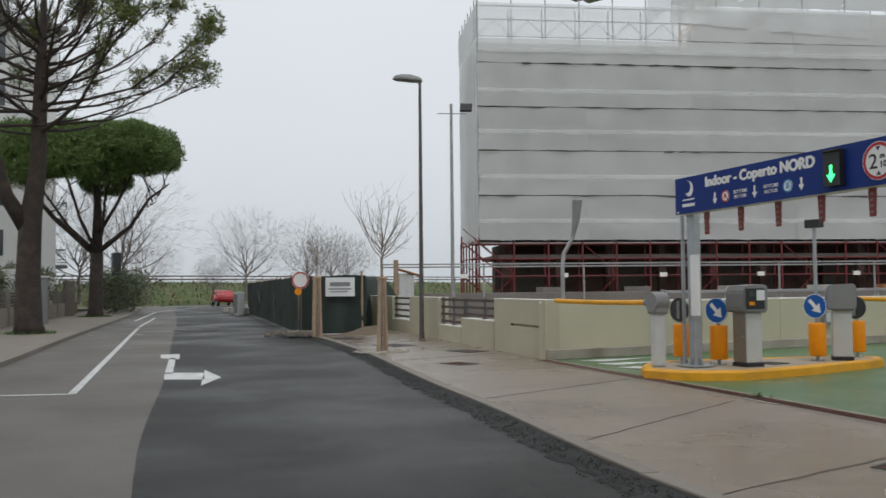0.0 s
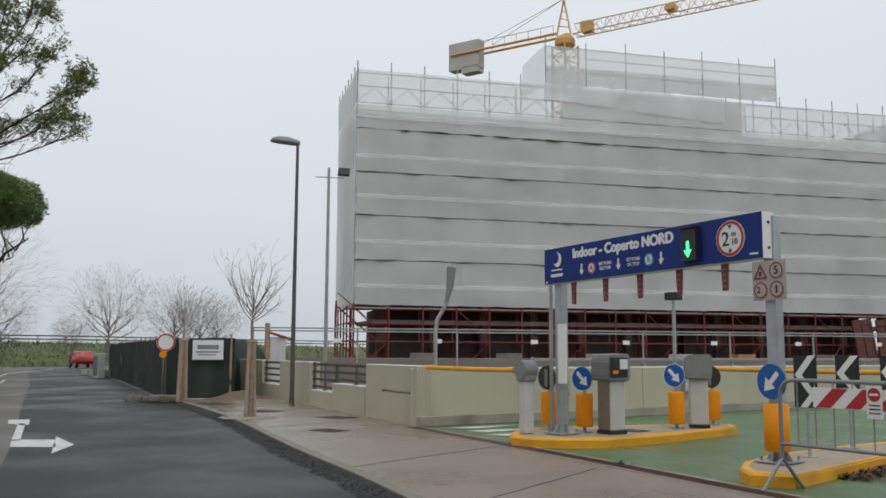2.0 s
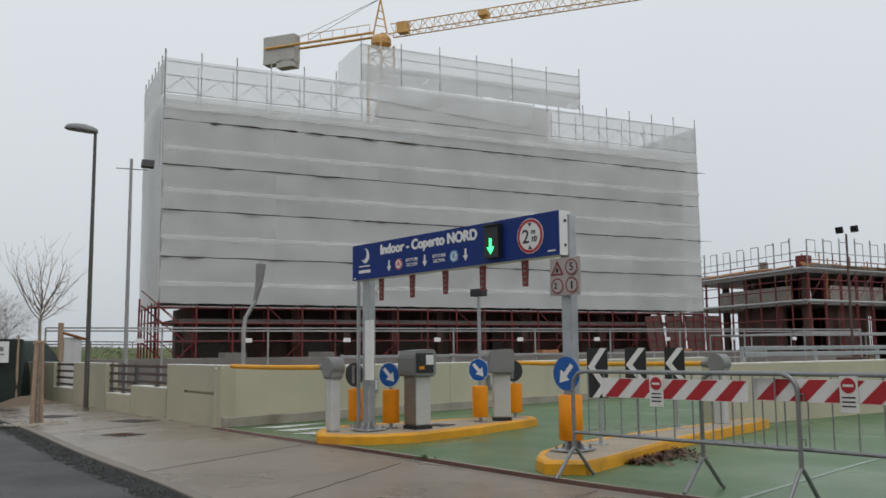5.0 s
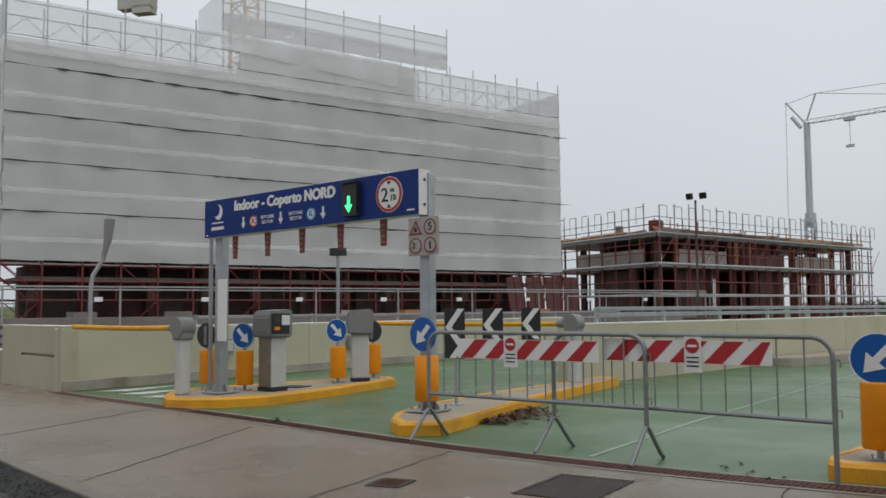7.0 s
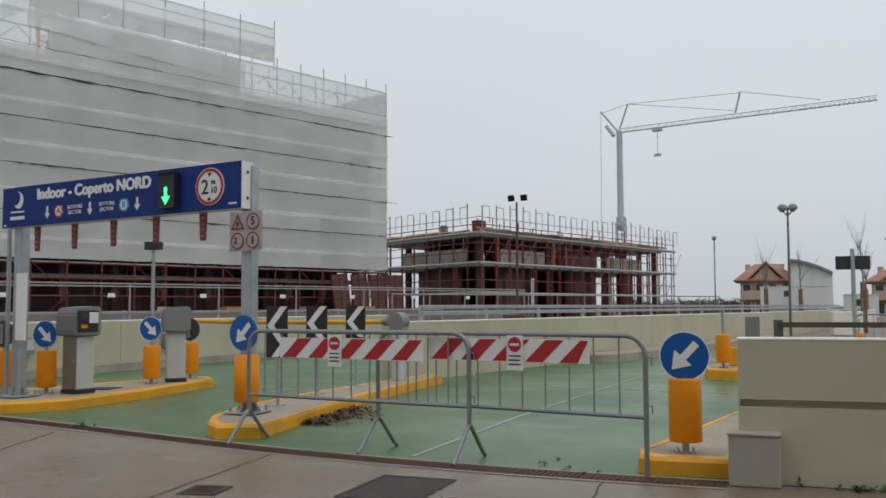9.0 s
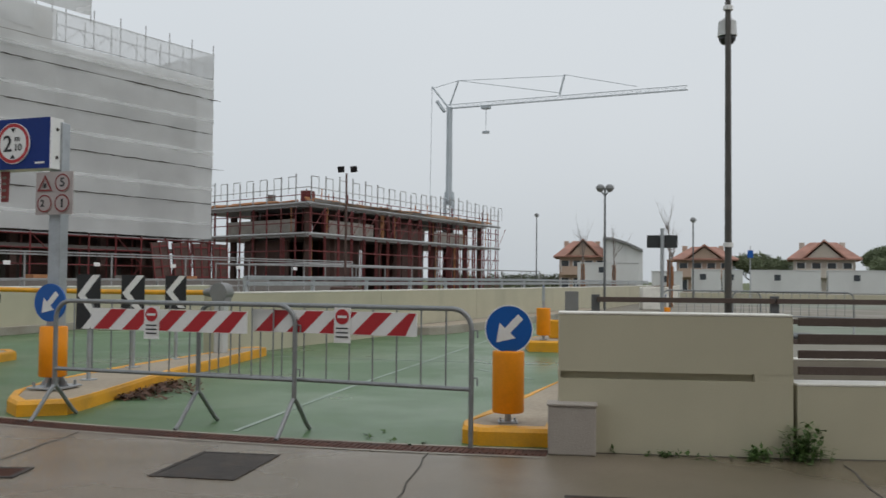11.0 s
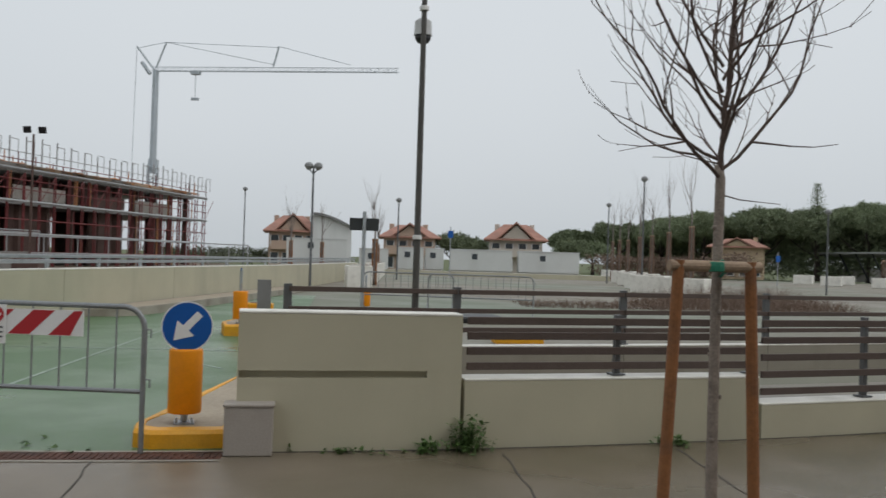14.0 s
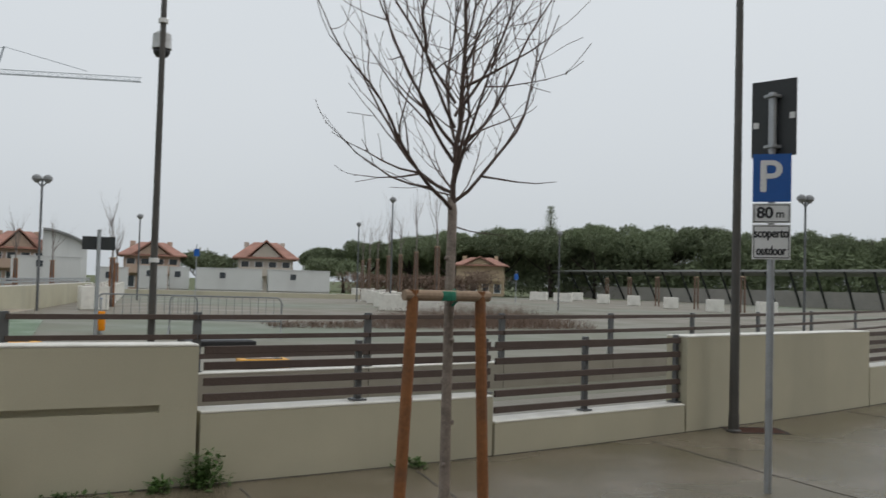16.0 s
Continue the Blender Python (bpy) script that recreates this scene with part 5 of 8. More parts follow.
    pipe(bm, pts, rad, n if depth > 1 else 4 if depth > 0 else 3)
    if depth <= 0:
        return
    kids = 3 if rng.random() < 0.7 else 2
    for c in range(kids):
        i = rng.randint(1, segs) if c else segs
        ax = Vector((rng.gauss(0, 1), rng.gauss(0, 1), rng.gauss(0, 0.4))).normalized()
        nd = (d + ax * spread * rng.uniform(0.6, 1.3)).normalized()
        branches(bm, rng, pts[i], nd, length * rng.uniform(0.6, 0.85), rad[i] * 0.72, depth - 1, up, spread, n)


def young_tree(label, at, seed, fork, r, limbs, length, depth, spread, bark="bark", twig="twig", rz=0, tilt=0.5, group=""):
    rng = random.Random(seed)
    t = thing("young_tree", label, "tree", at, rz, group=group)
    bm = bmesh.new()
    pts = [(rng.gauss(0, 0.008) * (k > 0), rng.gauss(0, 0.008) * (k > 0), fork * k / 6 - 0.02) for k in range(7)]
    pipe(bm, pts, [r * (1 - 0.25 * k / 6) * (1.25 if k == 0 else 1) for k in range(7)], 12)
    part("trunk", bm, bark, t, smooth=True)
    bm = bmesh.new()
    top = Vector(pts[-1])
    for k in range(limbs):
        a = 2 * math.pi * k / limbs + rng.uniform(-0.35, 0.35)
        tl = tilt * rng.uniform(0.55, 1.25)
        d = Vector((math.cos(a) * math.sin(tl), math.sin(a) * math.sin(tl), math.cos(tl)))
        branches(bm, rng, top - Vector((0, 0, rng.uniform(0, 0.12 * fork))), d, length * rng.uniform(0.8, 1.15), r * 0.42, depth, 0.05, spread)
    branches(bm, rng, top, (0, 0, 1), length * 1.2, r * 0.6, depth, 0.05, spread)
    part("crown", bm, twig, t)
    return t


def twig(bm, rng, p, d, length, r, level, seg=0.11):
    """A knotty shoot that bends upward and carries thinner shoots at its knots."""
    p, d = Vector(p), Vector(d).normalized()
    segs = max(3, int(length / seg))
    pts, rad = [p.copy()], [r]
    for k in range(segs):
        d = (d + Vector((rng.gauss(0, 0.12), rng.gauss(0, 0.12), 0.10 + rng.gauss(0, 0.07)))).normalized()
        p = p + d * length / segs
        pts.append(p.copy())
        rad.append(max(0.0018 * seg / 0.11, r * (1 - 0.8 * (k + 1) / segs)))
        if level > 0 and k >= 1 and rng.random() < (0.8 if level > 1 else 0.5):
            ax = Vector((rng.gauss(0, 1), rng.gauss(0, 1), rng.gauss(0.1, 0.5))).normalized()
            nd = (d * 0.75 + ax * 0.75).normalized()
            if level == 1 and seg < 0.12:
                c = p + ax * rad[-1]
                q = [bm.verts.new(c + Vector(o) * 0.006) for o in ((1, 0, -1), (-0.5, 0.9, -1), (-0.5, -0.9, -1))]
                tip = bm.verts.new(c + ax * 0.016 + Vector((0, 0, 0.008)))
                for i in range(3):
                    bm.faces.new((q[i], q[(i + 1) % 3], tip))
            twig(bm, rng, p, nd, length * rng.uniform(0.3, 0.6) * (1 - 0.35 * k / segs), rad[-1] * 0.68, level - 1, seg)
    pipe(bm, pts, rad, 6 if level > 1 else 4)


def vase_tree(label, at, seed):
    """A young street tree: straight stem, side limbs that swing out and then up."""
    rng = random.Random(seed)
    t = thing("young_tree", label, "tree", at)
    bm = bmesh.new()
    pipe(bm, [(0, 0, -0.02), (0.004, 0, 0.12), (0.008, 0.003, 0.7), (0.0, 0.006, 1.35), (0, 0, 2.02), (0.01, 0.01, 2.1)], [0.044, 0.034, 0.031, 0.029, 0.028, 0.022], 14)
    for k in range(7):
        z = 0.3 + 0.24 * k
        a = k * 2.4
        lathe(bm, [(0.012, -0.012), (0.013, 0), (0.012, 0.012)], 6, (0.032 * math.cos(a), 0.032 * math.sin(a), z))
    part("trunk", bm, "bark", t, "smooth grey bark with knots", True)
    bm = bmesh.new()
    twig(bm, rng, (0, 0, 2.05), (0.05, 0.02, 1), 2.3, 0.019, 2)
    for k in range(12):
        a = k * 2.39996 + rng.uniform(-0.3, 0.3)
        z = 1.98 + 0.75 * (k / 12) ** 1.2
        tl = radians(72 - 42 * k / 12 + rng.uniform(-8, 8))
        twig(bm, rng, (0, 0, z), (math.cos(a) * math.sin(tl), math.sin(a) * math.sin(tl), math.cos(tl)), rng.uniform(1.2, 1.7), 0.0125 * (1 - 0.25 * k / 12), 2)
    twig(bm, rng, (0, 0, 1.93), (0.1, -0.9, -0.35), 0.36, 0.005, 0)
    # a clump of old shoots in the fork
    for k in range(160):
        d = Vector((rng.gauss(0, 1), rng.gauss(0, 1), rng.gauss(0, 1))).normalized()
        c = Vector((0.0, -0.05, 2.40)) + d * 0.035
        w_ = d.cross(Vector((rng.gauss(0, 1), rng.gauss(0, 1), rng.gauss(0, 1)))).normalized() * 0.003
        bm.faces.new([bm.verts.new(c - w_), bm.verts.new(c + w_), bm.verts.new(c + d * rng.uniform(0.02, 0.06))])
    part("crown", bm, "twig", t, "dark knotty twigs")
    return t


def broad_tree(label, at, seed, s, fork, limbs, name="bare_tree", mat="fartwig", wide=75, group="", level=2, r0=0.05):
    """A leafless tree of size s: a short stem and a round crown of fine shoots."""
    rng = random.Random(seed)
    t = thing(name, label, "tree", at, 0, group=group)
    bm = bmesh.new()
    pipe(bm, [(0, 0, -0.1), (0.01 * s, 0, fork * 0.5), (0, 0.02 * s, fork)], [r0 * s * 1.3, r0 * s, r0 * s * 0.9], 8)
    part("trunk", bm, mat, t)
    bm = bmesh.new()
    twig(bm, rng, (0, 0, fork - 0.03), (0.05, 0.02, 1), 1.3 * s, r0 * s * 0.6, level, 0.13 * s)
    for k in range(limbs):
        a = k * 2.39996 + rng.uniform(-0.3, 0.3)
        tl = radians(wide - (wide - 30) * k / limbs + rng.uniform(-8, 8))
        twig(bm, rng, (0, 0, fork + 0.35 * s * (k / limbs) - 0.05), (math.cos(a) * math.sin(tl), math.sin(a) * math.sin(tl), math.cos(tl)), s * rng.uniform(0.9, 1.3), r0 * s * 0.4, level, 0.13 * s)
    if group:
        # the haze of last year's shoots
        for k in range(3400):
            d = Vector((rng.gauss(0, 1), rng.gauss(0, 1), rng.gauss(0.25, 0.8))).normalized()
            q = s * 1.35 * rng.random() ** 0.45
            if noise.noise(d * 2.6 + Vector((seed, 0, 0))) < -0.25:
                continue
            c = Vector((d.x * q * 0.95, d.y * q * 0.95, fork + 0.85 * s + d.z * q * 0.85))
            g = (d + Vector((rng.gauss(0, 0.4), rng.gauss(0, 0.4), rng.gauss(0.2, 0.3)))).normalized()
            w_ = g.cross(Vector((rng.gauss(0, 1), rng.gauss(0, 1), rng.gauss(0, 1)))).normalized() * rng.uniform(0.004, 0.008)
            bm.faces.new([bm.verts.new(c - w_), bm.verts.new(c + w_), bm.verts.new(c + g * s * rng.uniform(0.12, 0.3))])
    part("crown", bm, mat, t)
    return t


def stakes(label, at, rz, gap, h, lean, r=0.045, mat="stake", tie=True):
    t = thing("tree_stakes", label, "tree stakes", at, rz, group="tree stakes")
    for s in (-1, 1):
        bm = bmesh.new()
        tube(bm, (s * (gap / 2 + lean), 0, 0), (s * gap / 2, 0, h + 0.03), r, r * 0.95, 12)
        part("stake", bm, mat, t)
    bm = bmesh.new()
    tube(bm, (-gap / 2 - 0.06, 0, h), (gap / 2 + 0.06, 0, h), r * 0.92, n=12)
    part("crossbar", bm, "stakegrey" if mat in ("stake", "stakefar") else mat, t, "pale round timber crossbar")
    if tie:
        bm = bmesh.new()
        lathe(bm, [(0.044, h - 0.03), (0.052, h - 0.026), (0.054, h), (0.05, h + 0.022), (0.044, h + 0.026)], 12, (0.0, 0.0, 0))
        pipe(bm, [(-0.04, -0.04, h + 0.01), (-0.075, -0.06, h + 0.03), (-0.09, -0.03, h - 0.02), (-0.06, -0.05, h - 0.06)], [0.012, 0.016, 0.014, 0.008], 6)
        part("tie", bm, "greentie", t, "green rubber tie")
    return t


vase_tree("bare young tree with many upright twigs", (5.60, -2.2, 0), 11)
stakes("two leaning brown stakes with a crossbar round a young tree", (5.50, -2.14, 0), 97, 0.44, 1.52, 0.07, 0.034)
bm = bmesh.new()
rng = random.Random(3)
for k in range(420):
    a, q = rng.uniform(0, 6.283), 0.62 * math.sqrt(rng.random())
    s = rng.uniform(0.012, 0.032)
    box(bm, (5.55 + q * math.cos(a), -2.2 + q * math.sin(a), 0.008 + s * 0.2), (s * 1.4, s, s * 0.8), 0, None)
tagged(obj("pebbles", bm, "gravel"), "pale gravel in the tree pit", "gravel", kind="stuff")
broad_tree("bare young street tree on the pavement", (7.75, 17.36, 0), 23, 0.95, 2.0, 14, "young_tree", "bark", 66, r0=0.034)
stakes("pale timber stakes tied close round a young tree", (7.75, 17.36, 0), 20, 0.13, 1.55, 0.05, 0.042, "stakegrey", False)
bm = bmesh.new()
for k in range(260):
    a, q = rng.uniform(0, 6.283), 0.6 * math.sqrt(rng.random())
    s = rng.uniform(0.015, 0.04)
    box(bm, (7.75 + q * math.cos(a), 17.36 + q * math.sin(a), 0.008 + s * 0.2), (s * 1.4, s, s * 0.8))
tagged(obj("pebbles", bm, "gravel"), "pale gravel round the young tree", "gravel", kind="stuff")
stakes("timber stakes of a young tree by the netting fence", (8.75, 24.1, 0), 20, 0.14, 1.65, 0.05, 0.06, "stakegrey", False)
broad_tree("slim bare street tree by the netting fence", (8.75, 24.1, 0), 37, 0.85, 1.9, 9, "young_tree", "bark", 60, r0=0.034)


def tuft(bm, rng, c, size, blades):
    """A clump of needles: slim leaves standing out of one centre."""
    c = Vector(c)
    for _ in range(blades):
        d = Vector((rng.gauss(0, 1), rng.gauss(0, 1), rng.gauss(0.25, 0.8))).normalized()
        s = d.cross(Vector((rng.gauss(0, 1), rng.gauss(0, 1), rng.gauss(0, 1)))).normalized()
        l = size * rng.uniform(0.5, 1.1)
        w = size * rng.uniform(0.05, 0.11)
        b = c + d * l * 0.12
        bm.faces.new([bm.verts.new(b), bm.verts.new(b + d * l * 0.6 + s * w), bm.verts.new(b + d * l), bm.verts.new(b + d * l * 0.55 - s * w)])


def stone_pine(label, at, seed, fork, r, top, bottom, radius, limbs, tufts, size, blades, mat, dense=1.0, centre=(0, 0), lean=0.0, sparse_low=False, group=""):
    """An umbrella pine: a bare stem that forks, limbs that rise, and a flat crown of needle clumps."""
    rng = random.Random(seed)
    t = thing("stone_pine", label, "tree", at, 0, group=group)
    bm = bmesh.new()
    pipe(bm, [(0, 0, -0.05), (0.02, 0.01, 0.35), (0.05 * fork * lean, 0, fork * 0.5), (0.1 * fork * lean, 0.02, fork)], [r * 1.3, r * 1.02, r * 0.92, r * 0.9], 14)
    f = Vector((0.1 * fork * lean, 0.02, fork))
    part("trunk", bm, "pinebark", t, "rough dark pine bark", True)
    bm = bmesh.new()
    tips = []
    cz = (top + bottom) / 2
    for k in range(limbs):
        a = 2 * math.pi * k / limbs + rng.uniform(-0.3, 0.3)
        q = radius * rng.uniform(0.4, 0.78)
        end = Vector((centre[0] + q * math.cos(a), centre[1] + q * math.sin(a), bottom + (top - bottom) * rng.uniform(0.25, 0.6)))
        start = f + Vector((0, 0, rng.uniform(-0.1, 0.55) * (bottom - fork))) if k % 2 else f
        mid = start.lerp(end, 0.45) + Vector((0, 0, -0.05 * radius))
        mid2 = start.lerp(end, 0.78) + Vector((rng.gauss(0, 0.15), rng.gauss(0, 0.15), 0.0))
        rr = r * rng.uniform(0.28, 0.45)
        pipe(bm, [start, mid, mid2, end], [rr, rr * 0.75, rr * 0.5, rr * 0.22], 7)
        for m in range(7):
            s0 = mid.lerp(end, rng.random())
            e0 = s0 + Vector((rng.uniform(-0.2, 0.2) * radius, rng.uniform(-0.2, 0.2) * radius, rng.uniform(0.1, 0.5) * (top - bottom)))
            m0 = s0.lerp(e0, 0.5) + Vector((rng.gauss(0, 0.1), rng.gauss(0, 0.1), -0.12))
            pipe(bm, [s0, m0, e0], [rr * 0.32, rr * 0.2, rr * 0.08], 4)
            for m2 in range(3):
                e1 = m0.lerp(e0, rng.random()) + Vector((rng.uniform(-0.12, 0.12) * radius, rng.uniform(-0.12, 0.12) * radius, rng.uniform(-0.05, 0.25) * (top - bottom)))
                pipe(bm, [m0.lerp(e0, 0.3), e1], [rr * 0.12, rr * 0.05], 3)
    stem_top = Vector((centre[0] * 0.4, centre[1] * 0.4, bottom + (top - bottom) * 0.6))
    pipe(bm, [f, f.lerp(stem_top, 0.5) + Vector((0.1, 0.1, 0)), stem_top], [r * 0.8, r * 0.55, r * 0.2], 10)
    part("branchwork", bm, "pinebark", t, smooth=True)
    # the crown: rounded lobes side by side, thick with needles on their upper skins
    lobes = []
    for k in range(max(6, int(9 * dense))):
        a, q = k * 2.39996, radius * 0.72 * math.sqrt((k + 0.4) / max(6, int(9 * dense)))
        lobes.append((centre[0] + q * math.cos(a), centre[1] + q * math.sin(a), bottom + (top - bottom) * (0.26 + 0.40 * (1 - (q / radius) ** 2) + rng.uniform(-0.12, 0.12)), radius * rng.uniform(0.24, 0.38)))
    bm = bmesh.new()
    for k in range(tufts):
        px, py, pz, pr = lobes[rng.randrange(len(lobes))]
        d = Vector((rng.gauss(0, 1), rng.gauss(0, 1), rng.gauss(0.35, 0.9))).normalized()
        rad = pr * (1.0 - 0.3 * rng.random() ** 2) * (0.92 + 0.16 * noise.noise(Vector((px + d.x * 2, py + d.y * 2, d.z * 2))))
        c = Vector((px + d.x * rad, py + d.y * rad, pz + d.z * rad * (0.95 if d.z > 0 else 0.62)))
        tuft(bm, rng, c, size * rng.uniform(0.7, 1.3), blades)
    part("crown", bm, mat, t)
    return t


def open_pine(label, at, seed):
    """The old pine: one leader and a low second stem, long limbs that droop and turn up, needles only at their ends."""
    rng = random.Random(seed)
    t = thing("stone_pine", label, "tree", at)
    bm = bmesh.new()
    pipe(bm, [(0, 0, -0.05), (-0.02, 0, 0.3), (-0.05, 0, 1.8), (0.0, 0, 3.6), (0.2, 0, 5.2), (0.25, 0, 8.0), (0.35, 0.1, 11.2)], [0.52, 0.42, 0.37, 0.34, 0.25, 0.2, 0.07], 14)
    part("trunk", bm, "pinebark", t, "rough dark pine bark", True)
    bm = bmesh.new()
    pipe(bm, [(-0.1, 0, 3.3), (-0.7, -0.1, 4.3), (-1.1, -0.2, 5.6), (-1.9, -0.2, 7.6), (-2.6, 0, 9.8)], [0.26, 0.22, 0.2, 0.14, 0.05], 10)
    part("second_stem", bm, "pinebark", t, smooth=True)
    bm = bmesh.new()
    ends = []
    hub = Vector((0.5, 0.0, 7.6))
    for k in range(46):
        a = k * 2.39996 + rng.uniform(-0.2, 0.2)
        q = k / 45
        phi = radians(2 + 74 * q)
        stem = Vector((0.25, 0.0, 6.2 + 3.6 * q)) if k % 4 else Vector((-1.5 - 0.6 * q, -0.2, 6.4 + 2.6 * q))
        dirv = Vector((math.cos(a), math.sin(a), 0))
        grow = rng.uniform(0.86, 1.04)
        end = hub + Vector((dirv.x * 5.5 * math.cos(phi) * grow, dirv.y * 5.5 * math.cos(phi) * grow, 4.9 * math.sin(phi) * grow + 0.7))
        run = end - stem
        flat_ = Vector((run.x, run.y, 0))
        pts = [stem, stem + flat_ * 0.25 + Vector((0, 0, run.z * 0.08)), stem + flat_ * 0.52 + Vector((rng.gauss(0, 0.12), rng.gauss(0, 0.12), run.z * 0.25)), stem + flat_ * 0.8 + Vector((rng.gauss(0, 0.12), rng.gauss(0, 0.12), run.z * 0.58)), end]
        rr = rng.uniform(0.042, 0.08)
        pipe(bm, pts, [rr, rr * 0.8, rr * 0.58, rr * 0.36, rr * 0.14], 6)
        for m in range(17):
            u_ = rng.uniform(0.22, 1.0)
            i = min(3, int(u_ * 4))
            s0 = pts[i].lerp(pts[i + 1], u_ * 4 - i)
            out = (pts[i + 1] - pts[i]).normalized()
            side_ = Vector((-out.y, out.x, 0)) * rng.uniform(-1, 1)
            ln = rng.uniform(0.7, 1.8) * (1.15 - 0.45 * u_)
            m0 = s0 + (out * 0.8 + side_ * 0.6) * ln * 0.5 + Vector((0, 0, rng.uniform(-0.15, 0.12)))
            e0 = m0 + (out * 0.7 + side_ * 0.5) * ln * 0.5 + Vector((0, 0, rng.uniform(-0.05, 0.6)))
            pipe(bm, [s0, m0, e0], [rr * 0.24, rr * 0.15, rr * 0.06], 4)
            v_ = e0 - hub - Vector((0, 0, 0.7))
            shell = math.sqrt((v_.x ** 2 + v_.y ** 2) / 30.0 + max(0, v_.z) ** 2 / 24.0)
            if shell > 0.86 + 0.1 * rng.random() and v_.z > -0.5:
                ends.append(e0)
            for m2 in range(4):
                b0 = m0.lerp(e0, rng.random() * 0.8)
                e1 = b0 + (out * 0.5 + side_ * rng.uniform(-1, 1)) * rng.uniform(0.2, 0.55) + Vector((0, 0, rng.uniform(-0.25, 0.25)))
                pipe(bm, [b0, e1], [rr * 0.09, rr * 0.03], 3)
                if shell > 0.80 and rng.random() < 0.2 + 0.08 * v_.z:
                    ends.append(e1)
        ends.append(end)
    part("branchwork", bm, "pinebark", t)
    bm = bmesh.new()
    for e in ends:
        if noise.noise(e * 0.55) < -0.28:
            continue
        for _ in range(rng.randint(5, 9)):
            tuft(bm, rng, e + Vector((rng.gauss(0, 0.2), rng.gauss(0, 0.2), rng.gauss(0.08, 0.13))), 0.19 * rng.uniform(0.7, 1.3), 16)
    part("crown", bm, "needle", t, "thin olive green needles")
    return t


open_pine("tall old stone pine, thin open crown of bare branches", (1.75, 31.0, 0.03), 41)
stone_pine("stone pine with a dense dark green umbrella crown", (5.9, 49.6, 0.03), 43, 3.3, 0.36, 10.4, 5.5, 5.8, 6, 17000, 0.24, 12, "needle2", 1.5, (-0.2, 0), 0.2)
# grass collars at the pines' feet
for nm, (cx, cy) in (("a", (1.75, 31.0)), ("b", (5.9, 49.6))):
    bm = bmesh.new()
    for k in range(260):
        a, q = rng.uniform(0, 6.283), rng.uniform(0.3, 0.85)
        c = Vector((cx + q * math.cos(a), cy + q * math.sin(a), 0.03))
        s = Vector((rng.gauss(0, 1), rng.gauss(0, 1), 0)).normalized() * 0.02
        bm.faces.new([bm.verts.new(c - s), bm.verts.new(c + s), bm.verts.new(c + Vector((rng.gauss(0, 0.04), rng.gauss(0, 0.04), rng.uniform(0.05, 0.14))))])
    tagged(obj("grass_tuft", bm, "weed"), "short grass round a pine's foot", "grass", kind="stuff")

# bare trees at the road's end
for k, (bx, by, s, sd) in enumerate(((21.4, 76.8, 3.2, 51), (19.0, 78.6, 1.5, 52), (28.2, 80.3, 3.0, 53), (32.0, 84, 2.8, 54), (36, 90, 2.7, 57), (10.2, 70, 4.2, 55), (7.6, 74, 3.6, 56), (13.6, 80, 2.4, 58))):
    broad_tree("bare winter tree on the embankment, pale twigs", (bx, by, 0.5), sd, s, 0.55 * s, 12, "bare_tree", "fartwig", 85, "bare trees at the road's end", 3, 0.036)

# ---- embankment and its rail ----
bm = bmesh.new()
rng = random.Random(8)
prof = [(0, -0.25), (1.5, 0.5), (4, 1.6), (7, 2.15), (12, 2.2), (30, 2.0), (80, -0.3)]
cols = []
for i in range(61):
    x = -60 + 220 * i / 60
    y0 = 84 + max(0, x - 18) * 0.32 + 6 * math.sin(x * 0.03)
    cols.append([bm.verts.new((x - 0.25 * d, y0 + d, z + rng.uniform(-0.12, 0.12) * (0 < j < 5))) for j, (d, z) in enumerate(prof)])
for u_, v_ in zip(cols, cols[1:]):
    for k in range(len(prof) - 1):
        bm.faces.new((u_[k], v_[k], v_[k + 1], u_[k + 1]))
setting("embankment", bm, "grass", "grassy embankment closing the road's far end", "embankment", True)
bm = bmesh.new()
for k in range(3800):
    x = rng.uniform(-12, 60)
    d = rng.uniform(0.3, 8)
    y0 = 84 + max(0, x - 18) * 0.32 + 6 * math.sin(x * 0.03)
    z = np.interp(d, [p[0] for p in prof], [p[1] for p in prof])
    c = Vector((x - 0.25 * d, y0 + d, z))
    s = Vector((rng.gauss(0, 1), rng.gauss(0, 1), 0)).normalized() * rng.uniform(0.04, 0.1)
    bm.faces.new([bm.verts.new(c - s), bm.verts.new(c + s), bm.verts.new(c + Vector((rng.gauss(0, 0.12), rng.gauss(0, 0.12), rng.uniform(0.15, 0.5))))])
tagged(obj("tall_grass", bm, "grass"), "tall rough grass on the embankment", "grass", kind="stuff")
guard_rail("guard_rail", "brown guard rail along the embankment's top", (-20, 89), (22, 93.5), (0.42, 0.75), 16, 0.8, 2.1, 0.04, "woodrail", 0.12)
guard_rail("guard_rail", "brown guard rail along the embankment's bend", (22, 93.5), (80, 112), (0.42, 0.75), 18, 0.8, 2.1, 0.04, "woodrail", 0.12)

# ---- red car at the road's end ----
car = thing("parked_car", "small red hatchback parked at the road's end", "car", (20.9, 82.6, -0.06), 88)
bm = bmesh.new()
side = [(-1.9, 0.35), (-1.9, 0.75), (-1.75, 0.98), (-0.95, 1.02), (-0.45, 1.40), (0.75, 1.45), (1.35, 1.02), (1.85, 0.9), (1.92, 0.35)]
f0 = [bm.verts.new((x, -0.8, z)) for x, z in side]
f1 = [bm.verts.new((x, 0.8, z)) for x, z in side]
bm.faces.new(f0[::-1])
bm.faces.new(f1)
for k in range(len(side)):
    bm.faces.new((f0[k], f0[(k + 1) % len(side)], f1[(k + 1) % len(side)], f1[k]))
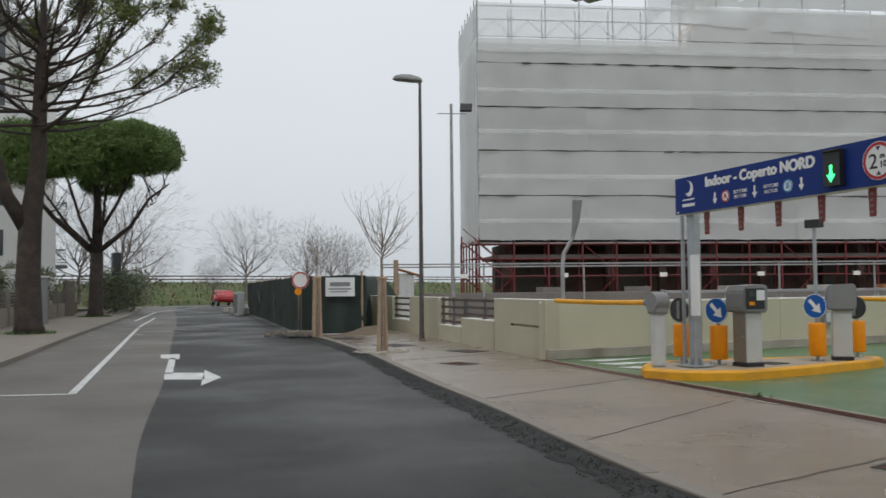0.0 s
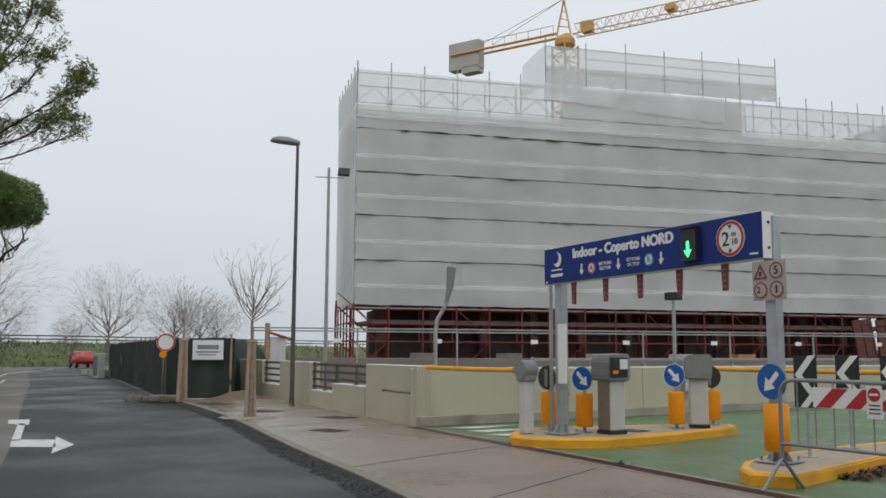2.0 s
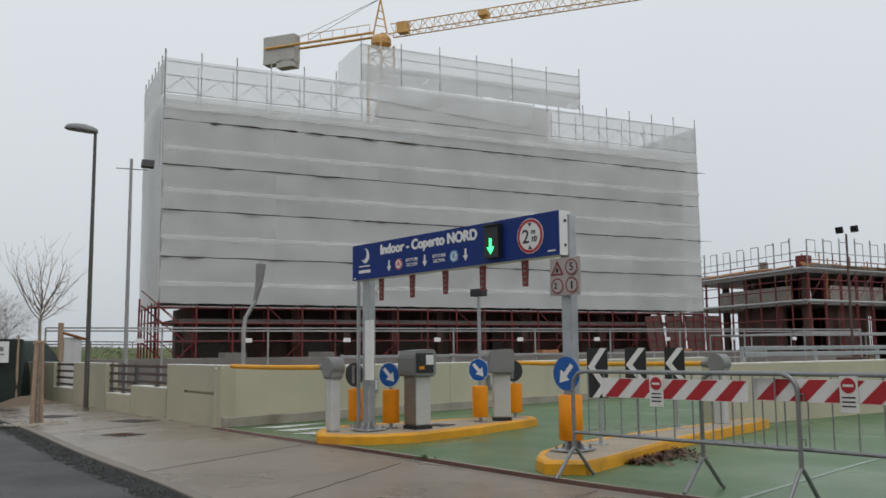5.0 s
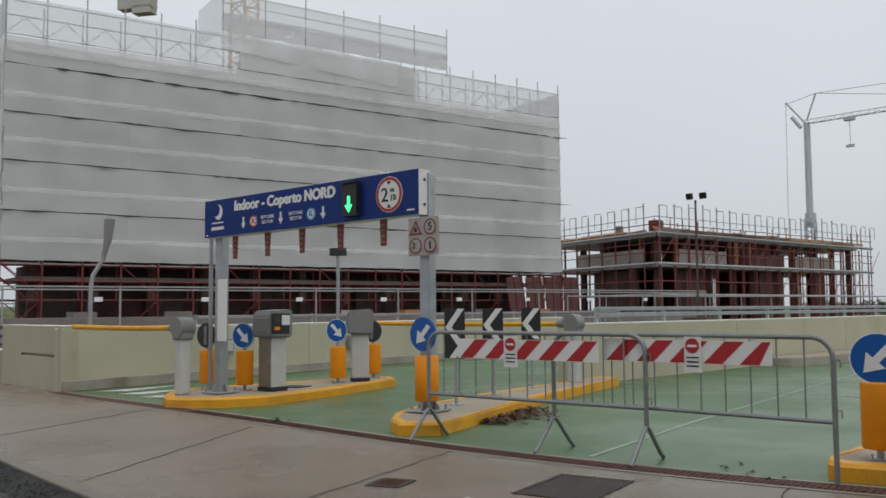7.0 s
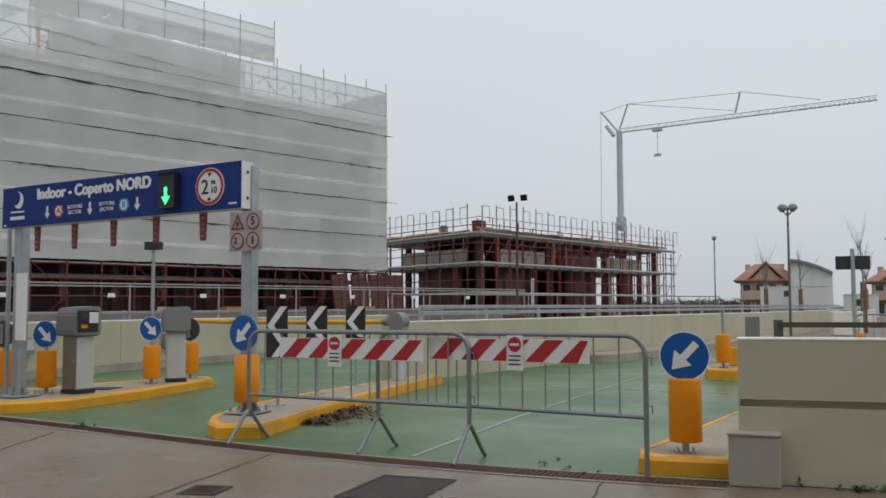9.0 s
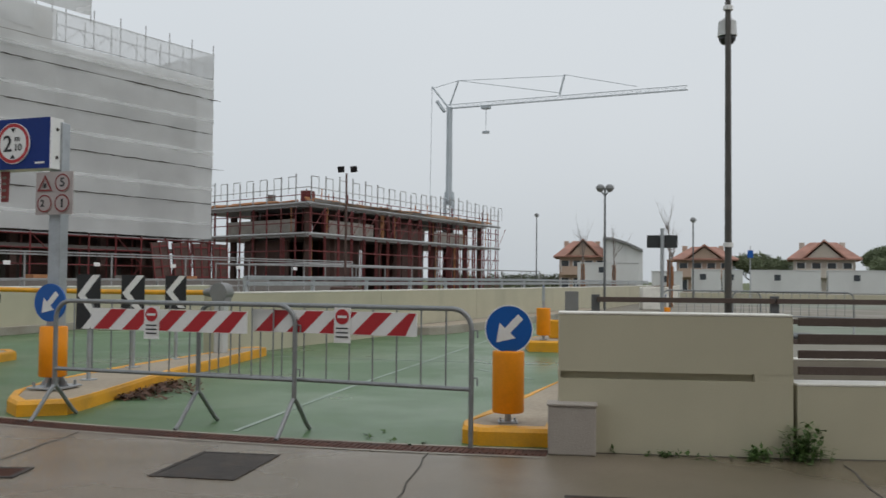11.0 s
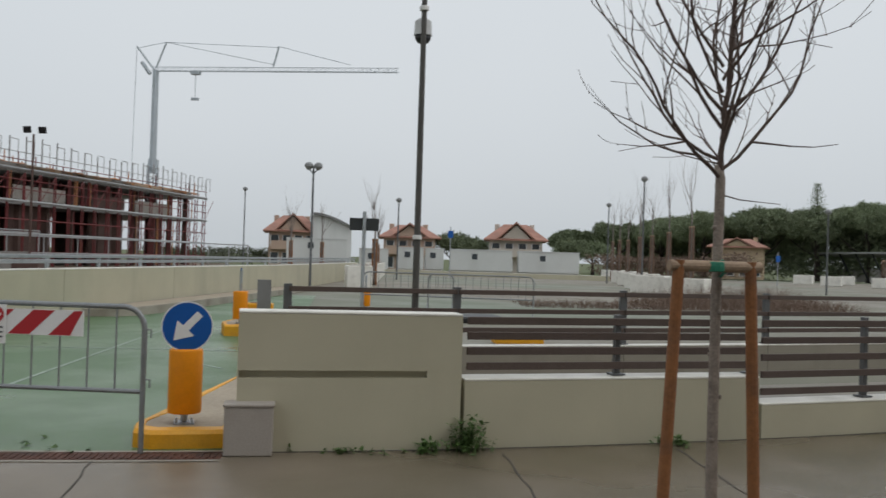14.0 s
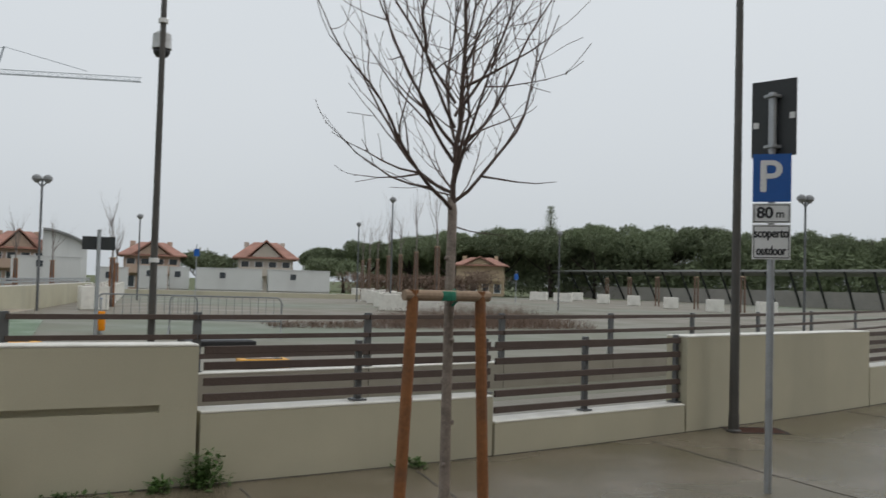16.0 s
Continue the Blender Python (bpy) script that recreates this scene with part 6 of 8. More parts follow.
bmesh.ops.bevel(bm, geom=list(bm.edges), offset=0.09, segments=3, affect="EDGES")
part("body", bm, "carred", car, smooth=True)
for s in (-1, 1):
    bm = bmesh.new()
    w = [bm.verts.new((x, s * 0.806, z)) for x, z in ((-0.85, 1.05), (-0.42, 1.33), (0.7, 1.36), (1.1, 1.05))]
    bm.faces.new(w)
    part("side_window", bm, "window", car)
bm = bmesh.new()
bm.faces.new([bm.verts.new(p) for p in ((0.86, -0.62, 1.4), (0.86, 0.62, 1.4), (1.36, 0.66, 1.06), (1.36, -0.66, 1.06))])
part("windscreen", bm, "window", car)
for sx in (-1.2, 1.2):
    for sy in (-0.74, 0.74):
        bm = bmesh.new()
        tube(bm, (sx, sy - 0.1, 0.30), (sx, sy + 0.1, 0.30), 0.30, n=20)
        wh = part("wheel", bm, "rubber", car, "dark tyre")
        bm = bmesh.new()
        tube(bm, (sx, sy - 0.108, 0.30), (sx, sy + 0.108, 0.30), 0.18, n=12)
        part("rim", bm, "steel", wh)

# ---- netting fence, banner and no-entry sign ----
fen = thing("netting_fence", "dark green netting fence round the site corner", "fence", (8.70, 25.5, 0))
F0 = Vector((8.70, 25.5, 0))
line = [(14.6, 52), (12.6, 43), (10.9, 35), (8.70, 25.5), (10.55, 24.85), (12.55, 29.7)]
rng = random.Random(12)
for (ax, ay), (bx, by) in zip(line, line[1:]):
    a, b = Vector((ax, ay, 0)) - F0, Vector((bx, by, 0)) - F0
    n_ = max(2, int((b - a).length / 0.5))
    nrm = (b - a).normalized().cross(Vector((0, 0, 1)))
    bm = bmesh.new()
    cols = []
    for i in range(n_ + 1):
        p = a.lerp(b, i / n_)
        cols.append([bm.verts.new(p + nrm * (rng.uniform(-0.07, 0.07) if 0 < j else 0) + Vector((0, 0, 0.02 + 1.72 * j / 4 + (rng.uniform(-0.06, 0.02) if j == 4 else 0)))) for j in range(5)])
    for u_, v_ in zip(cols, cols[1:]):
        for k in range(4):
            bm.faces.new((u_[k], v_[k], v_[k + 1], u_[k + 1]))
    part("netting", bm, "greennet", fen, smooth=True)
    for i in range(0, n_ + 1, 4):
        bm = bmesh.new()
        p = a.lerp(b, i / n_) - nrm * 0.1
        tube(bm, p, p + Vector((0, 0, 1.85)), 0.035, n=6)
        part("post", bm, "stakegrey", fen)
heap = bmesh.new()
hr = [[heap.verts.new((10.55 + 1.15 * q / 5 * math.cos(a * 0.3927), 24.55 + 0.5 * q / 5 * math.sin(a * 0.3927), 0.28 * (1 - q / 5) ** 1.3 * (1 + rng.uniform(-0.25, 0.25)) - 0.01)) for a in range(16)] for q in range(1, 6)]
for u_, v_ in zip(hr, hr[1:]):
    for a in range(16):
        heap.faces.new((u_[a], v_[a], v_[(a + 1) % 16], u_[(a + 1) % 16]))
heap.faces.new(hr[0])
tagged(obj("soil_heap", heap, "soil", True), "low heap of brown soil at the netting's foot", "soil", kind="stuff")
# sagging sheet, broken post and board beyond the fence's end
tarp = thing("green_tarp", "dark green sheet sagging over site material", "tarpaulin", (13.0, 30.4, 0))
bm = bmesh.new()
rows_ = []
for i in range(9):
    f = i / 8
    top = 1.78 - 0.75 * max(0.0, f - 0.55) / 0.45
    rows_.append([bm.verts.new((-0.1 + 1.35 * f + 0.12 * q, 0.25 * q + rng.uniform(-0.04, 0.04), top * (1 - (q / 4) ** 2) if q else top)) for q in range(-4, 5)])
for u_, v_ in zip(rows_, rows_[1:]):
    for q in range(8):
        bm.faces.new((u_[q], v_[q], v_[q + 1], u_[q + 1]))
part("sheet", bm, "greennet", tarp, smooth=True)
bp_ = thing("broken_post", "broken timber post with a leaning plank", "post", (14.05, 30.2, 0))
bm = bmesh.new()
box(bm, (0, 0, 1.2), (0.16, 0.12, 2.4), 0.015)
part("post", bm, "stakegrey", bp_)
bm = bmesh.new()
tube(bm, (0.05, -0.09, 2.05), (0.95, -0.05, 1.82), 0.05, n=6)
part("plank", bm, "stake", bp_, "dark leaning plank")
bm = bmesh.new()
box(bm, (0.42, 0, 0.95), (0.62, 0.06, 1.9), 0.01)
part("board", bm, "alu", bp_, "pale board")
ban = thing("banner", "white printed banner on the netting fence", "banner", (9.40, 25.16, 1.12))
bu = Vector((1.87, -0.65, 0)).normalized()
bm = bmesh.new()
plate(bm, bu * 0.43 + Vector((-0.03, -0.08, 0.28)), bu, sv, 0.86, 0.56, 0.008)
part("sheet", bm, "paper", ban)
bm = bmesh.new()
for x, z, w_, h_ in ((0.43, 0.36, 0.6, 0.12), (0.43, 0.22, 0.66, 0.04), (0.4, 0.14, 0.5, 0.03)):
    plate(bm, bu * x + Vector((-0.034, -0.09, z)), bu, sv, w_, h_, 0.006)
part("print", bm, "glass", ban, "bars of unreadable print")
ns = thing("no_entry_sign", "round white sign with red border and amber lamp", "road sign", (8.48, 24.75, 0))
nu = Vector((0.94, -0.34, 0)).normalized()
nnn = nu.cross(sv)
bm = bmesh.new()
tube(bm, (0.02, 0.02, 0), (0.02, 0.02, 1.8), 0.03, n=8)
part("post", bm, "darkpole", ns)
limit_sign(ns, Vector((0, 0, 1.60)) + nnn * 0.05, nu, 0.25, nnn, (), 0.1)
bm = bmesh.new()
disc(bm, Vector((-0.06, 0.02, 1.27)) + nnn * 0.06, nnn, 0.1, 0.06, 16)
part("warning_lamp", bm, "orange", ns, "amber warning lamp")
rub = bmesh.new()
for k in range(30):
    s = rng.uniform(0.08, 0.25)
    box(rub, (8.45 + rng.gauss(0, 0.3), 25.2 + rng.gauss(0, 0.4), s * 0.3), (s, s * 0.8, s * 0.6), 0.02)
tagged(obj("rubble", rub, "kerb"), "stones and rubble at the fence corner", "rubble", kind="stuff")
rub = bmesh.new()
for k in range(40):
    s = rng.uniform(0.2, 0.6)
    y_ = rng.uniform(50, 56)
    box(rub, (KERB(y_) + rng.gauss(-0.2, 0.5), y_, s * 0.3), (s, s * 0.8, s * 0.6), 0.03)
tagged(obj("rubble", rub, "ballast"), "pale rubble heap beyond the fence", "rubble", kind="stuff")
for (cx, cy, w_, d_, h_, mt, lb) in ((13.4, 49.5, 0.42, 0.5, 1.3, "alu", "grey roadside cabinet at the road's edge"),):
    t = thing("roadside_cabinet", lb, "service box", (cx, cy, -0.06), 15)
    bm = bmesh.new()
    box(bm, (0, 0, h_ / 2), (w_, d_, h_), 0.03)
    part("body", bm, mt, t)
    bm = bmesh.new()
    box(bm, (-w_ / 2 - 0.005, 0, h_ / 2), (0.01, d_ * 0.8, h_ * 0.8), 0.004)
    part("door", bm, "grey", t)

# ---- weeds, dead leaves ----
def weeds(label, c, k, h, sp, seed):
    rng = random.Random(seed)
    bm = bmesh.new()
    for _ in range(k):
        a = rng.uniform(0, 6.283)
        q = abs(rng.gauss(0, sp))
        base = Vector((c[0] + q * math.cos(a) * 0.45, c[1] + q * math.sin(a), 0.0))
        hh = h * rng.uniform(0.3, 1.0) * max(0.25, 1 - q / (3 * sp))
        tip = base + Vector((rng.gauss(0, 0.3) * hh, rng.gauss(0, 0.3) * hh, hh))
        s = Vector((rng.gauss(0, 1), rng.gauss(0, 1), 0)).normalized() * 0.004
        bm.faces.new([bm.verts.new(base - s), bm.verts.new(base + s), bm.verts.new(tip)])
        for m in range(7):
            p = base.lerp(tip, rng.uniform(0.25, 1))
            d = Vector((rng.gauss(0, 1), rng.gauss(0, 1), rng.gauss(0.2, 0.5))).normalized()
            s2 = d.cross(Vector((0, 0, 1))).normalized()
            l_, w_ = rng.uniform(0.025, 0.06), rng.uniform(0.008, 0.02)
            bm.faces.new([bm.verts.new(p), bm.verts.new(p + d * l_ * 0.5 + s2 * w_), bm.verts.new(p + d * l_), bm.verts.new(p + d * l_ * 0.5 - s2 * w_)])
    tagged(obj("weed", bm, "weed"), label, "weed", kind="stuff")


weeds("green weed growing in the wall's joint", (7.74, -1.12), 70, 0.34, 0.11, 1)
weeds("low green weed at the wall's foot", (7.70, -0.78), 30, 0.14, 0.09, 2)
weeds("low green weed at the low wall's foot", (8.02, -2.9), 26, 0.13, 0.09, 4)
weeds("thin weeds along the wall's foot", (7.66, -0.1), 16, 0.05, 0.3, 5)
weeds("thin weeds along the drain", (7.66, 2.0), 7, 0.03, 0.5, 6)
weeds("small weed by the drain channel", (8.3, 7.7), 9, 0.04, 0.12, 7)
bm = bmesh.new()
rng = random.Random(21)
for k in range(520):
    x = rng.uniform(9.3, 10.9)
    y_ = 5.42 + (x - 8.8) * 0.155 - abs(rng.gauss(0, 0.22)) - 0.03
    c = Vector((x, y_, rng.uniform(0.006, 0.05)))
    d = Vector((rng.gauss(0, 1), rng.gauss(0, 1), rng.gauss(0, 0.4))).normalized() * rng.uniform(0.03, 0.06)
    s = d.cross(Vector((0, 0, 1))) * 0.5
    bm.faces.new([bm.verts.new(c - d), bm.verts.new(c + s), bm.verts.new(c + d), bm.verts.new(c - s)])
tagged(obj("leaf_litter", bm, "leaves"), "brown dead leaves against the island's kerb", "leaves", kind="stuff")

# ---- parking sign on the pavement ----
ps = thing("parking_sign", "blue parking sign with white plates on a slim pole", "road sign", (6.39, -5.31, 0))
pu = Vector((6.31 - 6.50, -5.40 + 5.19, 0)).normalized()
pn = pu.cross(sv)
bm = bmesh.new()
tube(bm, (0, 0, 0), (0, 0, 3.2), 0.03, n=12)
part("pole", bm, "steel", ps)
for z0_, z1_, mt, nm in ((2.31, 2.70, "blue", "parking_plate"), (2.138, 2.304, "whiteplate", "distance_plate"), (1.85, 2.135, "whiteplate", "text_plate")):
    bm = bmesh.new()
    plate(bm, Vector((0, 0, (z0_ + z1_) / 2)) + pn * 0.04, pu, sv, 0.29, z1_ - z0_ - 0.006, 0.012)
    pl = part(nm, bm, mt, ps)
    if mt == "whiteplate":
        bm = bmesh.new()
        hh, zc = (z1_ - z0_) / 2 - 0.016, (z0_ + z1_) / 2
        for dx, dz, w_, h_ in ((0, hh, 0.262, 0.006), (0, -hh, 0.262, 0.006), (0.131, 0, 0.006, 2 * hh), (-0.131, 0, 0.006, 2 * hh)):
            plate(bm, Vector((0, 0, zc + dz)) + pn * 0.048 + pu * dx, pu, sv, w_, h_, 0.002)
        part("border", bm, "black", pl)
text("letter", "P", 0.36, "whiteplate", ps, facing(Vector((0, 0, 2.505)) + pn * 0.048 - pu * 0.015, pu), fat=0.006)
text("number", "80", 0.125, "black", ps, facing(Vector((0, 0, 2.222)) + pn * 0.048 - pu * 0.05, pu), fat=0.005)
text("unit", "m", 0.085, "black", ps, facing(Vector((0, 0, 2.214)) + pn * 0.048 + pu * 0.065, pu), fat=0.002)
text("lettering", "scoperto", 0.105, "black", ps, facing(Vector((0, 0, 2.06)) + pn * 0.048, pu), fat=0.0035, width=0.255)
text("lettering", "outdoor", 0.105, "black", ps, facing(Vector((0, 0, 1.92)) + pn * 0.048, pu), fat=0.0035, width=0.22)
bu2 = Vector((6.28 - 6.50, -5.43 + 5.19, 0)).normalized()
bu2 = (Matrix.Rotation(radians(-24), 3, "Z") @ bu2)
bm = bmesh.new()
plate(bm, Vector((0.0, 0, 3.0)) - pn * 0.045 + pu * 0.01, bu2, sv, 0.37, 0.62, 0.012)
bb = part("sign_back", bm, "signback", ps, "dark back of a sign facing away")
bm = bmesh.new()
tube(bm, (0, 0, 2.72), (0, 0, 3.2), 0.034, n=10)
for z_ in (2.76, 3.17):
    box(bm, (0, 0, z_), (0.1, 0.1, 0.025), 0.004)
part("clamp", bm, "steel", bb)
bm = bmesh.new()
for s in (-1, 1):
    plate(bm, Vector((0.0, 0, 2.98 + 0.03 * s)) - pn * 0.045 + pu * 0.01 + bu2 * 0.15 * s + pn * 0.012, bu2, sv, 0.045, 0.05, 0.004)
part("sticker", bm, "whiteplate", bb)

# ---- the building under scaffold nets ----
BA, BB_ = Vector((25.9, 44.35, 0)), Vector((61.8, 30.33, 0))
fu = (BB_ - BA).normalized()
fn = Vector((-fu.y, fu.x, 0))     # away from the camera
FL = (BB_ - BA).length
DEPTH = 7.6
bld = thing("apartment_building", "unfinished apartment block behind white scaffold nets", "building", tuple(BA), math.degrees(math.atan2(fu.y, fu.x)))
# local: x along the facade, y away from the camera
bm = bmesh.new()
box(bm, (FL / 2, DEPTH / 2 + 0.2, 10.05), (FL - 0.5, DEPTH - 2.6, 11.8), 0)
part("upper_wall", bm, "slab", bld, "grey unplastered walls")
bm = bmesh.new()
box(bm, (FL * 0.56, DEPTH / 2 + 1.6, 17.2), (11.5, 5.0, 2.8), 0)
part("penthouse", bm, "boarding", bld)
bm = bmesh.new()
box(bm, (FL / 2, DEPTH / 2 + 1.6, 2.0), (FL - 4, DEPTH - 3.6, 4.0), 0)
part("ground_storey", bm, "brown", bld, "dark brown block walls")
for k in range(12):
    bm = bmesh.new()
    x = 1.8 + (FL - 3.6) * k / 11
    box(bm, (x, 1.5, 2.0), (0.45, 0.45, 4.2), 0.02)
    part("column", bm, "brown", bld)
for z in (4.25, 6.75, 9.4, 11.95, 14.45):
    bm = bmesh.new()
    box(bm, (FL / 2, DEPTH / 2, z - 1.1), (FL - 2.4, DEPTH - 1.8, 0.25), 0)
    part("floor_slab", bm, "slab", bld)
# solid dark panels that stand in for the shade inside open bays
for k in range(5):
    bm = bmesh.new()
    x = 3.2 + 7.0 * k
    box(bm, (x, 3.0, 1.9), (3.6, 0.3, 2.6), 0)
    part("opening", bm, "joint", bld, "dark panel painted as the shade of an open bay")

scf = thing("scaffold", "red and grey tube scaffold round the building", "scaffold", tuple(BA), math.degrees(math.atan2(fu.y, fu.x)))
nx = 19
for k in range(nx + 1):
    x = FL * k / nx
    top = 18.45
    for y_ in (0.06, 1.0):
        bm = bmesh.new()
        tube(bm, (x, y_, 3.9), (x, y_, top - (0 if y_ < 0.5 else 0.6)), 0.035, n=6)
        part("standard", bm, "scaff", scf)
        bm = bmesh.new()
        tube(bm, (x, y_, -0.1), (x, y_, 4.0), 0.055, n=6)
        part("standard", bm, "redsteel", scf, "red lower tube")
for z in (0.9, 2.0, 3.0, 3.85):
    for y_ in (0.06, 1.0):
        bm = bmesh.new()
        tube(bm, (-0.4, y_, z), (FL + 0.4, y_, z), 0.04, n=6)
        part("ledger", bm, "redsteel", scf, "red ledger tube")
for z in (2.05, 3.98):
    bm = bmesh.new()
    box(bm, (FL / 2, 0.55, z - 0.06), (FL + 0.5, 0.9, 0.07), 0)
    part("platform", bm, "scaff", scf, "grey scaffold boards")
for z in (15.95, 16.95, 17.75):
    bm = bmesh.new()
    tube(bm, (0, 0.1, z), (FL, 0.1, z), 0.03, n=6)
    part("ledger", bm, "scaff", scf)
for k in range(nx):
    x0, x1 = FL * k / nx, FL * (k + 1) / nx
    bm = bmesh.new()
    tube(bm, (x0, 0.12, 16.0), ((x0 + x1) / 2, 0.12, 16.9), 0.022, n=5)
    tube(bm, ((x0 + x1) / 2, 0.12, 16.9), (x1, 0.12, 16.0), 0.022, n=5)
    part("brace", bm, "scaff", scf)
    if k % 3 == 0:
        bm = bmesh.new()
        tube(bm, (x0, 0.02, 0.1), (x1, 0.02, 2.0), 0.03, n=5)
        tube(bm, (x0, 0.02, 3.9), (x1, 0.02, 2.1), 0.03, n=5)
        part("brace", bm, "redsteel", scf)
# boards behind the nets at half height of each lift, which show as pale bands
for z in (5.15, 7.72, 10.36, 12.75, 15.3):
    bm = bmesh.new()
    box(bm, (FL / 2, 0.16, z), (FL - 0.1, 0.03, 0.38), 0)
    part("toe_board", bm, "whiteplate", scf, "pale toe board behind the net")
# scaffold along the short side, standing tubes and ledgers
for k in range(7):
    y_ = DEPTH * k / 6
    bm = bmesh.new()
    tube(bm, (-0.02, y_, -0.1), (-0.02, y_, 4.2), 0.05, n=6)
    part("standard", bm, "redsteel", scf)
    bm = bmesh.new()
    tube(bm, (0.02, y_, 4.2), (0.02, y_, 18.4), 0.035, n=6)
    part("standard", bm, "scaff", scf)
for z in (1.0, 2.05, 3.1, 3.95):
    bm = bmesh.new()
    tube(bm, (-0.05, 0, z), (-0.05, DEPTH, z), 0.04, n=6)
    part("ledger", bm, "redsteel", scf)
# stair tower at the corner
for z0_ in (0.1, 2.05):
    bm = bmesh.new()
    tube(bm, (-0.9, 0.3, z0_ + 1.9), (1.4, 0.3, z0_), 0.05, n=6)
    tube(bm, (-0.9, 0.3, z0_ + 2.7), (1.4, 0.3, z0_ + 0.8), 0.03, n=6)
    part("stair_rail", bm, "redsteel", scf)
for x in (-1.0, -0.95):
    bm = bmesh.new()
    tube(bm, (x, 0.1 + (x + 1) * 10, -0.1), (x, 0.1 + (x + 1) * 10, 4.3), 0.045, n=6)
    part("standard", bm, "redsteel", scf)

nets = thing("scaffold_nets", "white wrinkled nets hung over the scaffold in rows", "scaffold net", tuple(BA), math.degrees(math.atan2(fu.y, fu.x)))
seams = [4.05, 6.66, 9.27, 11.82, 14.38, 15.86]


def net_sheet(x0, x1, z0_, z1_, mat, seed, sag=0.05, yoff=0.0, axis="x", wrinkle=0.05):
    rng = random.Random(seed)
    na, nz = max(6, int(abs(x1 - x0) / 0.45)), max(4, int((z1_ - z0_) / 0.4))
    bm = bmesh.new()
    grid_ = []
    for i in range(na + 1):
        col = []
        for j in range(nz + 1):
            x = x0 + (x1 - x0) * i / na
            z = z0_ + (z1_ - z0_) * j / nz
            pv = Vector((x * 0.5 + seed, z * 0.9, seed * 0.7))
            off = wrinkle * noise.noise(pv) * 2 + 0.018 * noise.noise(pv * 4)
            if j == 0:
                z += 0.05 * noise.noise(Vector((x * 0.9, seed, 0))) - sag * abs(math.sin(i * math.pi / na * 3)) * 0.6 + 0.045
            col.append(bm.verts.new((x, yoff - 0.03 + off, z) if axis == "x" else (yoff - 0.03 + off, x, z)))
        grid_.append(col)
    for u_, v_ in zip(grid_, grid_[1:]):
        for k in range(nz):
            bm.faces.new((u_[k], v_[k], v_[k + 1], u_[k + 1]))
    part("net_sheet", bm, mat, nets, smooth=True)


sd = 1
for z0_, z1_ in zip(seams, seams[1:]):
    k = 6
    for i in range(k):
        net_sheet(FL * i / k - 0.02, FL * (i + 1) / k + 0.02, z0_, z1_ - 0.03, "net", sd, yoff=-0.012 * (i % 2))
        sd += 1
for z in (5.15, 7.72, 10.36, 12.75, 15.1):
    for i in range(5):
        net_sheet(FL * i / 5, FL * (i + 1) / 5, z - 0.15, z + 0.13, "band_net", sd + 400, yoff=-0.10, sag=0.02, wrinkle=0.012)
        sd += 1
for i in range(6):
    net_sheet(FL * i / 6, FL * (i + 1) / 6, 15.86, 17.9 - 0.025 * i, ("thin_net", "thin_net", "net", "net", "thin_net", "thin_net")[i], sd, wrinkle=0.03)
    sd += 1
for i in range(10):
    # one loose white flap hung over the top row, its lower edge running down along the facade
    net_sheet(11.6 + 1.25 * i, 12.85 + 1.25 * i, 16.9 - 0.075 * i, 18.0 - 0.01 * i, "flap", 700, yoff=-0.07, sag=0.0, wrinkle=0.07)
PX0, PX1 = 11.75, 28.1
for i in range(3):
    net_sheet(PX0 + (PX1 - PX0) * i / 3, PX0 + (PX1 - PX0) * (i + 1) / 3, 18.0, 19.2, "net", 720 + i, yoff=0.05, wrinkle=0.03)
for i in range(3):
    net_sheet(PX0 + (PX1 - PX0) * i / 3, PX0 + (PX1 - PX0) * (i + 1) / 3, 18.0, 20.45, "thin_net", sd, wrinkle=0.03)
    sd += 1
net_sheet(0, DEPTH * 0.55, 18.0, 20.45, "thin_net", 201, axis="y", yoff=PX0, wrinkle=0.03)
for z0_, z1_ in zip(seams + [17.8], seams[1:] + [17.8]):
    if z1_ > z0_:
        net_sheet(0, DEPTH, z0_, z1_ + 0.08, "side_net" if z0_ < 15 else "thin_net", sd, axis="y", yoff=0.0, wrinkle=0.02)
        net_sheet(0, DEPTH, z0_, z1_ - 0.03, "side_net" if z0_ < 15 else "thin_net", sd + 50, axis="y", yoff=FL + 0.06)
        sd += 1
net_sheet(0, DEPTH, 15.85, 17.8, "thin_net", 181, axis="y", yoff=0.0)
net_sheet(0, DEPTH, 15.85, 17.8, "thin_net", 182, axis="y", yoff=FL + 0.06)
# shade under the net seams, drawn as broken dark tubes
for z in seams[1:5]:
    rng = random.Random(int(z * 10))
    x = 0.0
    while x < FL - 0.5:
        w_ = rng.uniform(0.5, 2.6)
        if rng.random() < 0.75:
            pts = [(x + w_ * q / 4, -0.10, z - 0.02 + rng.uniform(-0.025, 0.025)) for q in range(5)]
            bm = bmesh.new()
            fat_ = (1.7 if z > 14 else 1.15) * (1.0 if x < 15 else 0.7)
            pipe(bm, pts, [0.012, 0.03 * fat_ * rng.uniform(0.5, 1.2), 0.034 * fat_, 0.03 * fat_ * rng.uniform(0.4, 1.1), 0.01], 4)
            part("seam_gap", bm, "joint", nets, "dark line drawn as the shade between net rows")
        x += w_ + rng.uniform(0.05, 0.5)
for k in range(7):
    bm = bmesh.new()
    x = PX0 + (PX1 - PX0) * k / 6
    tube(bm, (x, 0.0, 17.6), (x, 0.0, 21.0 - 0.2 * (k % 2)), 0.035, n=6)
    part("standard", bm, "scaff", scf)
for z in (18.9, 19.8, 20.4):
    bm = bmesh.new()
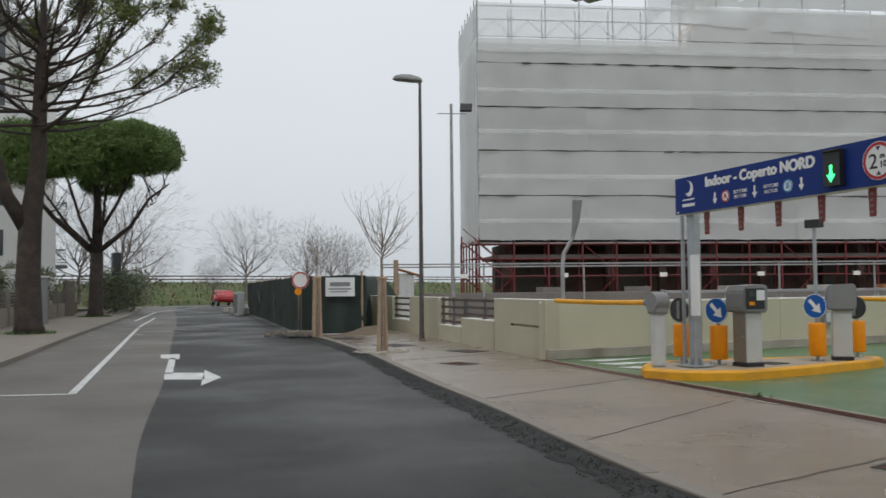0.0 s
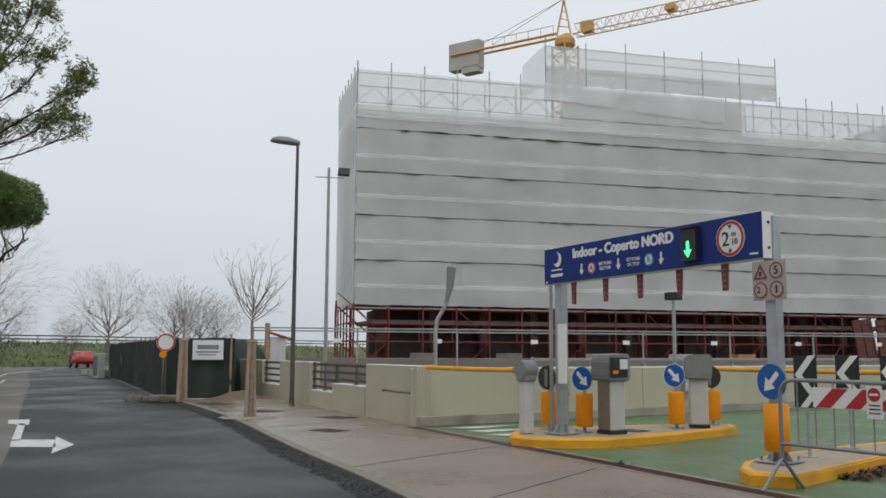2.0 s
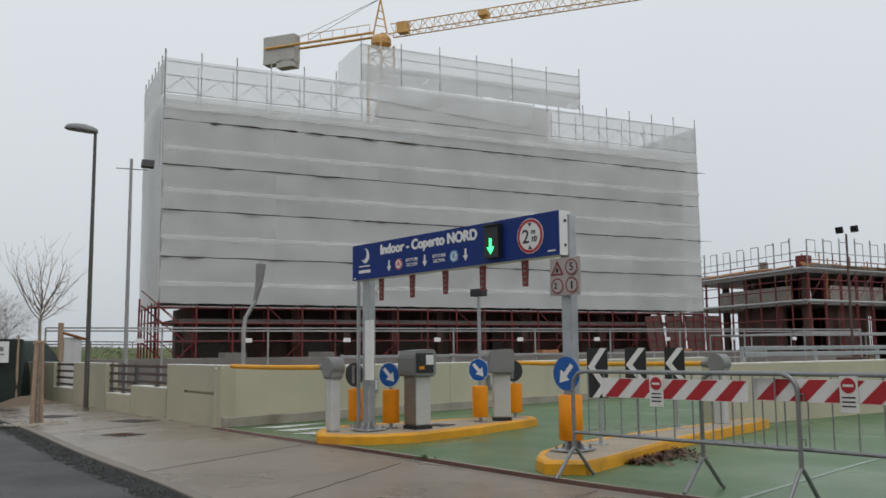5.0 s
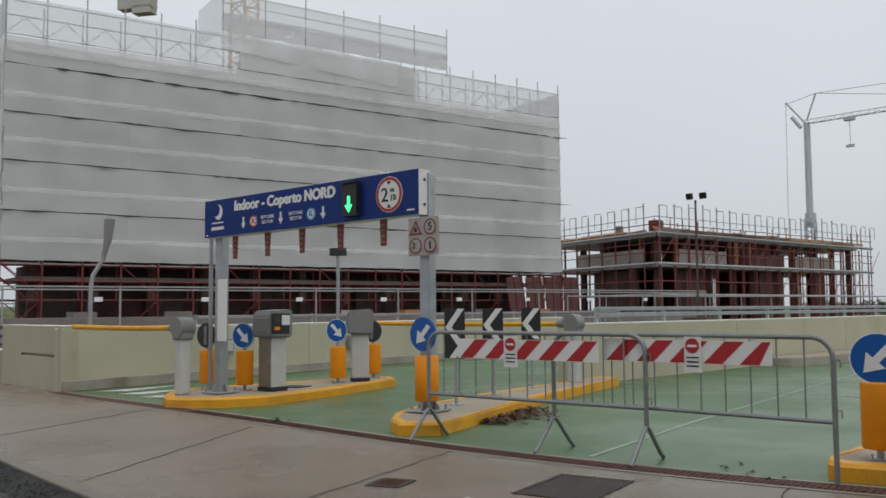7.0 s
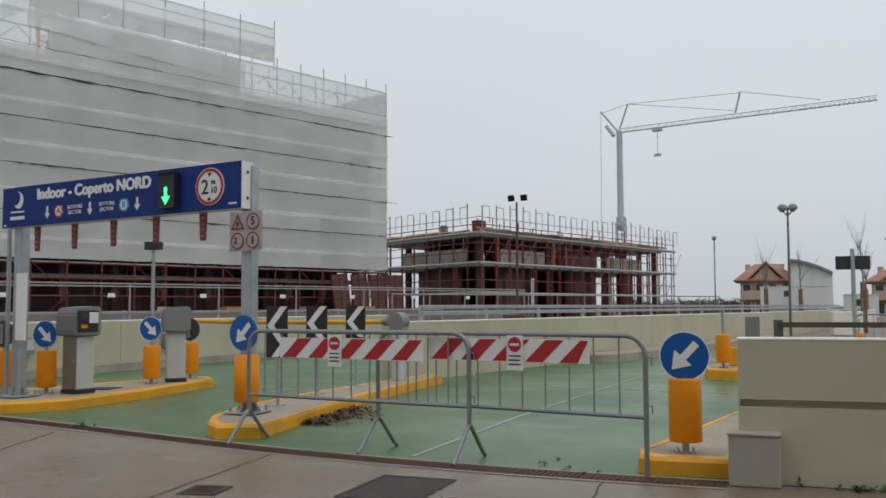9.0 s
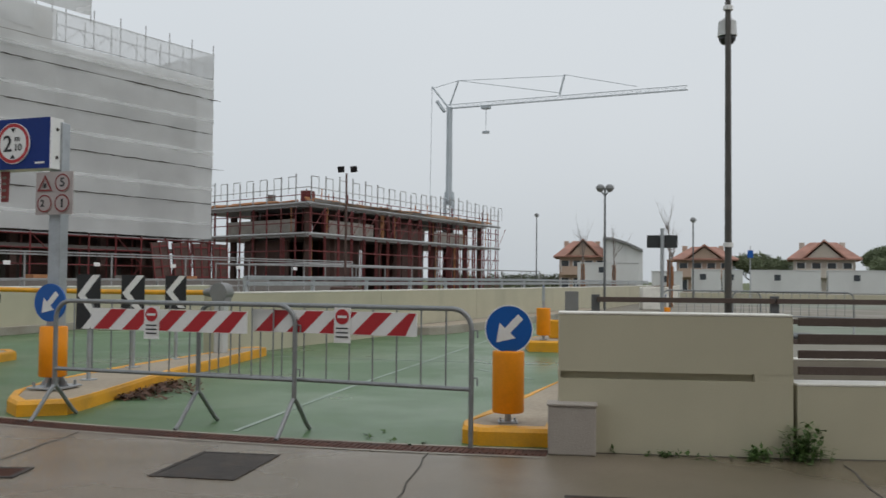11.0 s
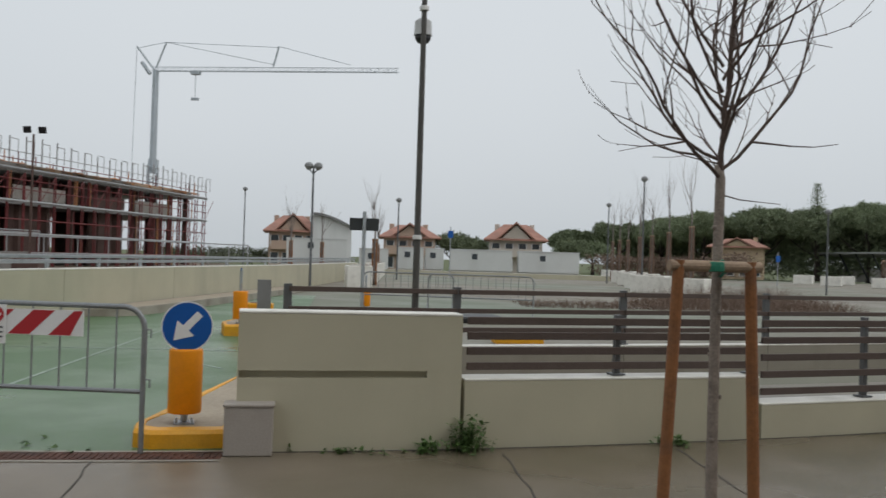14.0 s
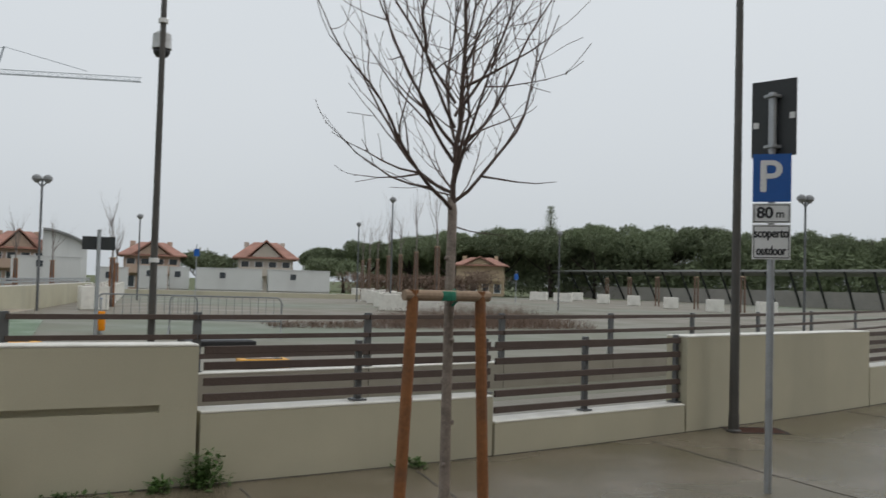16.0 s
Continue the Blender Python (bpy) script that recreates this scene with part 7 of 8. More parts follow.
    tube(bm, (PX0, 0.05, z), (PX1, 0.05, z), 0.025, n=6)
    part("ledger", bm, "scaff", scf)

# long guard rails and a kerb in front of the site
ga, gb = BA - fn * 9 - fu * 6, BB_ - fn * 11 + fu * 3
guard_rail("site_rail", "long grey site railing before the building", (ga.x, ga.y), (gb.x, gb.y), (2.33, 2.46), 10, 2.45, 0.0, 0.05, "scaff", 0.07)
guard_rail("site_rail", "low grey railing behind the cream wall", (13.4, 15.0), (41, 17.0), (0.95, 1.2), 14, 1.25, 0.0, 0.04, "scaff", 0.07)
bm = bmesh.new()
ba_, bb_ = BA - fn * 6.5 - fu * 4, BB_ - fn * 8.5 + fu * 5
d_ = (bb_ - ba_).normalized()
m_ = facing((ba_ + bb_) / 2 + Vector((0, 0, 0.5)), d_)
box(bm, (0, 0, 0), ((bb_ - ba_).length, 1.2, 0.3), 0.02, m_)
setting("site_parapet", bm, "slab", "grey concrete parapet before the site", "parapet")
# stacked formwork panels leaning at the building's corner
fp = thing("formwork_panels", "reddish formwork panels leaning on the scaffold", "formwork", tuple(BA + fu * (FL - 4.6) - fn * 1.2), math.degrees(math.atan2(fu.y, fu.x)))
for k in range(4):
    bm = bmesh.new()
    box(bm, (0, 0.2, 2.05), (1.45, 0.06, 3.3), 0)
    pn_ = part("panel", bm, "brown", fp)
    pn_.matrix_basis = pose(k * 1.6 - 0.3, -0.08 * k, 0, -3, -7 + 2.5 * k, 0)
    bm = bmesh.new()
    for z in (0.6, 1.3, 2.0, 2.7, 3.4):
        box(bm, (0, 0.14, z), (1.45, 0.06, 0.1), 0)
    for x in (-0.68, 0, 0.68):
        box(bm, (x, 0.12, 2.05), (0.08, 0.06, 3.3), 0)
    part("ribs", bm, "redsteel", pn_)

# clutter of the site before the building
rng = random.Random(77)
for k in range(7):
    s = 3 + k * 5.0
    p = BA + fu * s - fn * rng.uniform(2, 5)
    t = thing("material_stack", "stack of pale blocks and boards on the site", "building material", (p.x, p.y, -0.1), rng.uniform(-30, 30), group="site stacks")
    bm = bmesh.new()
    box(bm, (0, 0, 0.07), (1.3, 1.0, 0.14), 0.01)
    part("pallet", bm, "stakegrey", t)
    mt = rng.choice(["slab", "ballast", "formwork"])
    for i in range(3):
        bm = bmesh.new()
        box(bm, (rng.gauss(0, 0.04), rng.gauss(0, 0.04), 0.36 + i * 0.44), (1.15, 0.9, 0.42), 0.02)
        part("block", bm, mt, t)
# small white notices on the railing
for k in range(9):
    p = ga.lerp(gb, 0.08 + 0.1 * k) - fn * 0.08
    t = thing("notice", "small white notice tied to the site railing", "sign", (p.x, p.y, 1.6), math.degrees(math.atan2(fu.y, fu.x)), group="notices on the railing")
    bm = bmesh.new()
    box(bm, (0, 0, 0.3), (0.36, 0.02, 0.2), 0.004)
    part("sheet", bm, "whiteplate", t)
    bm = bmesh.new()
    tube(bm, (0, 0.03, 0.3), (0, 0.03, 0.75), 0.01, n=5)
    part("tie", bm, "black", t)

# ---- the frame building ----
C0, CR, CL = Vector((67.7, 25.0, 0)), Vector((98.0, 15.74, 0)), Vector((75.5, 38.0, 0))
ru, rl = (CR - C0).normalized(), (CL - C0).normalized()
fb = thing("frame_building", "half-built concrete frame wrapped in red and grey scaffold", "building", tuple(C0))
RL, LL = (CR - C0).length, (CL - C0).length


def q4(a, b, z):
    return ru * a + rl * b + Vector((0, 0, z))


for z, th in ((4.85, 0.3), (7.2, 0.3)):
    bm = bmesh.new()
    vs = [bm.verts.new(q4(a, b, z - th)) for a, b in ((-0.4, -0.4), (RL, -0.4), (RL, LL), (-0.4, LL))]
    vt = [bm.verts.new(q4(a, b, z)) for a, b in ((-0.4, -0.4), (RL, -0.4), (RL, LL), (-0.4, LL))]
    bm.faces.new(vs)
    bm.faces.new(vt[::-1])
    for k in range(4):
        bm.faces.new((vs[k], vs[(k + 1) % 4], vt[(k + 1) % 4], vt[k]))
    bmesh.ops.recalc_face_normals(bm, faces=bm.faces)
    part("floor_slab", bm, "scaff", fb, "pale slab edge")
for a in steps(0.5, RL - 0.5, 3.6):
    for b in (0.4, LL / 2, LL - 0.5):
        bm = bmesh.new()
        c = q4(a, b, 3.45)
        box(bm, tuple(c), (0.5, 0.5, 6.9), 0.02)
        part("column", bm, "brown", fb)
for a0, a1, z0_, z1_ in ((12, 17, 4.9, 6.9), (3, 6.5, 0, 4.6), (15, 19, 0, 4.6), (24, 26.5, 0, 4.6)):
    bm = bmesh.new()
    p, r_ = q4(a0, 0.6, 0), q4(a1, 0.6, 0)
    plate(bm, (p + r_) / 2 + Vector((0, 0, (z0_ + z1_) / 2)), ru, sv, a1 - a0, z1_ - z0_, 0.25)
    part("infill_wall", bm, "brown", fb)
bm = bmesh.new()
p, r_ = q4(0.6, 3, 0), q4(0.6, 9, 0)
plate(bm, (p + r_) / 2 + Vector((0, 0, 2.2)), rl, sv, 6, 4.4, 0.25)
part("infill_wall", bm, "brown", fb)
# grey parapet boards of the upper storey
for o_, way, s0_, s1_ in ((-0.35, "r", 2.5, 9.0), (-0.35, "r", 12.2, 18.0), (-0.35, "r", 19.9, 27.0), (-0.35, "l", 1.2, 10.5)):
    p, r_ = (q4(s0_, o_, 0), q4(s1_, o_, 0)) if way == "r" else (q4(o_, s0_, 0), q4(o_, s1_, 0))
    bm = bmesh.new()
    plate(bm, (p + r_) / 2 + Vector((0, 0, 5.47)), (r_ - p), sv, s1_ - s0_, 1.05, 0.08)
    pb = part("parapet_board", bm, "boarding" if s0_ != 12.2 else "brown", fb, "grey boarded parapet")
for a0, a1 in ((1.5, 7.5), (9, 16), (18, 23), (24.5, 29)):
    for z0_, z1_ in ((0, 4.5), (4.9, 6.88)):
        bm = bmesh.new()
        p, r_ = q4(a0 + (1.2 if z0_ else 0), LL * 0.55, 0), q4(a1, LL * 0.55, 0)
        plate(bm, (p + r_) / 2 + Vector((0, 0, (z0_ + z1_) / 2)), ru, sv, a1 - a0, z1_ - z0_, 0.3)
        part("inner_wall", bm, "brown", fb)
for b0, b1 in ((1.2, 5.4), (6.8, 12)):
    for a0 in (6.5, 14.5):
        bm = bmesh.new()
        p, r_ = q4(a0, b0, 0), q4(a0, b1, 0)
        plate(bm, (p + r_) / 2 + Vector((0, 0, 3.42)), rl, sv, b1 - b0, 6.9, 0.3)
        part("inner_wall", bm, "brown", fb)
# scaffold round it
for a in steps(-0.9, RL + 1.2, 1.9):
    bm = bmesh.new()
    tube(bm, q4(a, -1.3, 6.8), q4(a, -1.3, 9.3 + 0.25 * math.sin(a * 3)), 0.06, n=5)
    tube(bm, q4(a, -1.3, 9.2), q4(a + 0.95, -1.3, 9.2), 0.03, n=4)
    tube(bm, q4(a + 0.95, -1.3, 9.2), q4(a + 0.95, -1.3, 7.9), 0.03, n=4)
    part("scaffold_frame", bm, "scaff", fb)
    bm = bmesh.new()
    tube(bm, q4(a, -1.3, -0.1), q4(a, -1.3, 6.9), 0.05, n=5)
    tube(bm, q4(a + 0.5, -0.7, -0.1), q4(a + 0.5, -0.7, 6.9), 0.06, n=5)
    tube(bm, q4(a, -1.3, 2.4 if int(a) % 2 else 4.8), q4(a + 1.9, -1.3, 4.7 if int(a) % 2 else 6.9), 0.03, n=4)
    part("prop", bm, "redsteel", fb, "red steel prop")
for b in steps(0.2, LL, 1.9):
    bm = bmesh.new()
    tube(bm, q4(-1.3, b, 6.8), q4(-1.3, b, 9.3 + 0.25 * math.sin(b * 3)), 0.06, n=5)
    tube(bm, q4(-1.3, b, 9.2), q4(-1.3, b + 0.95, 9.2), 0.03, n=4)
    tube(bm, q4(-1.3, b + 0.95, 9.2), q4(-1.3, b + 0.95, 7.9), 0.03, n=4)
    part("scaffold_frame", bm, "scaff", fb)
    bm = bmesh.new()
    tube(bm, q4(-1.3, b, -0.1), q4(-1.3, b, 6.9), 0.05, n=5)
    tube(bm, q4(-0.7, b + 0.6, -0.1), q4(-0.7, b + 0.6, 6.9), 0.06, n=5)
    part("prop", bm, "redsteel", fb, "red steel prop")
for z, mt, rr in ((1.0, "redsteel", 0.05), (2.35, "scaff", 0.11), (3.4, "redsteel", 0.05), (4.72, "scaff", 0.14), (5.6, "redsteel", 0.04), (6.3, "redsteel", 0.04), (7.08, "scaff", 0.14), (7.75, "redsteel", 0.035), (8.3, "scaff", 0.03)):
    bm = bmesh.new()
    tube(bm, q4(-1.6, -1.35, z), q4(RL + 1.4, -1.35, z), rr, n=6)
    part("ledger", bm, mt, fb)
    bm = bmesh.new()
    tube(bm, q4(-1.35, -1.6, z), q4(-1.35, LL + 0.5, z), rr, n=6)
    part("ledger", bm, mt, fb)
rng = random.Random(31)
for k in range(90):
    a0 = rng.uniform(-1, RL - 3)
    bm = bmesh.new()
    if k < 60:
        tube(bm, q4(a0, -0.9 + rng.uniform(0, 1.2), rng.choice([7.27, 7.37, 7.47])), q4(a0 + rng.uniform(2, 4.5), -0.9 + rng.uniform(0, 1.2), rng.choice([7.29, 7.42, 7.57])), 0.09, n=4)
    else:
        b0 = rng.uniform(0, LL - 3)
        tube(bm, q4(-0.8, b0, 7.37), q4(-0.7, b0 + 3, rng.choice([7.29, 7.47])), 0.09, n=4)
    part("timber", bm, "formwork", fb, "orange formwork timber")
for k in range(16):
    a0 = (RL + 1.5) * k / 16 - 0.8
    for m in range(2):
        bm = bmesh.new()
        c_ = q4(a0 + 0.9, -0.85 + 0.25 * m, 7.33 + 0.12 * m + rng.uniform(0, 0.12))
        plate(bm, c_, ru + Vector((0, 0, rng.gauss(0, 0.02))), sv, rng.uniform(1.5, 2.4), 0.13, 0.12)
        part("timber", bm, "formwork", fb, "orange formwork timber")
for k in range(120):
    a0 = rng.uniform(-1.2, RL + 1.0)
    z0_ = rng.choice([0.0, 0.0, 4.9, 4.9, 7.25])
    b0 = rng.uniform(-1.2, 2.5)
    bm = bmesh.new()
    tube(bm, q4(a0, b0, z0_), q4(a0 + rng.gauss(0, 0.05), b0, z0_ + (2.0 if z0_ > 4 else 4.5) * (1 if z0_ < 7 else rng.uniform(0.3, 0.75))), 0.05, n=5)
    part("prop", bm, "redsteel" if rng.random() < 0.7 else "formwork", fb, "steel prop under the slab")
for k in range(26):
    a0 = rng.uniform(-1.2, RL - 2)
    bm = bmesh.new()
    p_ = q4(a0, -1.45, 7.32)
    plate(bm, p_, ru, sv, rng.uniform(1.6, 3.4), 0.22, 0.05)
    part("toe_board", bm, rng.choice(["formwork", "slab", "stakegrey"]), fb, "scaffold toe board")
bm = bmesh.new()
box(bm, tuple(q4(-0.2, -0.2, 7.72)), (0.9, 0.9, 0.85), 0.05)
part("bin", bm, "redsteel", fb, "red bin on the slab's corner")
for a in steps(1.5, RL - 2, 5.3):
    bm = bmesh.new()
    box(bm, tuple(q4(a + rng.uniform(-1, 1), LL * 0.4, 7.75)), (0.5, 0.5, 1.1), 0)
    part("column_stub", bm, "slab", fb)
guard_rail("site_rail", "pale railing before the frame building", (56, 27), (92, 9), (1.0, 2.2), 12, 2.25, 0.0, 0.05, "scaff", 0.1)


# ---- cranes ----
def lattice(bm, a, b, s, n, r, tri=False):
    """A lattice beam from a to b, its chords s apart."""
    a, b = Vector(a), Vector(b)
    d = (b - a).normalized()
    upv = Vector((0, 0, 1)) if abs(d.z) < 0.9 else Vector((1, 0, 0))
    sd_ = d.cross(upv).normalized()
    up2 = sd_.cross(d)
    offs = [sd_ * s / 2 - up2 * s / 2, -sd_ * s / 2 - up2 * s / 2] + ([up2 * s / 2] if tri else [-sd_ * s / 2 + up2 * s / 2, sd_ * s / 2 + up2 * s / 2])
    for o in offs:
        tube(bm, a + o, b + o, r, n=5)
    m = len(offs)
    for k in range(n):
        p0, p1 = a.lerp(b, k / n), a.lerp(b, (k + 1) / n)
        pm = p0.lerp(p1, 0.5)
        for i in range(m):
            o0, o1 = offs[i], offs[(i + 1) % m]
            tube(bm, p0 + o0, pm + o1, r * 0.55, n=4, caps=False)
            tube(bm, pm + o1, p1 + o0, r * 0.55, n=4, caps=False)


T1 = Vector((47.1, 49.0, 0))
jd = (Vector((57.5, 22.0, 0)) - Vector((43.6, 58.6, 0))).normalized()
cr = thing("tower_crane", "yellow tower crane reaching over the netted building", "crane", tuple(T1))
bm = bmesh.new()
lattice(bm, (0, 0, -0.1), (0, 0, 25.0), 1.4, 18, 0.09)
part("mast", bm, "crane_y", cr)
bm = bmesh.new()
lathe(bm, [(0.6, 24.9), (0.8, 25.1), (0.8, 25.5), (0.6, 25.8)], 12)
tube(bm, (0.5, 0.3, 25.6), (0.5, 0.3, 26.2), 0.3, n=8)
part("slewing_ring", bm, "crane_y", cr)
bm = bmesh.new()
lattice(bm, jd * 0.8 + Vector((0, 0, 26.2)), jd * 44 + Vector((0, 0, 26.4)), 0.95, 40, 0.045, True)
part("jib", bm, "crane_y", cr, "lattice jib")
bm = bmesh.new()
for s in (-0.5, 0.5):
    sdv = jd.cross(sv) * s
    tube(bm, -jd * 0.5 + sdv + Vector((0, 0, 26.0)), -jd * 10.2 + sdv + Vector((0, 0, 26.0)), 0.11, n=5)
for k in range(9):
    p = -jd * (1 + k * 1.1) + Vector((0, 0, 26.9))
    tube(bm, p - Vector((0, 0, 0.9)), p, 0.03, n=4)
tube(bm, -jd * 1 + Vector((0, 0, 26.9)), -jd * 10 + Vector((0, 0, 26.9)), 0.03, n=4)
part("counter_jib", bm, "crane_y", cr)
bm = bmesh.new()
plate(bm, -jd * 9.0 + Vector((0, 0, 25.85)), jd, sv, 2.9, 2.3, 0.9)
plate(bm, -jd * 8.4 + Vector((0, 0, 24.6)), jd, sv, 1.6, 0.6, 0.9)
part("counterweight", bm, "ballast", cr, "concrete counterweight slabs")
bm = bmesh.new()
tube(bm, jd * 0.5 + Vector((0, 0, 26)), -jd * 0.05 + Vector((0, 0, 28.85)), 0.07, n=5)
tube(bm, -jd * 0.7 + Vector((0, 0, 26)), -jd * 0.05 + Vector((0, 0, 28.85)), 0.07, n=5)
for k in range(4):
    tube(bm, jd * (0.4 - 0.1 * k) + Vector((0, 0, 26.5 + 0.6 * k)), -jd * (0.6 - 0.14 * k) + Vector((0, 0, 26.8 + 0.6 * k)), 0.04, n=4)
part("tower_head", bm, "crane_y", cr)
for far_, h_ in ((20, 26.9), (-9.0, 26.2), (-6.5, 26.4)):
    bm = bmesh.new()
    tube(bm, (0, 0, 28.9), jd * far_ + Vector((0, 0, h_)), 0.025, n=4)
    part("stay_cable", bm, "scaff", cr)
bm = bmesh.new()
plate(bm, jd * 1.9 + Vector((0, 0, 26.2)), jd, sv, 0.8, 0.8, 0.8)
part("cab", bm, "crane_y", cr)
bm = bmesh.new()
plate(bm, jd * 8.5 + Vector((0, 0, 26.3)), jd, sv, 0.7, 0.4, 0.9)
part("trolley", bm, "crane_y", cr)

T2 = Vector((93.8, 18.9, 0))
j2 = (Vector((88.0, -5.1, 0)) - T2).normalized()
cr2 = thing("tower_crane", "grey self-erecting crane beyond the frame building", "crane", tuple(T2))
bm = bmesh.new()
lattice(bm, (0, 0, -0.1), (0, 0, 10), 0.85, 10, 0.08)
tube(bm, (0, 0, 9.5), (0, 0, 19.6), 0.36, 0.32, 6)
part("mast", bm, "crane_g", cr2)
bm = bmesh.new()
lattice(bm, j2 * -0.4 + Vector((0, 0, 19.7)), j2 * 24.8 + Vector((0, 0, 19.7)), 0.42, 30, 0.032, True)
part("jib", bm, "crane_g", cr2, "lattice jib")
bm = bmesh.new()
tube(bm, (0, 0, 19.4), -j2 * 2.1 + Vector((0, 0, 22.0)), 0.1, n=5)
part("rear_strut", bm, "crane_g", cr2)
bm = bmesh.new()
tube(bm, (0, 0, 19.8), j2 * 1.0 + Vector((0, 0, 22.4)), 0.09, n=5)
part("tower_head", bm, "crane_g", cr2)
bm = bmesh.new()
tube(bm, j2 * 12.2 + Vector((0, 0, 20.0)), j2 * 12.7 + Vector((0, 0, 22.0)), 0.1, n=5)
part("jib_strut", bm, "crane_g", cr2)
bm = bmesh.new()
tube(bm, -j2 * 0.6 + Vector((0, 0, 19.2)), -j2 * 1.5 + Vector((0, 0, 20.4)), 0.2, n=5)
part("winch", bm, "crane_g", cr2)
for s0_, z0_, s1_, z1_ in ((-2.1, 21.8, 1.0, 22.4), (1.0, 22.4, 12.7, 21.9), (1.0, 22.4, 12.2, 20.2), (12.7, 22.0, 20, 20.2), (-2.1, 22.0, -2.3, 3.0), (4.2, 19.5, 4.2, 16.8)):
    bm = bmesh.new()
    tube(bm, j2 * s0_ + Vector((0, 0, z0_)), j2 * s1_ + Vector((0, 0, z1_)), 0.03, n=4)
    part("stay_cable", bm, "crane_g", cr2)
bm = bmesh.new()
plate(bm, j2 * 4.2 + Vector((0, 0, 19.3)), j2, sv, 0.9, 0.3, 0.6)
part("trolley", bm, "crane_g", cr2)
bm = bmesh.new()
plate(bm, j2 * 4.2 + Vector((0, 0, 16.7)), j2, sv, 0.7, 0.25, 0.3)
part("hook_block", bm, "crane_g", cr2)
bm = bmesh.new()
box(bm, (0.3, 0, 9.9), (0.9, 0.9, 1.4), 0.05)
part("collar", bm, "crane_g", cr2)


# ---- houses, cabins and the far lot ----
def house(label, at, rz, w_, d_, h_, rh, wall, wins=4, storeys=2):
    """A rendered house: hipped tile roof, a gabled bay to the front, chimneys, windows and a balcony. Its front looks along -x."""
    t = thing("house", label, "house", at, rz, group="houses beyond the lot")
    bm = bmesh.new()
    box(bm, (0, 0, h_ / 2), (d_, w_, h_), 0)
    part("wall", bm, wall, t)
    o = 0.7

    def slab(bm, pts, th=0.16):
        lo = [bm.verts.new(Vector(p)) for p in pts]
        hi = [bm.verts.new(Vector(p) + Vector((0, 0, th))) for p in pts]
        bm.faces.new(lo)
        bm.faces.new(hi[::-1])
        for k in range(len(pts)):
            bm.faces.new((lo[k], lo[(k + 1) % len(pts)], hi[(k + 1) % len(pts)], hi[k]))
    bm = bmesh.new()
    X, Y, ry = d_ / 2 + o, w_ / 2 + o, w_ / 2 * 0.45
    A, B, C, D = (-X, -Y, h_), (-X, Y, h_), (X, Y, h_), (X, -Y, h_)
    E, F_ = (0, -ry, h_ + rh), (0, ry, h_ + rh)
    for q in ((A, B, F_, E), (C, D, E, F_), (B, C, F_), (D, A, E)):
        slab(bm, q)
    bmesh.ops.recalc_face_normals(bm, faces=bm.faces)
    rf = part("roof", bm, "roof", t, "clay tile roof")
    gw = w_ * 0.3
    bm = bmesh.new()
    a_ = [bm.verts.new((-d_ / 2 - 0.4, y_, z_)) for y_, z_ in ((-gw, h_ + 0.1), (gw, h_ + 0.1), (0, h_ + rh * 0.95))]
    b_ = [bm.verts.new((0, y_, z_)) for y_, z_ in ((-gw, h_ + 0.1), (gw, h_ + 0.1), (0, h_ + rh * 0.95))]
    bm.faces.new(a_)
    bm.faces.new(b_[::-1])
    for k in range(3):
        bm.faces.new((a_[k], a_[(k + 1) % 3], b_[(k + 1) % 3], b_[k]))
    bmesh.ops.recalc_face_normals(bm, faces=bm.faces)
    part("gable", bm, wall, rf, "rendered gable")
    bm = bmesh.new()
    for s in (-1, 1):
        slab(bm, ((-X - 0.1, s * (gw + 0.5), h_ - 0.05), (-X - 0.1, 0, h_ + rh + 0.1), (0.2, 0, h_ + rh + 0.1), (0.2, s * (gw + 0.5), h_ - 0.05)), 0.2)
    bmesh.ops.recalc_face_normals(bm, faces=bm.faces)
    part("gable_roof", bm, "roof", rf)
    for y_ in (-w_ * 0.32, w_ * 0.36):
        bm = bmesh.new()
        box(bm, (0.4, y_, h_ + rh * 0.7), (0.7, 0.6, 1.5), 0.03)
        part("chimney", bm, wall, rf)
    bm = bmesh.new()
    box(bm, (-d_ / 2 - 0.45, 0, h_ * 0.52), (0.9, w_ * 0.9, 0.16), 0)
    box(bm, (-d_ / 2 - 0.85, 0, h_ * 0.52 + 0.5), (0.08, w_ * 0.9, 0.9), 0)
    part("balcony", bm, wall, t)
    for st in range(storeys):
        for k in range(wins):
            bm = bmesh.new()
            y_ = -w_ / 2 + w_ * (k + 0.5) / wins
            z_ = h_ * (0.26 + 0.5 * st)
            box(bm, (-d_ / 2 - 0.012, y_, z_), (0.03, 0.85, 1.25), 0)
            wd_ = part("window", bm, "window", t, "dark window")
            bm = bmesh.new()
            for s in (-1, 1):
                box(bm, (-d_ / 2 - 0.03, y_ + s * 0.47, z_), (0.05, 0.08, 1.35), 0)
            box(bm, (-d_ / 2 - 0.03, y_, z_ - 0.66), (0.08, 1.1, 0.08), 0)
            part("frame", bm, "whiteplate", wd_)
    return t


house("peach house with a tiled gable roof", (114, 5.8, -0.1), 3, 5.6, 9, 4.2, 2.0, "housepeach")
hall = thing("white_hall", "white hall with a curved grey metal roof", "building", (113, 1.0, -0.1), 2)
bm = bmesh.new()
arc = [(2.3 - 4.6 * k / 8, 6.35 - 1.5 * (k / 8) ** 1.7) for k in range(9)]
fa = [bm.verts.new((-4, y_, z_)) for y_, z_ in [(-2.3, 0), (2.3, 0)] + arc]
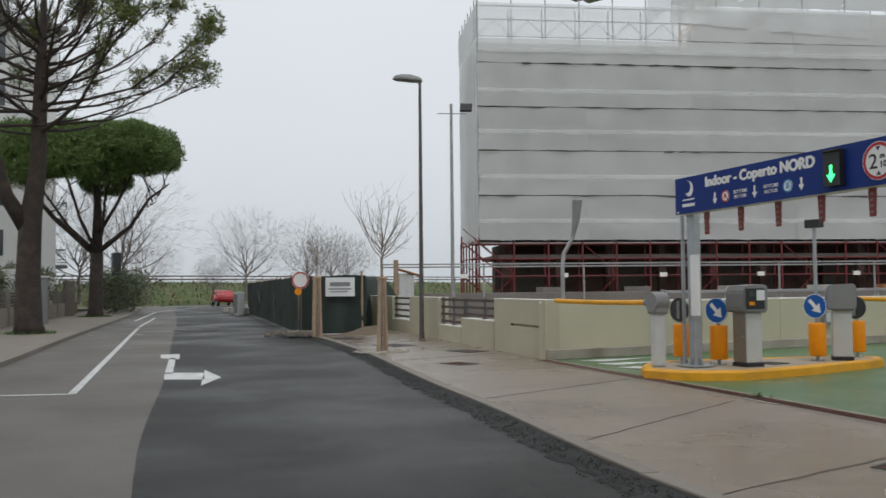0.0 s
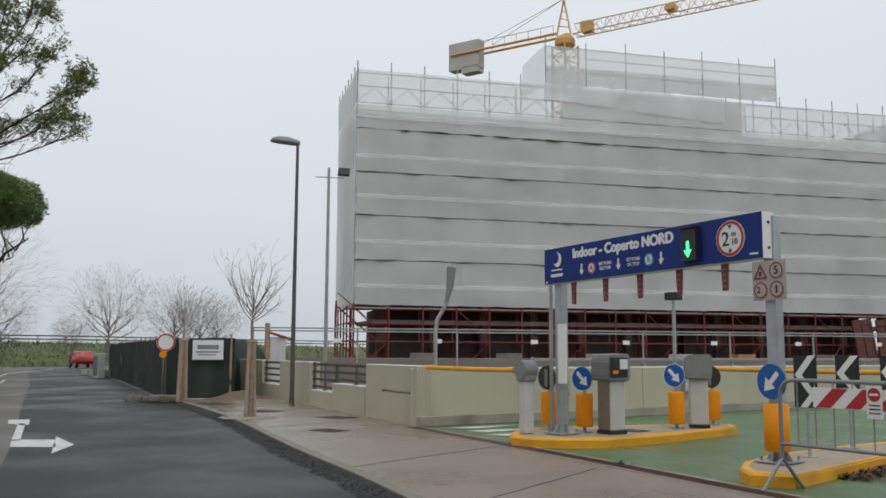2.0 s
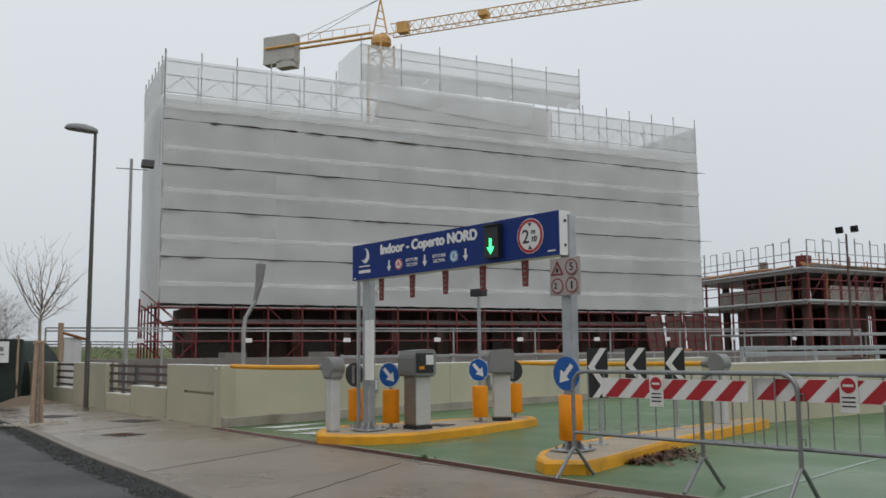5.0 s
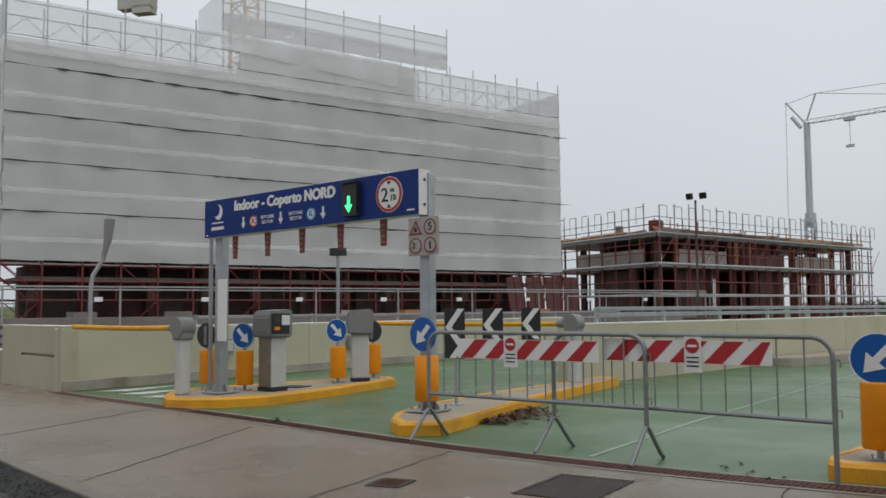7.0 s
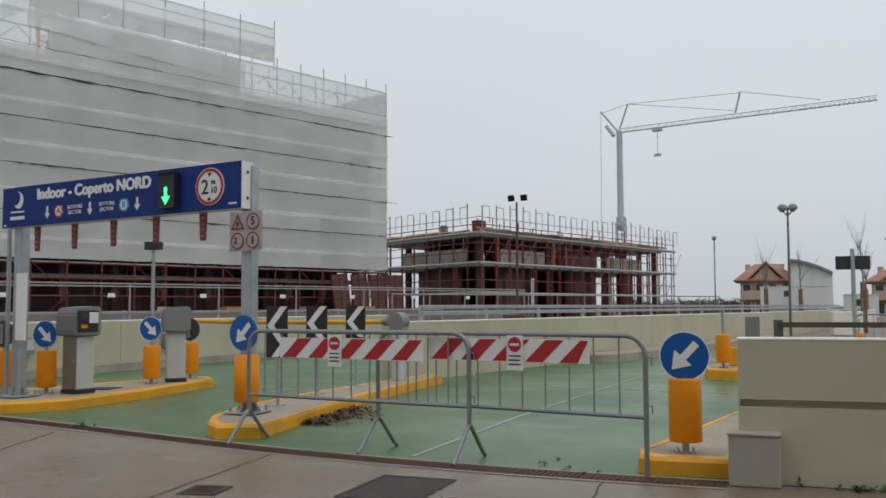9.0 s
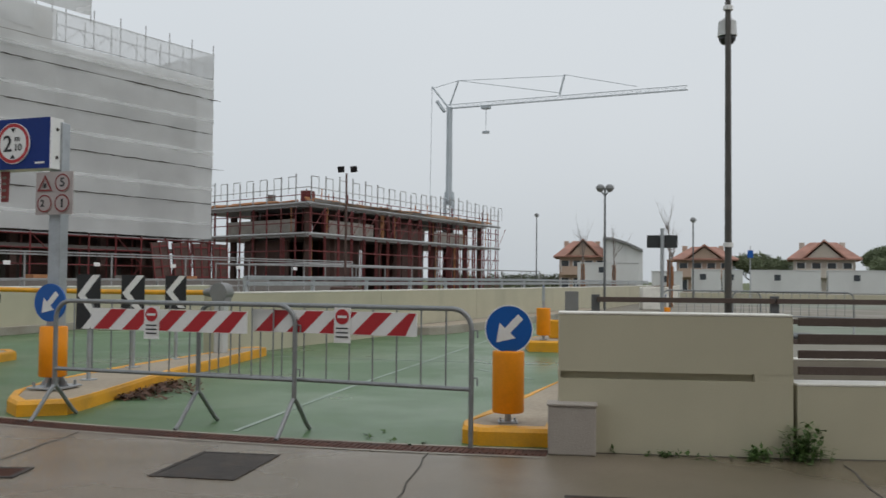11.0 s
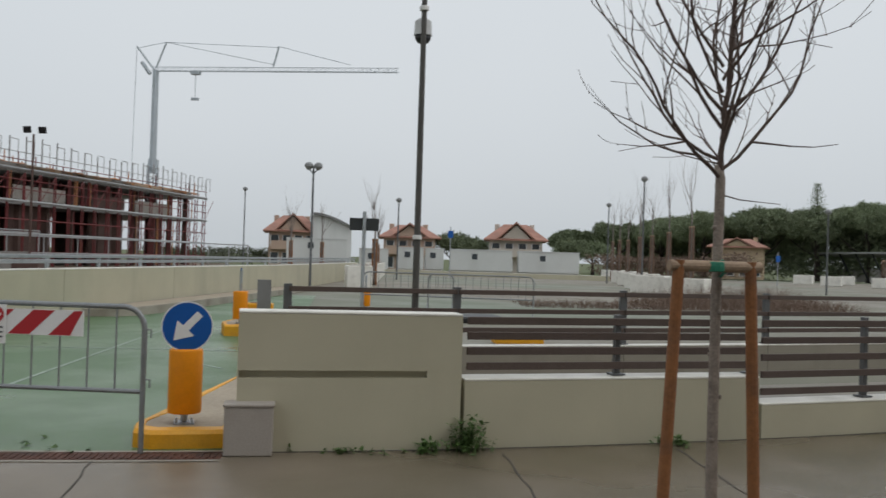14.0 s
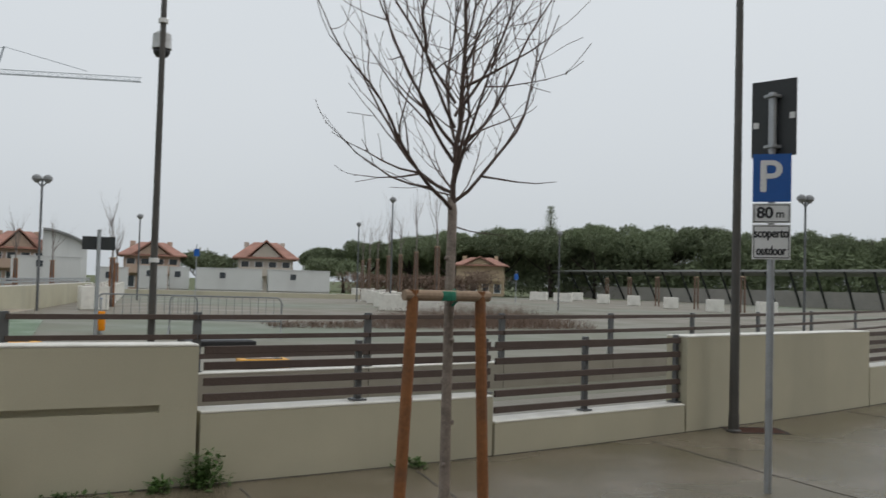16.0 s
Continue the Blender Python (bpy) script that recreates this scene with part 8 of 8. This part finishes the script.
fb_ = [bm.verts.new((4, y_, z_)) for y_, z_ in [(-2.3, 0), (2.3, 0)] + arc]
bm.faces.new(fa[::-1])
bm.faces.new(fb_)
for k in range(len(fa)):
    bm.faces.new((fa[k], fa[(k + 1) % len(fa)], fb_[(k + 1) % len(fa)], fb_[k]))
part("wall", bm, "housewhite", hall)
bm = bmesh.new()
for (y0_, z0_), (y1_, z1_) in zip(arc, arc[1:]):
    w = [bm.verts.new(p) for p in ((-4.5, y0_, z0_ + 0.02), (4.5, y0_, z0_ + 0.02), (4.5, y1_, z1_ + 0.02), (-4.5, y1_, z1_ + 0.02), (-4.5, y0_, z0_ + 0.3), (4.5, y0_, z0_ + 0.3), (4.5, y1_, z1_ + 0.3), (-4.5, y1_, z1_ + 0.3))]
    for f in ((0, 3, 2, 1), (4, 5, 6, 7), (0, 4, 7, 3), (1, 2, 6, 5), (0, 1, 5, 4), (3, 7, 6, 2)):
        bm.faces.new([w[q_] for q_ in f])
part("roof", bm, "grey", hall, "curved grey metal roof")
house("pale house with a red tiled roof", (113, -8.7, -0.1), -4, 6.2, 9, 3.9, 1.6, "housepeach")
house("pale house with a tiled gable and balcony", (112, -22.0, -0.1), -10, 6.4, 9, 4.0, 2.0, "house")
house("low ochre house with tiled roof before the pines", (124, -57, -0.1), -28, 7.0, 6, 4.4, 1.2, "ochre", 4, 1)


def cabin(label, at, rz, w_, up=0.3):
    """A site cabin standing on a low grey base."""
    t = thing("site_cabin", label, "container", at, rz, group="white site cabins")
    bm = bmesh.new()
    box(bm, (0, 0, (up + 0.1) / 2), (2.2, w_ - 0.2, up + 0.1), 0.02)
    part("base", bm, "ballast", t, "grey concrete base")
    bm = bmesh.new()
    box(bm, (0, 0, up + 1.12), (2.4, w_, 2.06), 0.03)
    part("body", bm, "container", t)
    for k in range(int(w_ / 0.8)):
        bm = bmesh.new()
        box(bm, (-1.205, -w_ / 2 + 0.4 + k * 0.8, up + 1.12), (0.02, 0.3, 1.86), 0)
        part("wall_rib", bm, "container", t)
    bm = bmesh.new()
    box(bm, (0, 0, up + 2.17), (2.5, w_ + 0.1, 0.08), 0.01)
    part("roof", bm, "alu", t)
    bm = bmesh.new()
    box(bm, (-1.22, w_ * 0.1, up + 1.5), (0.03, 0.55, 0.55), 0)
    part("window", bm, "window", t)


cabin("long white site cabin", (90, -14.2, -0.01), -8, 6.2)
cabin("long white site cabin beside another", (88.8, -20.8, -0.01), -8, 6.0)
cabin("small white cabin with a dark window", (88, -6.9, -0.01), -4, 2.6)
cabin("small white cabin between others", (91, -9.6, -0.01), -4, 1.8)
cabin("white cabin by the lot's end", (84, -3.2, -0.01), 0, 2.6, 0.05)
cabin("white site cabin beside the lane", (90, 2.2, -0.01), 2, 5.8, 0.9)
straight_wall("wall_lot", "low cream wall at the lot's end", (77.3, -24), (80.3, -4), 0.42, 0.3)


def block(label, at, rz, s):
    t = thing("concrete_planter", label, "planter", at, rz, group="concrete planters of the lot")
    bm = bmesh.new()
    box(bm, (0, 0, s[2] / 2), s, 0.04)
    part("body", bm, "coping", t)
    bm = bmesh.new()
    box(bm, (0, 0, s[2] + 0.004), (s[0] * 0.8, s[1] * 0.8, 0.02), 0)
    part("soil", bm, "soil", t)


rng = random.Random(4)
PLANT = [(49.0, -43.9), (93.9, -55.9), (80.1, -50.7), (72.3, -49.1), (64.2, -47.3), (56.3, -45.5)]
for bx, by in PLANT:
    block("pale concrete planter at the lot's edge", (bx, by, 0), -35, (2.0, 1.2, 0.95))
for k in range(7):
    block("pale concrete planter by the far lane", (44 + 5.0 * k, -1.0 - 0.35 * k, 0), 5, (1.4, 1.2, 1.05))
for bx, by in ((80.1, -24.9), (71.0, -23.0), (63.1, -21.0), (55.0, -18.9), (47.8, -16.9), (41.4, -16.4), (90.8, -49.0), (84.0, -48.2)):
    block("pale concrete planter under a staked tree", (bx, by, 0), -38, (1.3, 1.9, 0.95))
for k, (bx, by) in enumerate([(76.4, -23.6), (70.7, -22.4), (69.8, -22.8), (60.9, -20.7), (57.3, -20.3), (50.6, -18.9), (42.3, -16.9)]):
    stakes("brown timber stakes of a young lot tree", (bx, by, 0), 60, 0.16, 3.4, 0.03, 0.05, "stakefar", False)
    young_tree("slim bare poplar staked in the lot", (bx, by, 0), 90 + k, 4.2, 0.038, 4, 1.5, 2, 0.15, "fartwig", "fartwig", tilt=0.10, group="young lot trees")
for bx, by in ((90.0, -57.5), (78.5, -52.8), (71.0, -50.8), (63.0, -49.0), (55.2, -47.2)):
    stakes("brown timber stakes before the long canopy", (bx, by, 0), 50, 0.24, 2.7, 0.03, 0.07, "stakefar", False)
for k, (bx, by) in enumerate(((62, 3.2), (66, 1.2), (70, -3), (48, -1.9))):
    young_tree("slim bare poplar by the far lane", (bx, by, 0), 110 + k, 3.0, 0.06, 5, 1.1, 2, 0.22, "fartwig", "fartwig", tilt=0.16, group="young lot trees")
    stakes("brown timber stakes of a young tree by the far lane", (bx, by, 0), 60, 0.2, 2.4, 0.03, 0.045, "stake", False)
# dry shrubs in beds
for k, (cx, cy, lx, ly, n, top) in enumerate(((32.5, -14.7, 2.6, 3.9, 4200, 1.1), (31.0, -8.6, 1.4, 2.4, 1400, 0.3))):
    bm = bmesh.new()
    for i in range(n):
        u, v = rng.uniform(-1, 1), rng.uniform(-1, 1)
        c = Vector((cx + u * lx, cy + v * ly, 0))
        dome = max(0.15, 1 - 0.7 * max(abs(u), abs(v)) ** 3)
        h_ = rng.uniform(0.45, 1.0) * top * dome
        d = Vector((rng.gauss(0, 0.45), rng.gauss(0, 0.45), 1)).normalized()
        s = Vector((rng.gauss(0, 1), rng.gauss(0, 1), 0)).normalized() * 0.009
        bm.faces.new([bm.verts.new(c - s), bm.verts.new(c + s), bm.verts.new(c + d * h_)])
        for m in range(3):
            p = c + d * h_ * rng.uniform(0.4, 0.95)
            e = p + Vector((rng.gauss(0, 0.1), rng.gauss(0, 0.1), rng.uniform(-0.02, 0.1)))
            bm.faces.new([bm.verts.new(p - s * 0.7), bm.verts.new(p + s * 0.7), bm.verts.new(e)])
    tagged(obj("shrub_bed", bm, "shrub"), "bed of dry brown winter shrubs" if k == 0 else "low bed of dry brown groundcover", "shrub", kind="stuff")
# far crowd barriers in the lot
for a, b in (((25.6, -0.75), (25.2, -3.2)), ((25.1, -2.5), (24.5, -5.3))):
    crowd_barrier("galvanised crowd barrier standing in the lot", a, b)
bollard("amber bollard in the lot beyond the railing", (26.4, -0.85, 0.0), 185, 0, 0.95, 0.02)
for at, s in (((16.9, -3.35, 0.0), (0.5, 0.9, 0.16)), ((16.6, 0.2, 0.0), (1.2, 0.9, 0.2)), ((21.6, 1.1, 0.0), (1.6, 1.3, 0.16)), ((18.3, 1.42, 0.19), (0.3, 0.5, 0.36))):
    t = thing("yellow_block", "yellow painted concrete kerb block in the lot", "kerb block", at)
    bm = bmesh.new()
    box(bm, (0, 0, s[2] / 2), s, 0.03)
    part("body", bm, "yellow", t)
    bm = bmesh.new()
    box(bm, (0, 0, s[2] + 0.005), (s[0] * 0.7, s[1] * 0.7, 0.02), 0.004)
    part("top", bm, "pavement", t)
t = thing("floor_hatch", "low black hatch lying on the car park floor", "hatch", (22.6, -3.35, 0), 4)
bm = bmesh.new()
box(bm, (0, 0, 0.06), (1.5, 1.55, 0.12), 0.02)
part("body", bm, "black", t)
bm = bmesh.new()
box(bm, (0, 0, 0.125), (1.36, 1.4, 0.02), 0.006)
part("lid", bm, "signback", t)
t = thing("steel_plate", "grey steel plate standing at the railing's end", "plate", (12.2, 0.86, 0), 8)
bm = bmesh.new()
box(bm, (0, 0, 0.6), (0.03, 0.17, 1.16), 0.004)
part("sheet", bm, "grey", t)
bm = bmesh.new()
box(bm, (0.02, 0, 0.01), (0.14, 0.22, 0.02), 0.003)
part("foot", bm, "grey", t)
# dark direction sign
t = thing("direction_sign", "dark direction board on a grey pole, seen from behind", "road sign", (24.73, -0.7, 0))
bm = bmesh.new()
tube(bm, (0, 0, 0), (0, 0, 2.7), 0.05, n=8)
part("pole", bm, "steel", t)
bm = bmesh.new()
plate(bm, (0.06, 0.0, 2.36), (0, 1, 0), sv, 0.78, 0.33, 0.05)
part("board", bm, "signback", t)
for bx, by, zz in ((70, -8.6, 3.4), (96, 3.5, 2.8), (76, -38.5, 2.4)):
    t = thing("parking_sign", "small blue parking sign far off", "road sign", (bx, by, 0))
    bm = bmesh.new()
    tube(bm, (0, 0, 0), (0, 0, zz + 0.6), 0.04, n=6)
    part("pole", bm, "steel", t)
    bm = bmesh.new()
    plate(bm, (-0.06, 0, zz), (0, 1, 0), sv, 0.4, 0.55, 0.03)
    part("plate", bm, "blue", t)

# long dark canopy with sloping struts beyond the lot
can = thing("long_canopy", "long grey car park canopy on sloping struts", "canopy", (99, -72.5, 0))
ca, cb_ = Vector((33.8, 1.2, 0)), Vector((-39, -3.6, 0))
cu = (cb_ - ca).normalized()
cw = cu.cross(sv)
cw = cw if cw.y < 0 else -cw      # away from the camera
CLn = (cb_ - ca).length
bm = bmesh.new()
plate(bm, (ca + cb_) / 2 + Vector((0, 0, 4.1)), cu, sv, CLn, 0.22, 0.5)
part("top_beam", bm, "scaff", can, "pale top beam")
bm = bmesh.new()
plate(bm, (ca + cb_) / 2 + cw * 1.6 + Vector((0, 0, 3.75)), cu, cw + Vector((0, 0, -0.12)), CLn, 2.6, 0.1)
part("roof_panel", bm, "grey", can, "grey sloping panels")
bm = bmesh.new()
plate(bm, (ca + cb_) / 2 + cw * 4.5 + Vector((0, 0, 0.9)), cu, sv, CLn, 1.9, 0.25)
part("back_wall", bm, "ballast", can, "pale grey back wall")
for k in range(20):
    p = ca.lerp(cb_, (k + 0.5) / 20)
    bm = bmesh.new()
    tube(bm, p + cw * 3.4 - cu * 1.0, p + cw * 0.1 + Vector((0, 0, 4.0)) + cu * 0.4, 0.14, n=6)
    part("strut", bm, "signback", can)

# the line of pines behind the lot, and hedges
rng = random.Random(61)
pine_line = [(104, -27, 5.6, 3.4), (101, -32, 6.4, 3.8), (98, -36, 6.9, 4.2), (93, -39, 7.6, 4.6), (90, -44, 8.0, 4.8), (86, -48, 8.0, 4.9), (82, -51, 8.2, 5.0), (78, -55, 8.1, 5.0), (74, -59, 8.0, 5.0), (70, -63, 7.8, 4.8), (66, -67, 7.6, 4.8), (60, -70, 7.2, 4.8), (54, -73, 7.0, 4.8), (47, -75, 6.8, 4.6), (40, -77, 6.6, 4.6)]
for k, (bx, by, top, rad) in enumerate(pine_line):
    bx, by, top, rad = bx * 1.5, by * 1.5, 1.6 + (top - 1.6) * 1.5, rad * 1.5
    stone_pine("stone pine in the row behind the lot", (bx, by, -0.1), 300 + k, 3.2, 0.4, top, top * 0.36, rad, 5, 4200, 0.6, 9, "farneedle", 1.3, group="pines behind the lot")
for k, (bx, by) in enumerate(((116, -14.8), (120, -17.5), (118, -31), (122, -35))):
    stone_pine("round dark pine between the houses", (bx, by, -0.1), 330 + k, 1.4, 0.25, 5.0 - 0.2 * k, 1.4, 3.2, 4, 700, 0.6, 7, "farneedle", 1.0, group="pines between the houses")
def hedge(label, a, b, h_, th, k, mat, seed, size=0.3):
    rng = random.Random(seed)
    a, b = Vector(a), Vector(b)
    bm = bmesh.new()
    for i in range(k):
        p = a.lerp(b, rng.random())
        hz_ = h_ * (0.75 + 0.35 * noise.noise(Vector((p.x * 0.3, p.y * 0.3, seed))))
        c = Vector((p.x + rng.gauss(0, th), p.y + rng.gauss(0, th), rng.random() ** 0.6 * hz_))
        tuft(bm, rng, c, size * rng.uniform(0.6, 1.4), 6)
    tagged(obj("hedge", bm, mat), label, "hedge", kind="stuff")


hedge("brown winter hedge before the pines", (112, -33, 0), (98, -46, 0), 3.4, 1.2, 1800, "shrub", 71, 0.5)
hedge("dark evergreen hedge beyond the frame building", (118, 24, 0), (120, 4, 0), 2.6, 1.2, 1600, "hedge", 72, 0.5)
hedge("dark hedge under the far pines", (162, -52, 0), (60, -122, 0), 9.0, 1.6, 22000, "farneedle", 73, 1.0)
hedge("brushwood and ivy behind the second pine", (7.5, 56, 0), (9.8, 66, 0), 3.4, 0.8, 1500, "hedge", 74, 0.35)
hedge("garden hedge behind the left fence", (-1.5, 34, 0), (3.0, 50, 0), 2.9, 0.6, 3000, "hedge", 75, 0.3)
hedge("dark garden shrubs before the white house", (2.3, 50, 0), (3.5, 56, 0), 3.4, 0.4, 1500, "hedge", 76, 0.3)
conif = thing("conifer", "tall dark conifer above the pines", "tree", (128, -71, -0.1))
bm = bmesh.new()
tube(bm, (0, 0, 0), (0, 0, 14.6), 0.25, 0.05, 8)
part("trunk", bm, "pinebark", conif)
bm = bmesh.new()
for k in range(9):
    z_ = 9.2 + 0.6 * k
    for m in range(6):
        a = m * 1.05 + k
        for q in range(5):
            rr = (1.8 - 0.17 * k) * (q + 1) / 5
            tuft(bm, rng, (rr * math.cos(a), rr * math.sin(a), z_ + 0.12 * q), 0.4, 6)
part("crown", bm, "farneedle", conif)

# ---- left side of the road: fences and the white building ----
fe = thing("garden_fence", "low garden wall with slatted panels beside the pines", "fence", (LEFT(20) - 3.5, 20, 0.03))
O = Vector((LEFT(20) - 3.5, 20, 0.03))
for y0_ in steps(14, 56, 3.0):
    a = Vector((LEFT(y0_) - 3.5, y0_, 0.03)) - O
    b = Vector((LEFT(y0_ + 3) - 3.5, y0_ + 3, 0.03)) - O
    u_ = (b - a).normalized()
    bm = bmesh.new()
    plate(bm, (a + b) / 2 + Vector((0, 0, 0.35)), u_, sv, 2.98, 0.7, 0.18)
    part("low_wall", bm, "pavement_side", fe, "low rendered wall")
    bm = bmesh.new()
    box(bm, tuple(a + Vector((0, 0, 0.7))), (0.3, 0.3, 1.4), 0.02)
    part("pier", bm, "pavement_side", fe)
    for k in range(5):
        bm = bmesh.new()
        plate(bm, (a + b) / 2 + Vector((0, 0, 0.78 + 0.12 * k)), u_, sv, 2.68, 0.07, 0.03)
        part("slat", bm, "darkpole", fe)
wb = thing("white_apartment_house", "white rendered apartment house with railed balconies", "building", (-1.9, 64.8, 0), 12)
bm = bmesh.new()
box(bm, (0, 0, 8.5), (10, 16, 17.0), 0)
part("wall", bm, "housewhite", wb)
for z_ in (2.9, 5.8, 8.7, 11.6, 14.3):
    bm = bmesh.new()
    box(bm, (5.6, -1.5, z_), (1.3, 9.5, 0.22), 0.02)
    bl = part("balcony", bm, "grey", wb, "grey balcony slab")
    bm = bmesh.new()
    for k in range(24):
        tube(bm, (6.15, -6.1 + 0.4 * k, z_ + 0.1), (6.15, -6.1 + 0.4 * k, z_ + 1.05), 0.015, n=4)
    tube(bm, (6.15, -6.2, z_ + 1.05), (6.15, 3.2, z_ + 1.05), 0.03, n=5)
    tube(bm, (5.0, -6.2, z_ + 1.05), (6.15, -6.2, z_ + 1.05), 0.03, n=5)
    for k in range(4):
        tube(bm, (5.0, -6.2, z_ + 0.25 + 0.2 * k), (6.15, -6.2, z_ + 0.25 + 0.2 * k), 0.015, n=4)
    part("railing", bm, "darkpole", bl)
    for y_ in (-4.5, -1.5, 1.8, 5.5):
        bm = bmesh.new()
        box(bm, (5.01, y_, z_ + 1.25), (0.04, 1.3, 2.1), 0)
        part("window", bm, "window", wb)
    for x_ in (-2.5, 1.5):
        bm = bmesh.new()
        box(bm, (x_, -8.01, z_ + 1.3), (1.2, 0.04, 1.5), 0)
        part("window", bm, "window", wb)
bm = bmesh.new()
box(bm, (0, 0, 17.15), (11, 17, 0.3), 0.04)
part("roof", bm, "grey", wb)
for (bx, by, w_, d_, h_, mt, nm, lb, cat) in ((2.4, 40.5, 0.9, 1.1, 1.9, "grey", "meter_cabinet", "grey street cabinet beside the pine", "service box"), (5.0, 53.5, 0.5, 0.5, 1.9, "pavement_side", "gate_pier", "pale gate pier beside the pavement", "gate pier"), (1.6, 41.5, 0.35, 0.8, 2.2, "housewhite", "gate_pier", "white gate pier by the garden fence", "gate pier")):
    t = thing(nm, lb, cat, (bx, by, 0.03), 12)
    bm = bmesh.new()
    box(bm, (0, 0, h_ / 2), (w_, d_, h_), 0.03)
    part("body", bm, mt, t)
    bm = bmesh.new()
    box(bm, (0, 0, h_ + 0.03), (w_ + 0.1, d_ + 0.1, 0.06), 0.01)
    part("cap", bm, "coping", t)
t = thing("traffic_board", "dark board on a grey post by the pavement", "road sign", (8.3, 59.5, 0.03))
bm = bmesh.new()
tube(bm, (0, 0, 0), (0, 0, 2.6), 0.1, n=8)
part("post", bm, "darkpole", t)
bm = bmesh.new()
box(bm, (0, 0, 3.0), (0.5, 0.9, 1.5), 0.05)
part("board", bm, "signback", t)

# ---- unseen block added behind the camera to keep sky light off the near walls ----
bm = bmesh.new()
box(bm, (-13, -16, 10), (9, 46, 20), 0)
setting("wall_behind", bm, "house", "unseen plain block added behind the camera to shade the near walls", "wall")
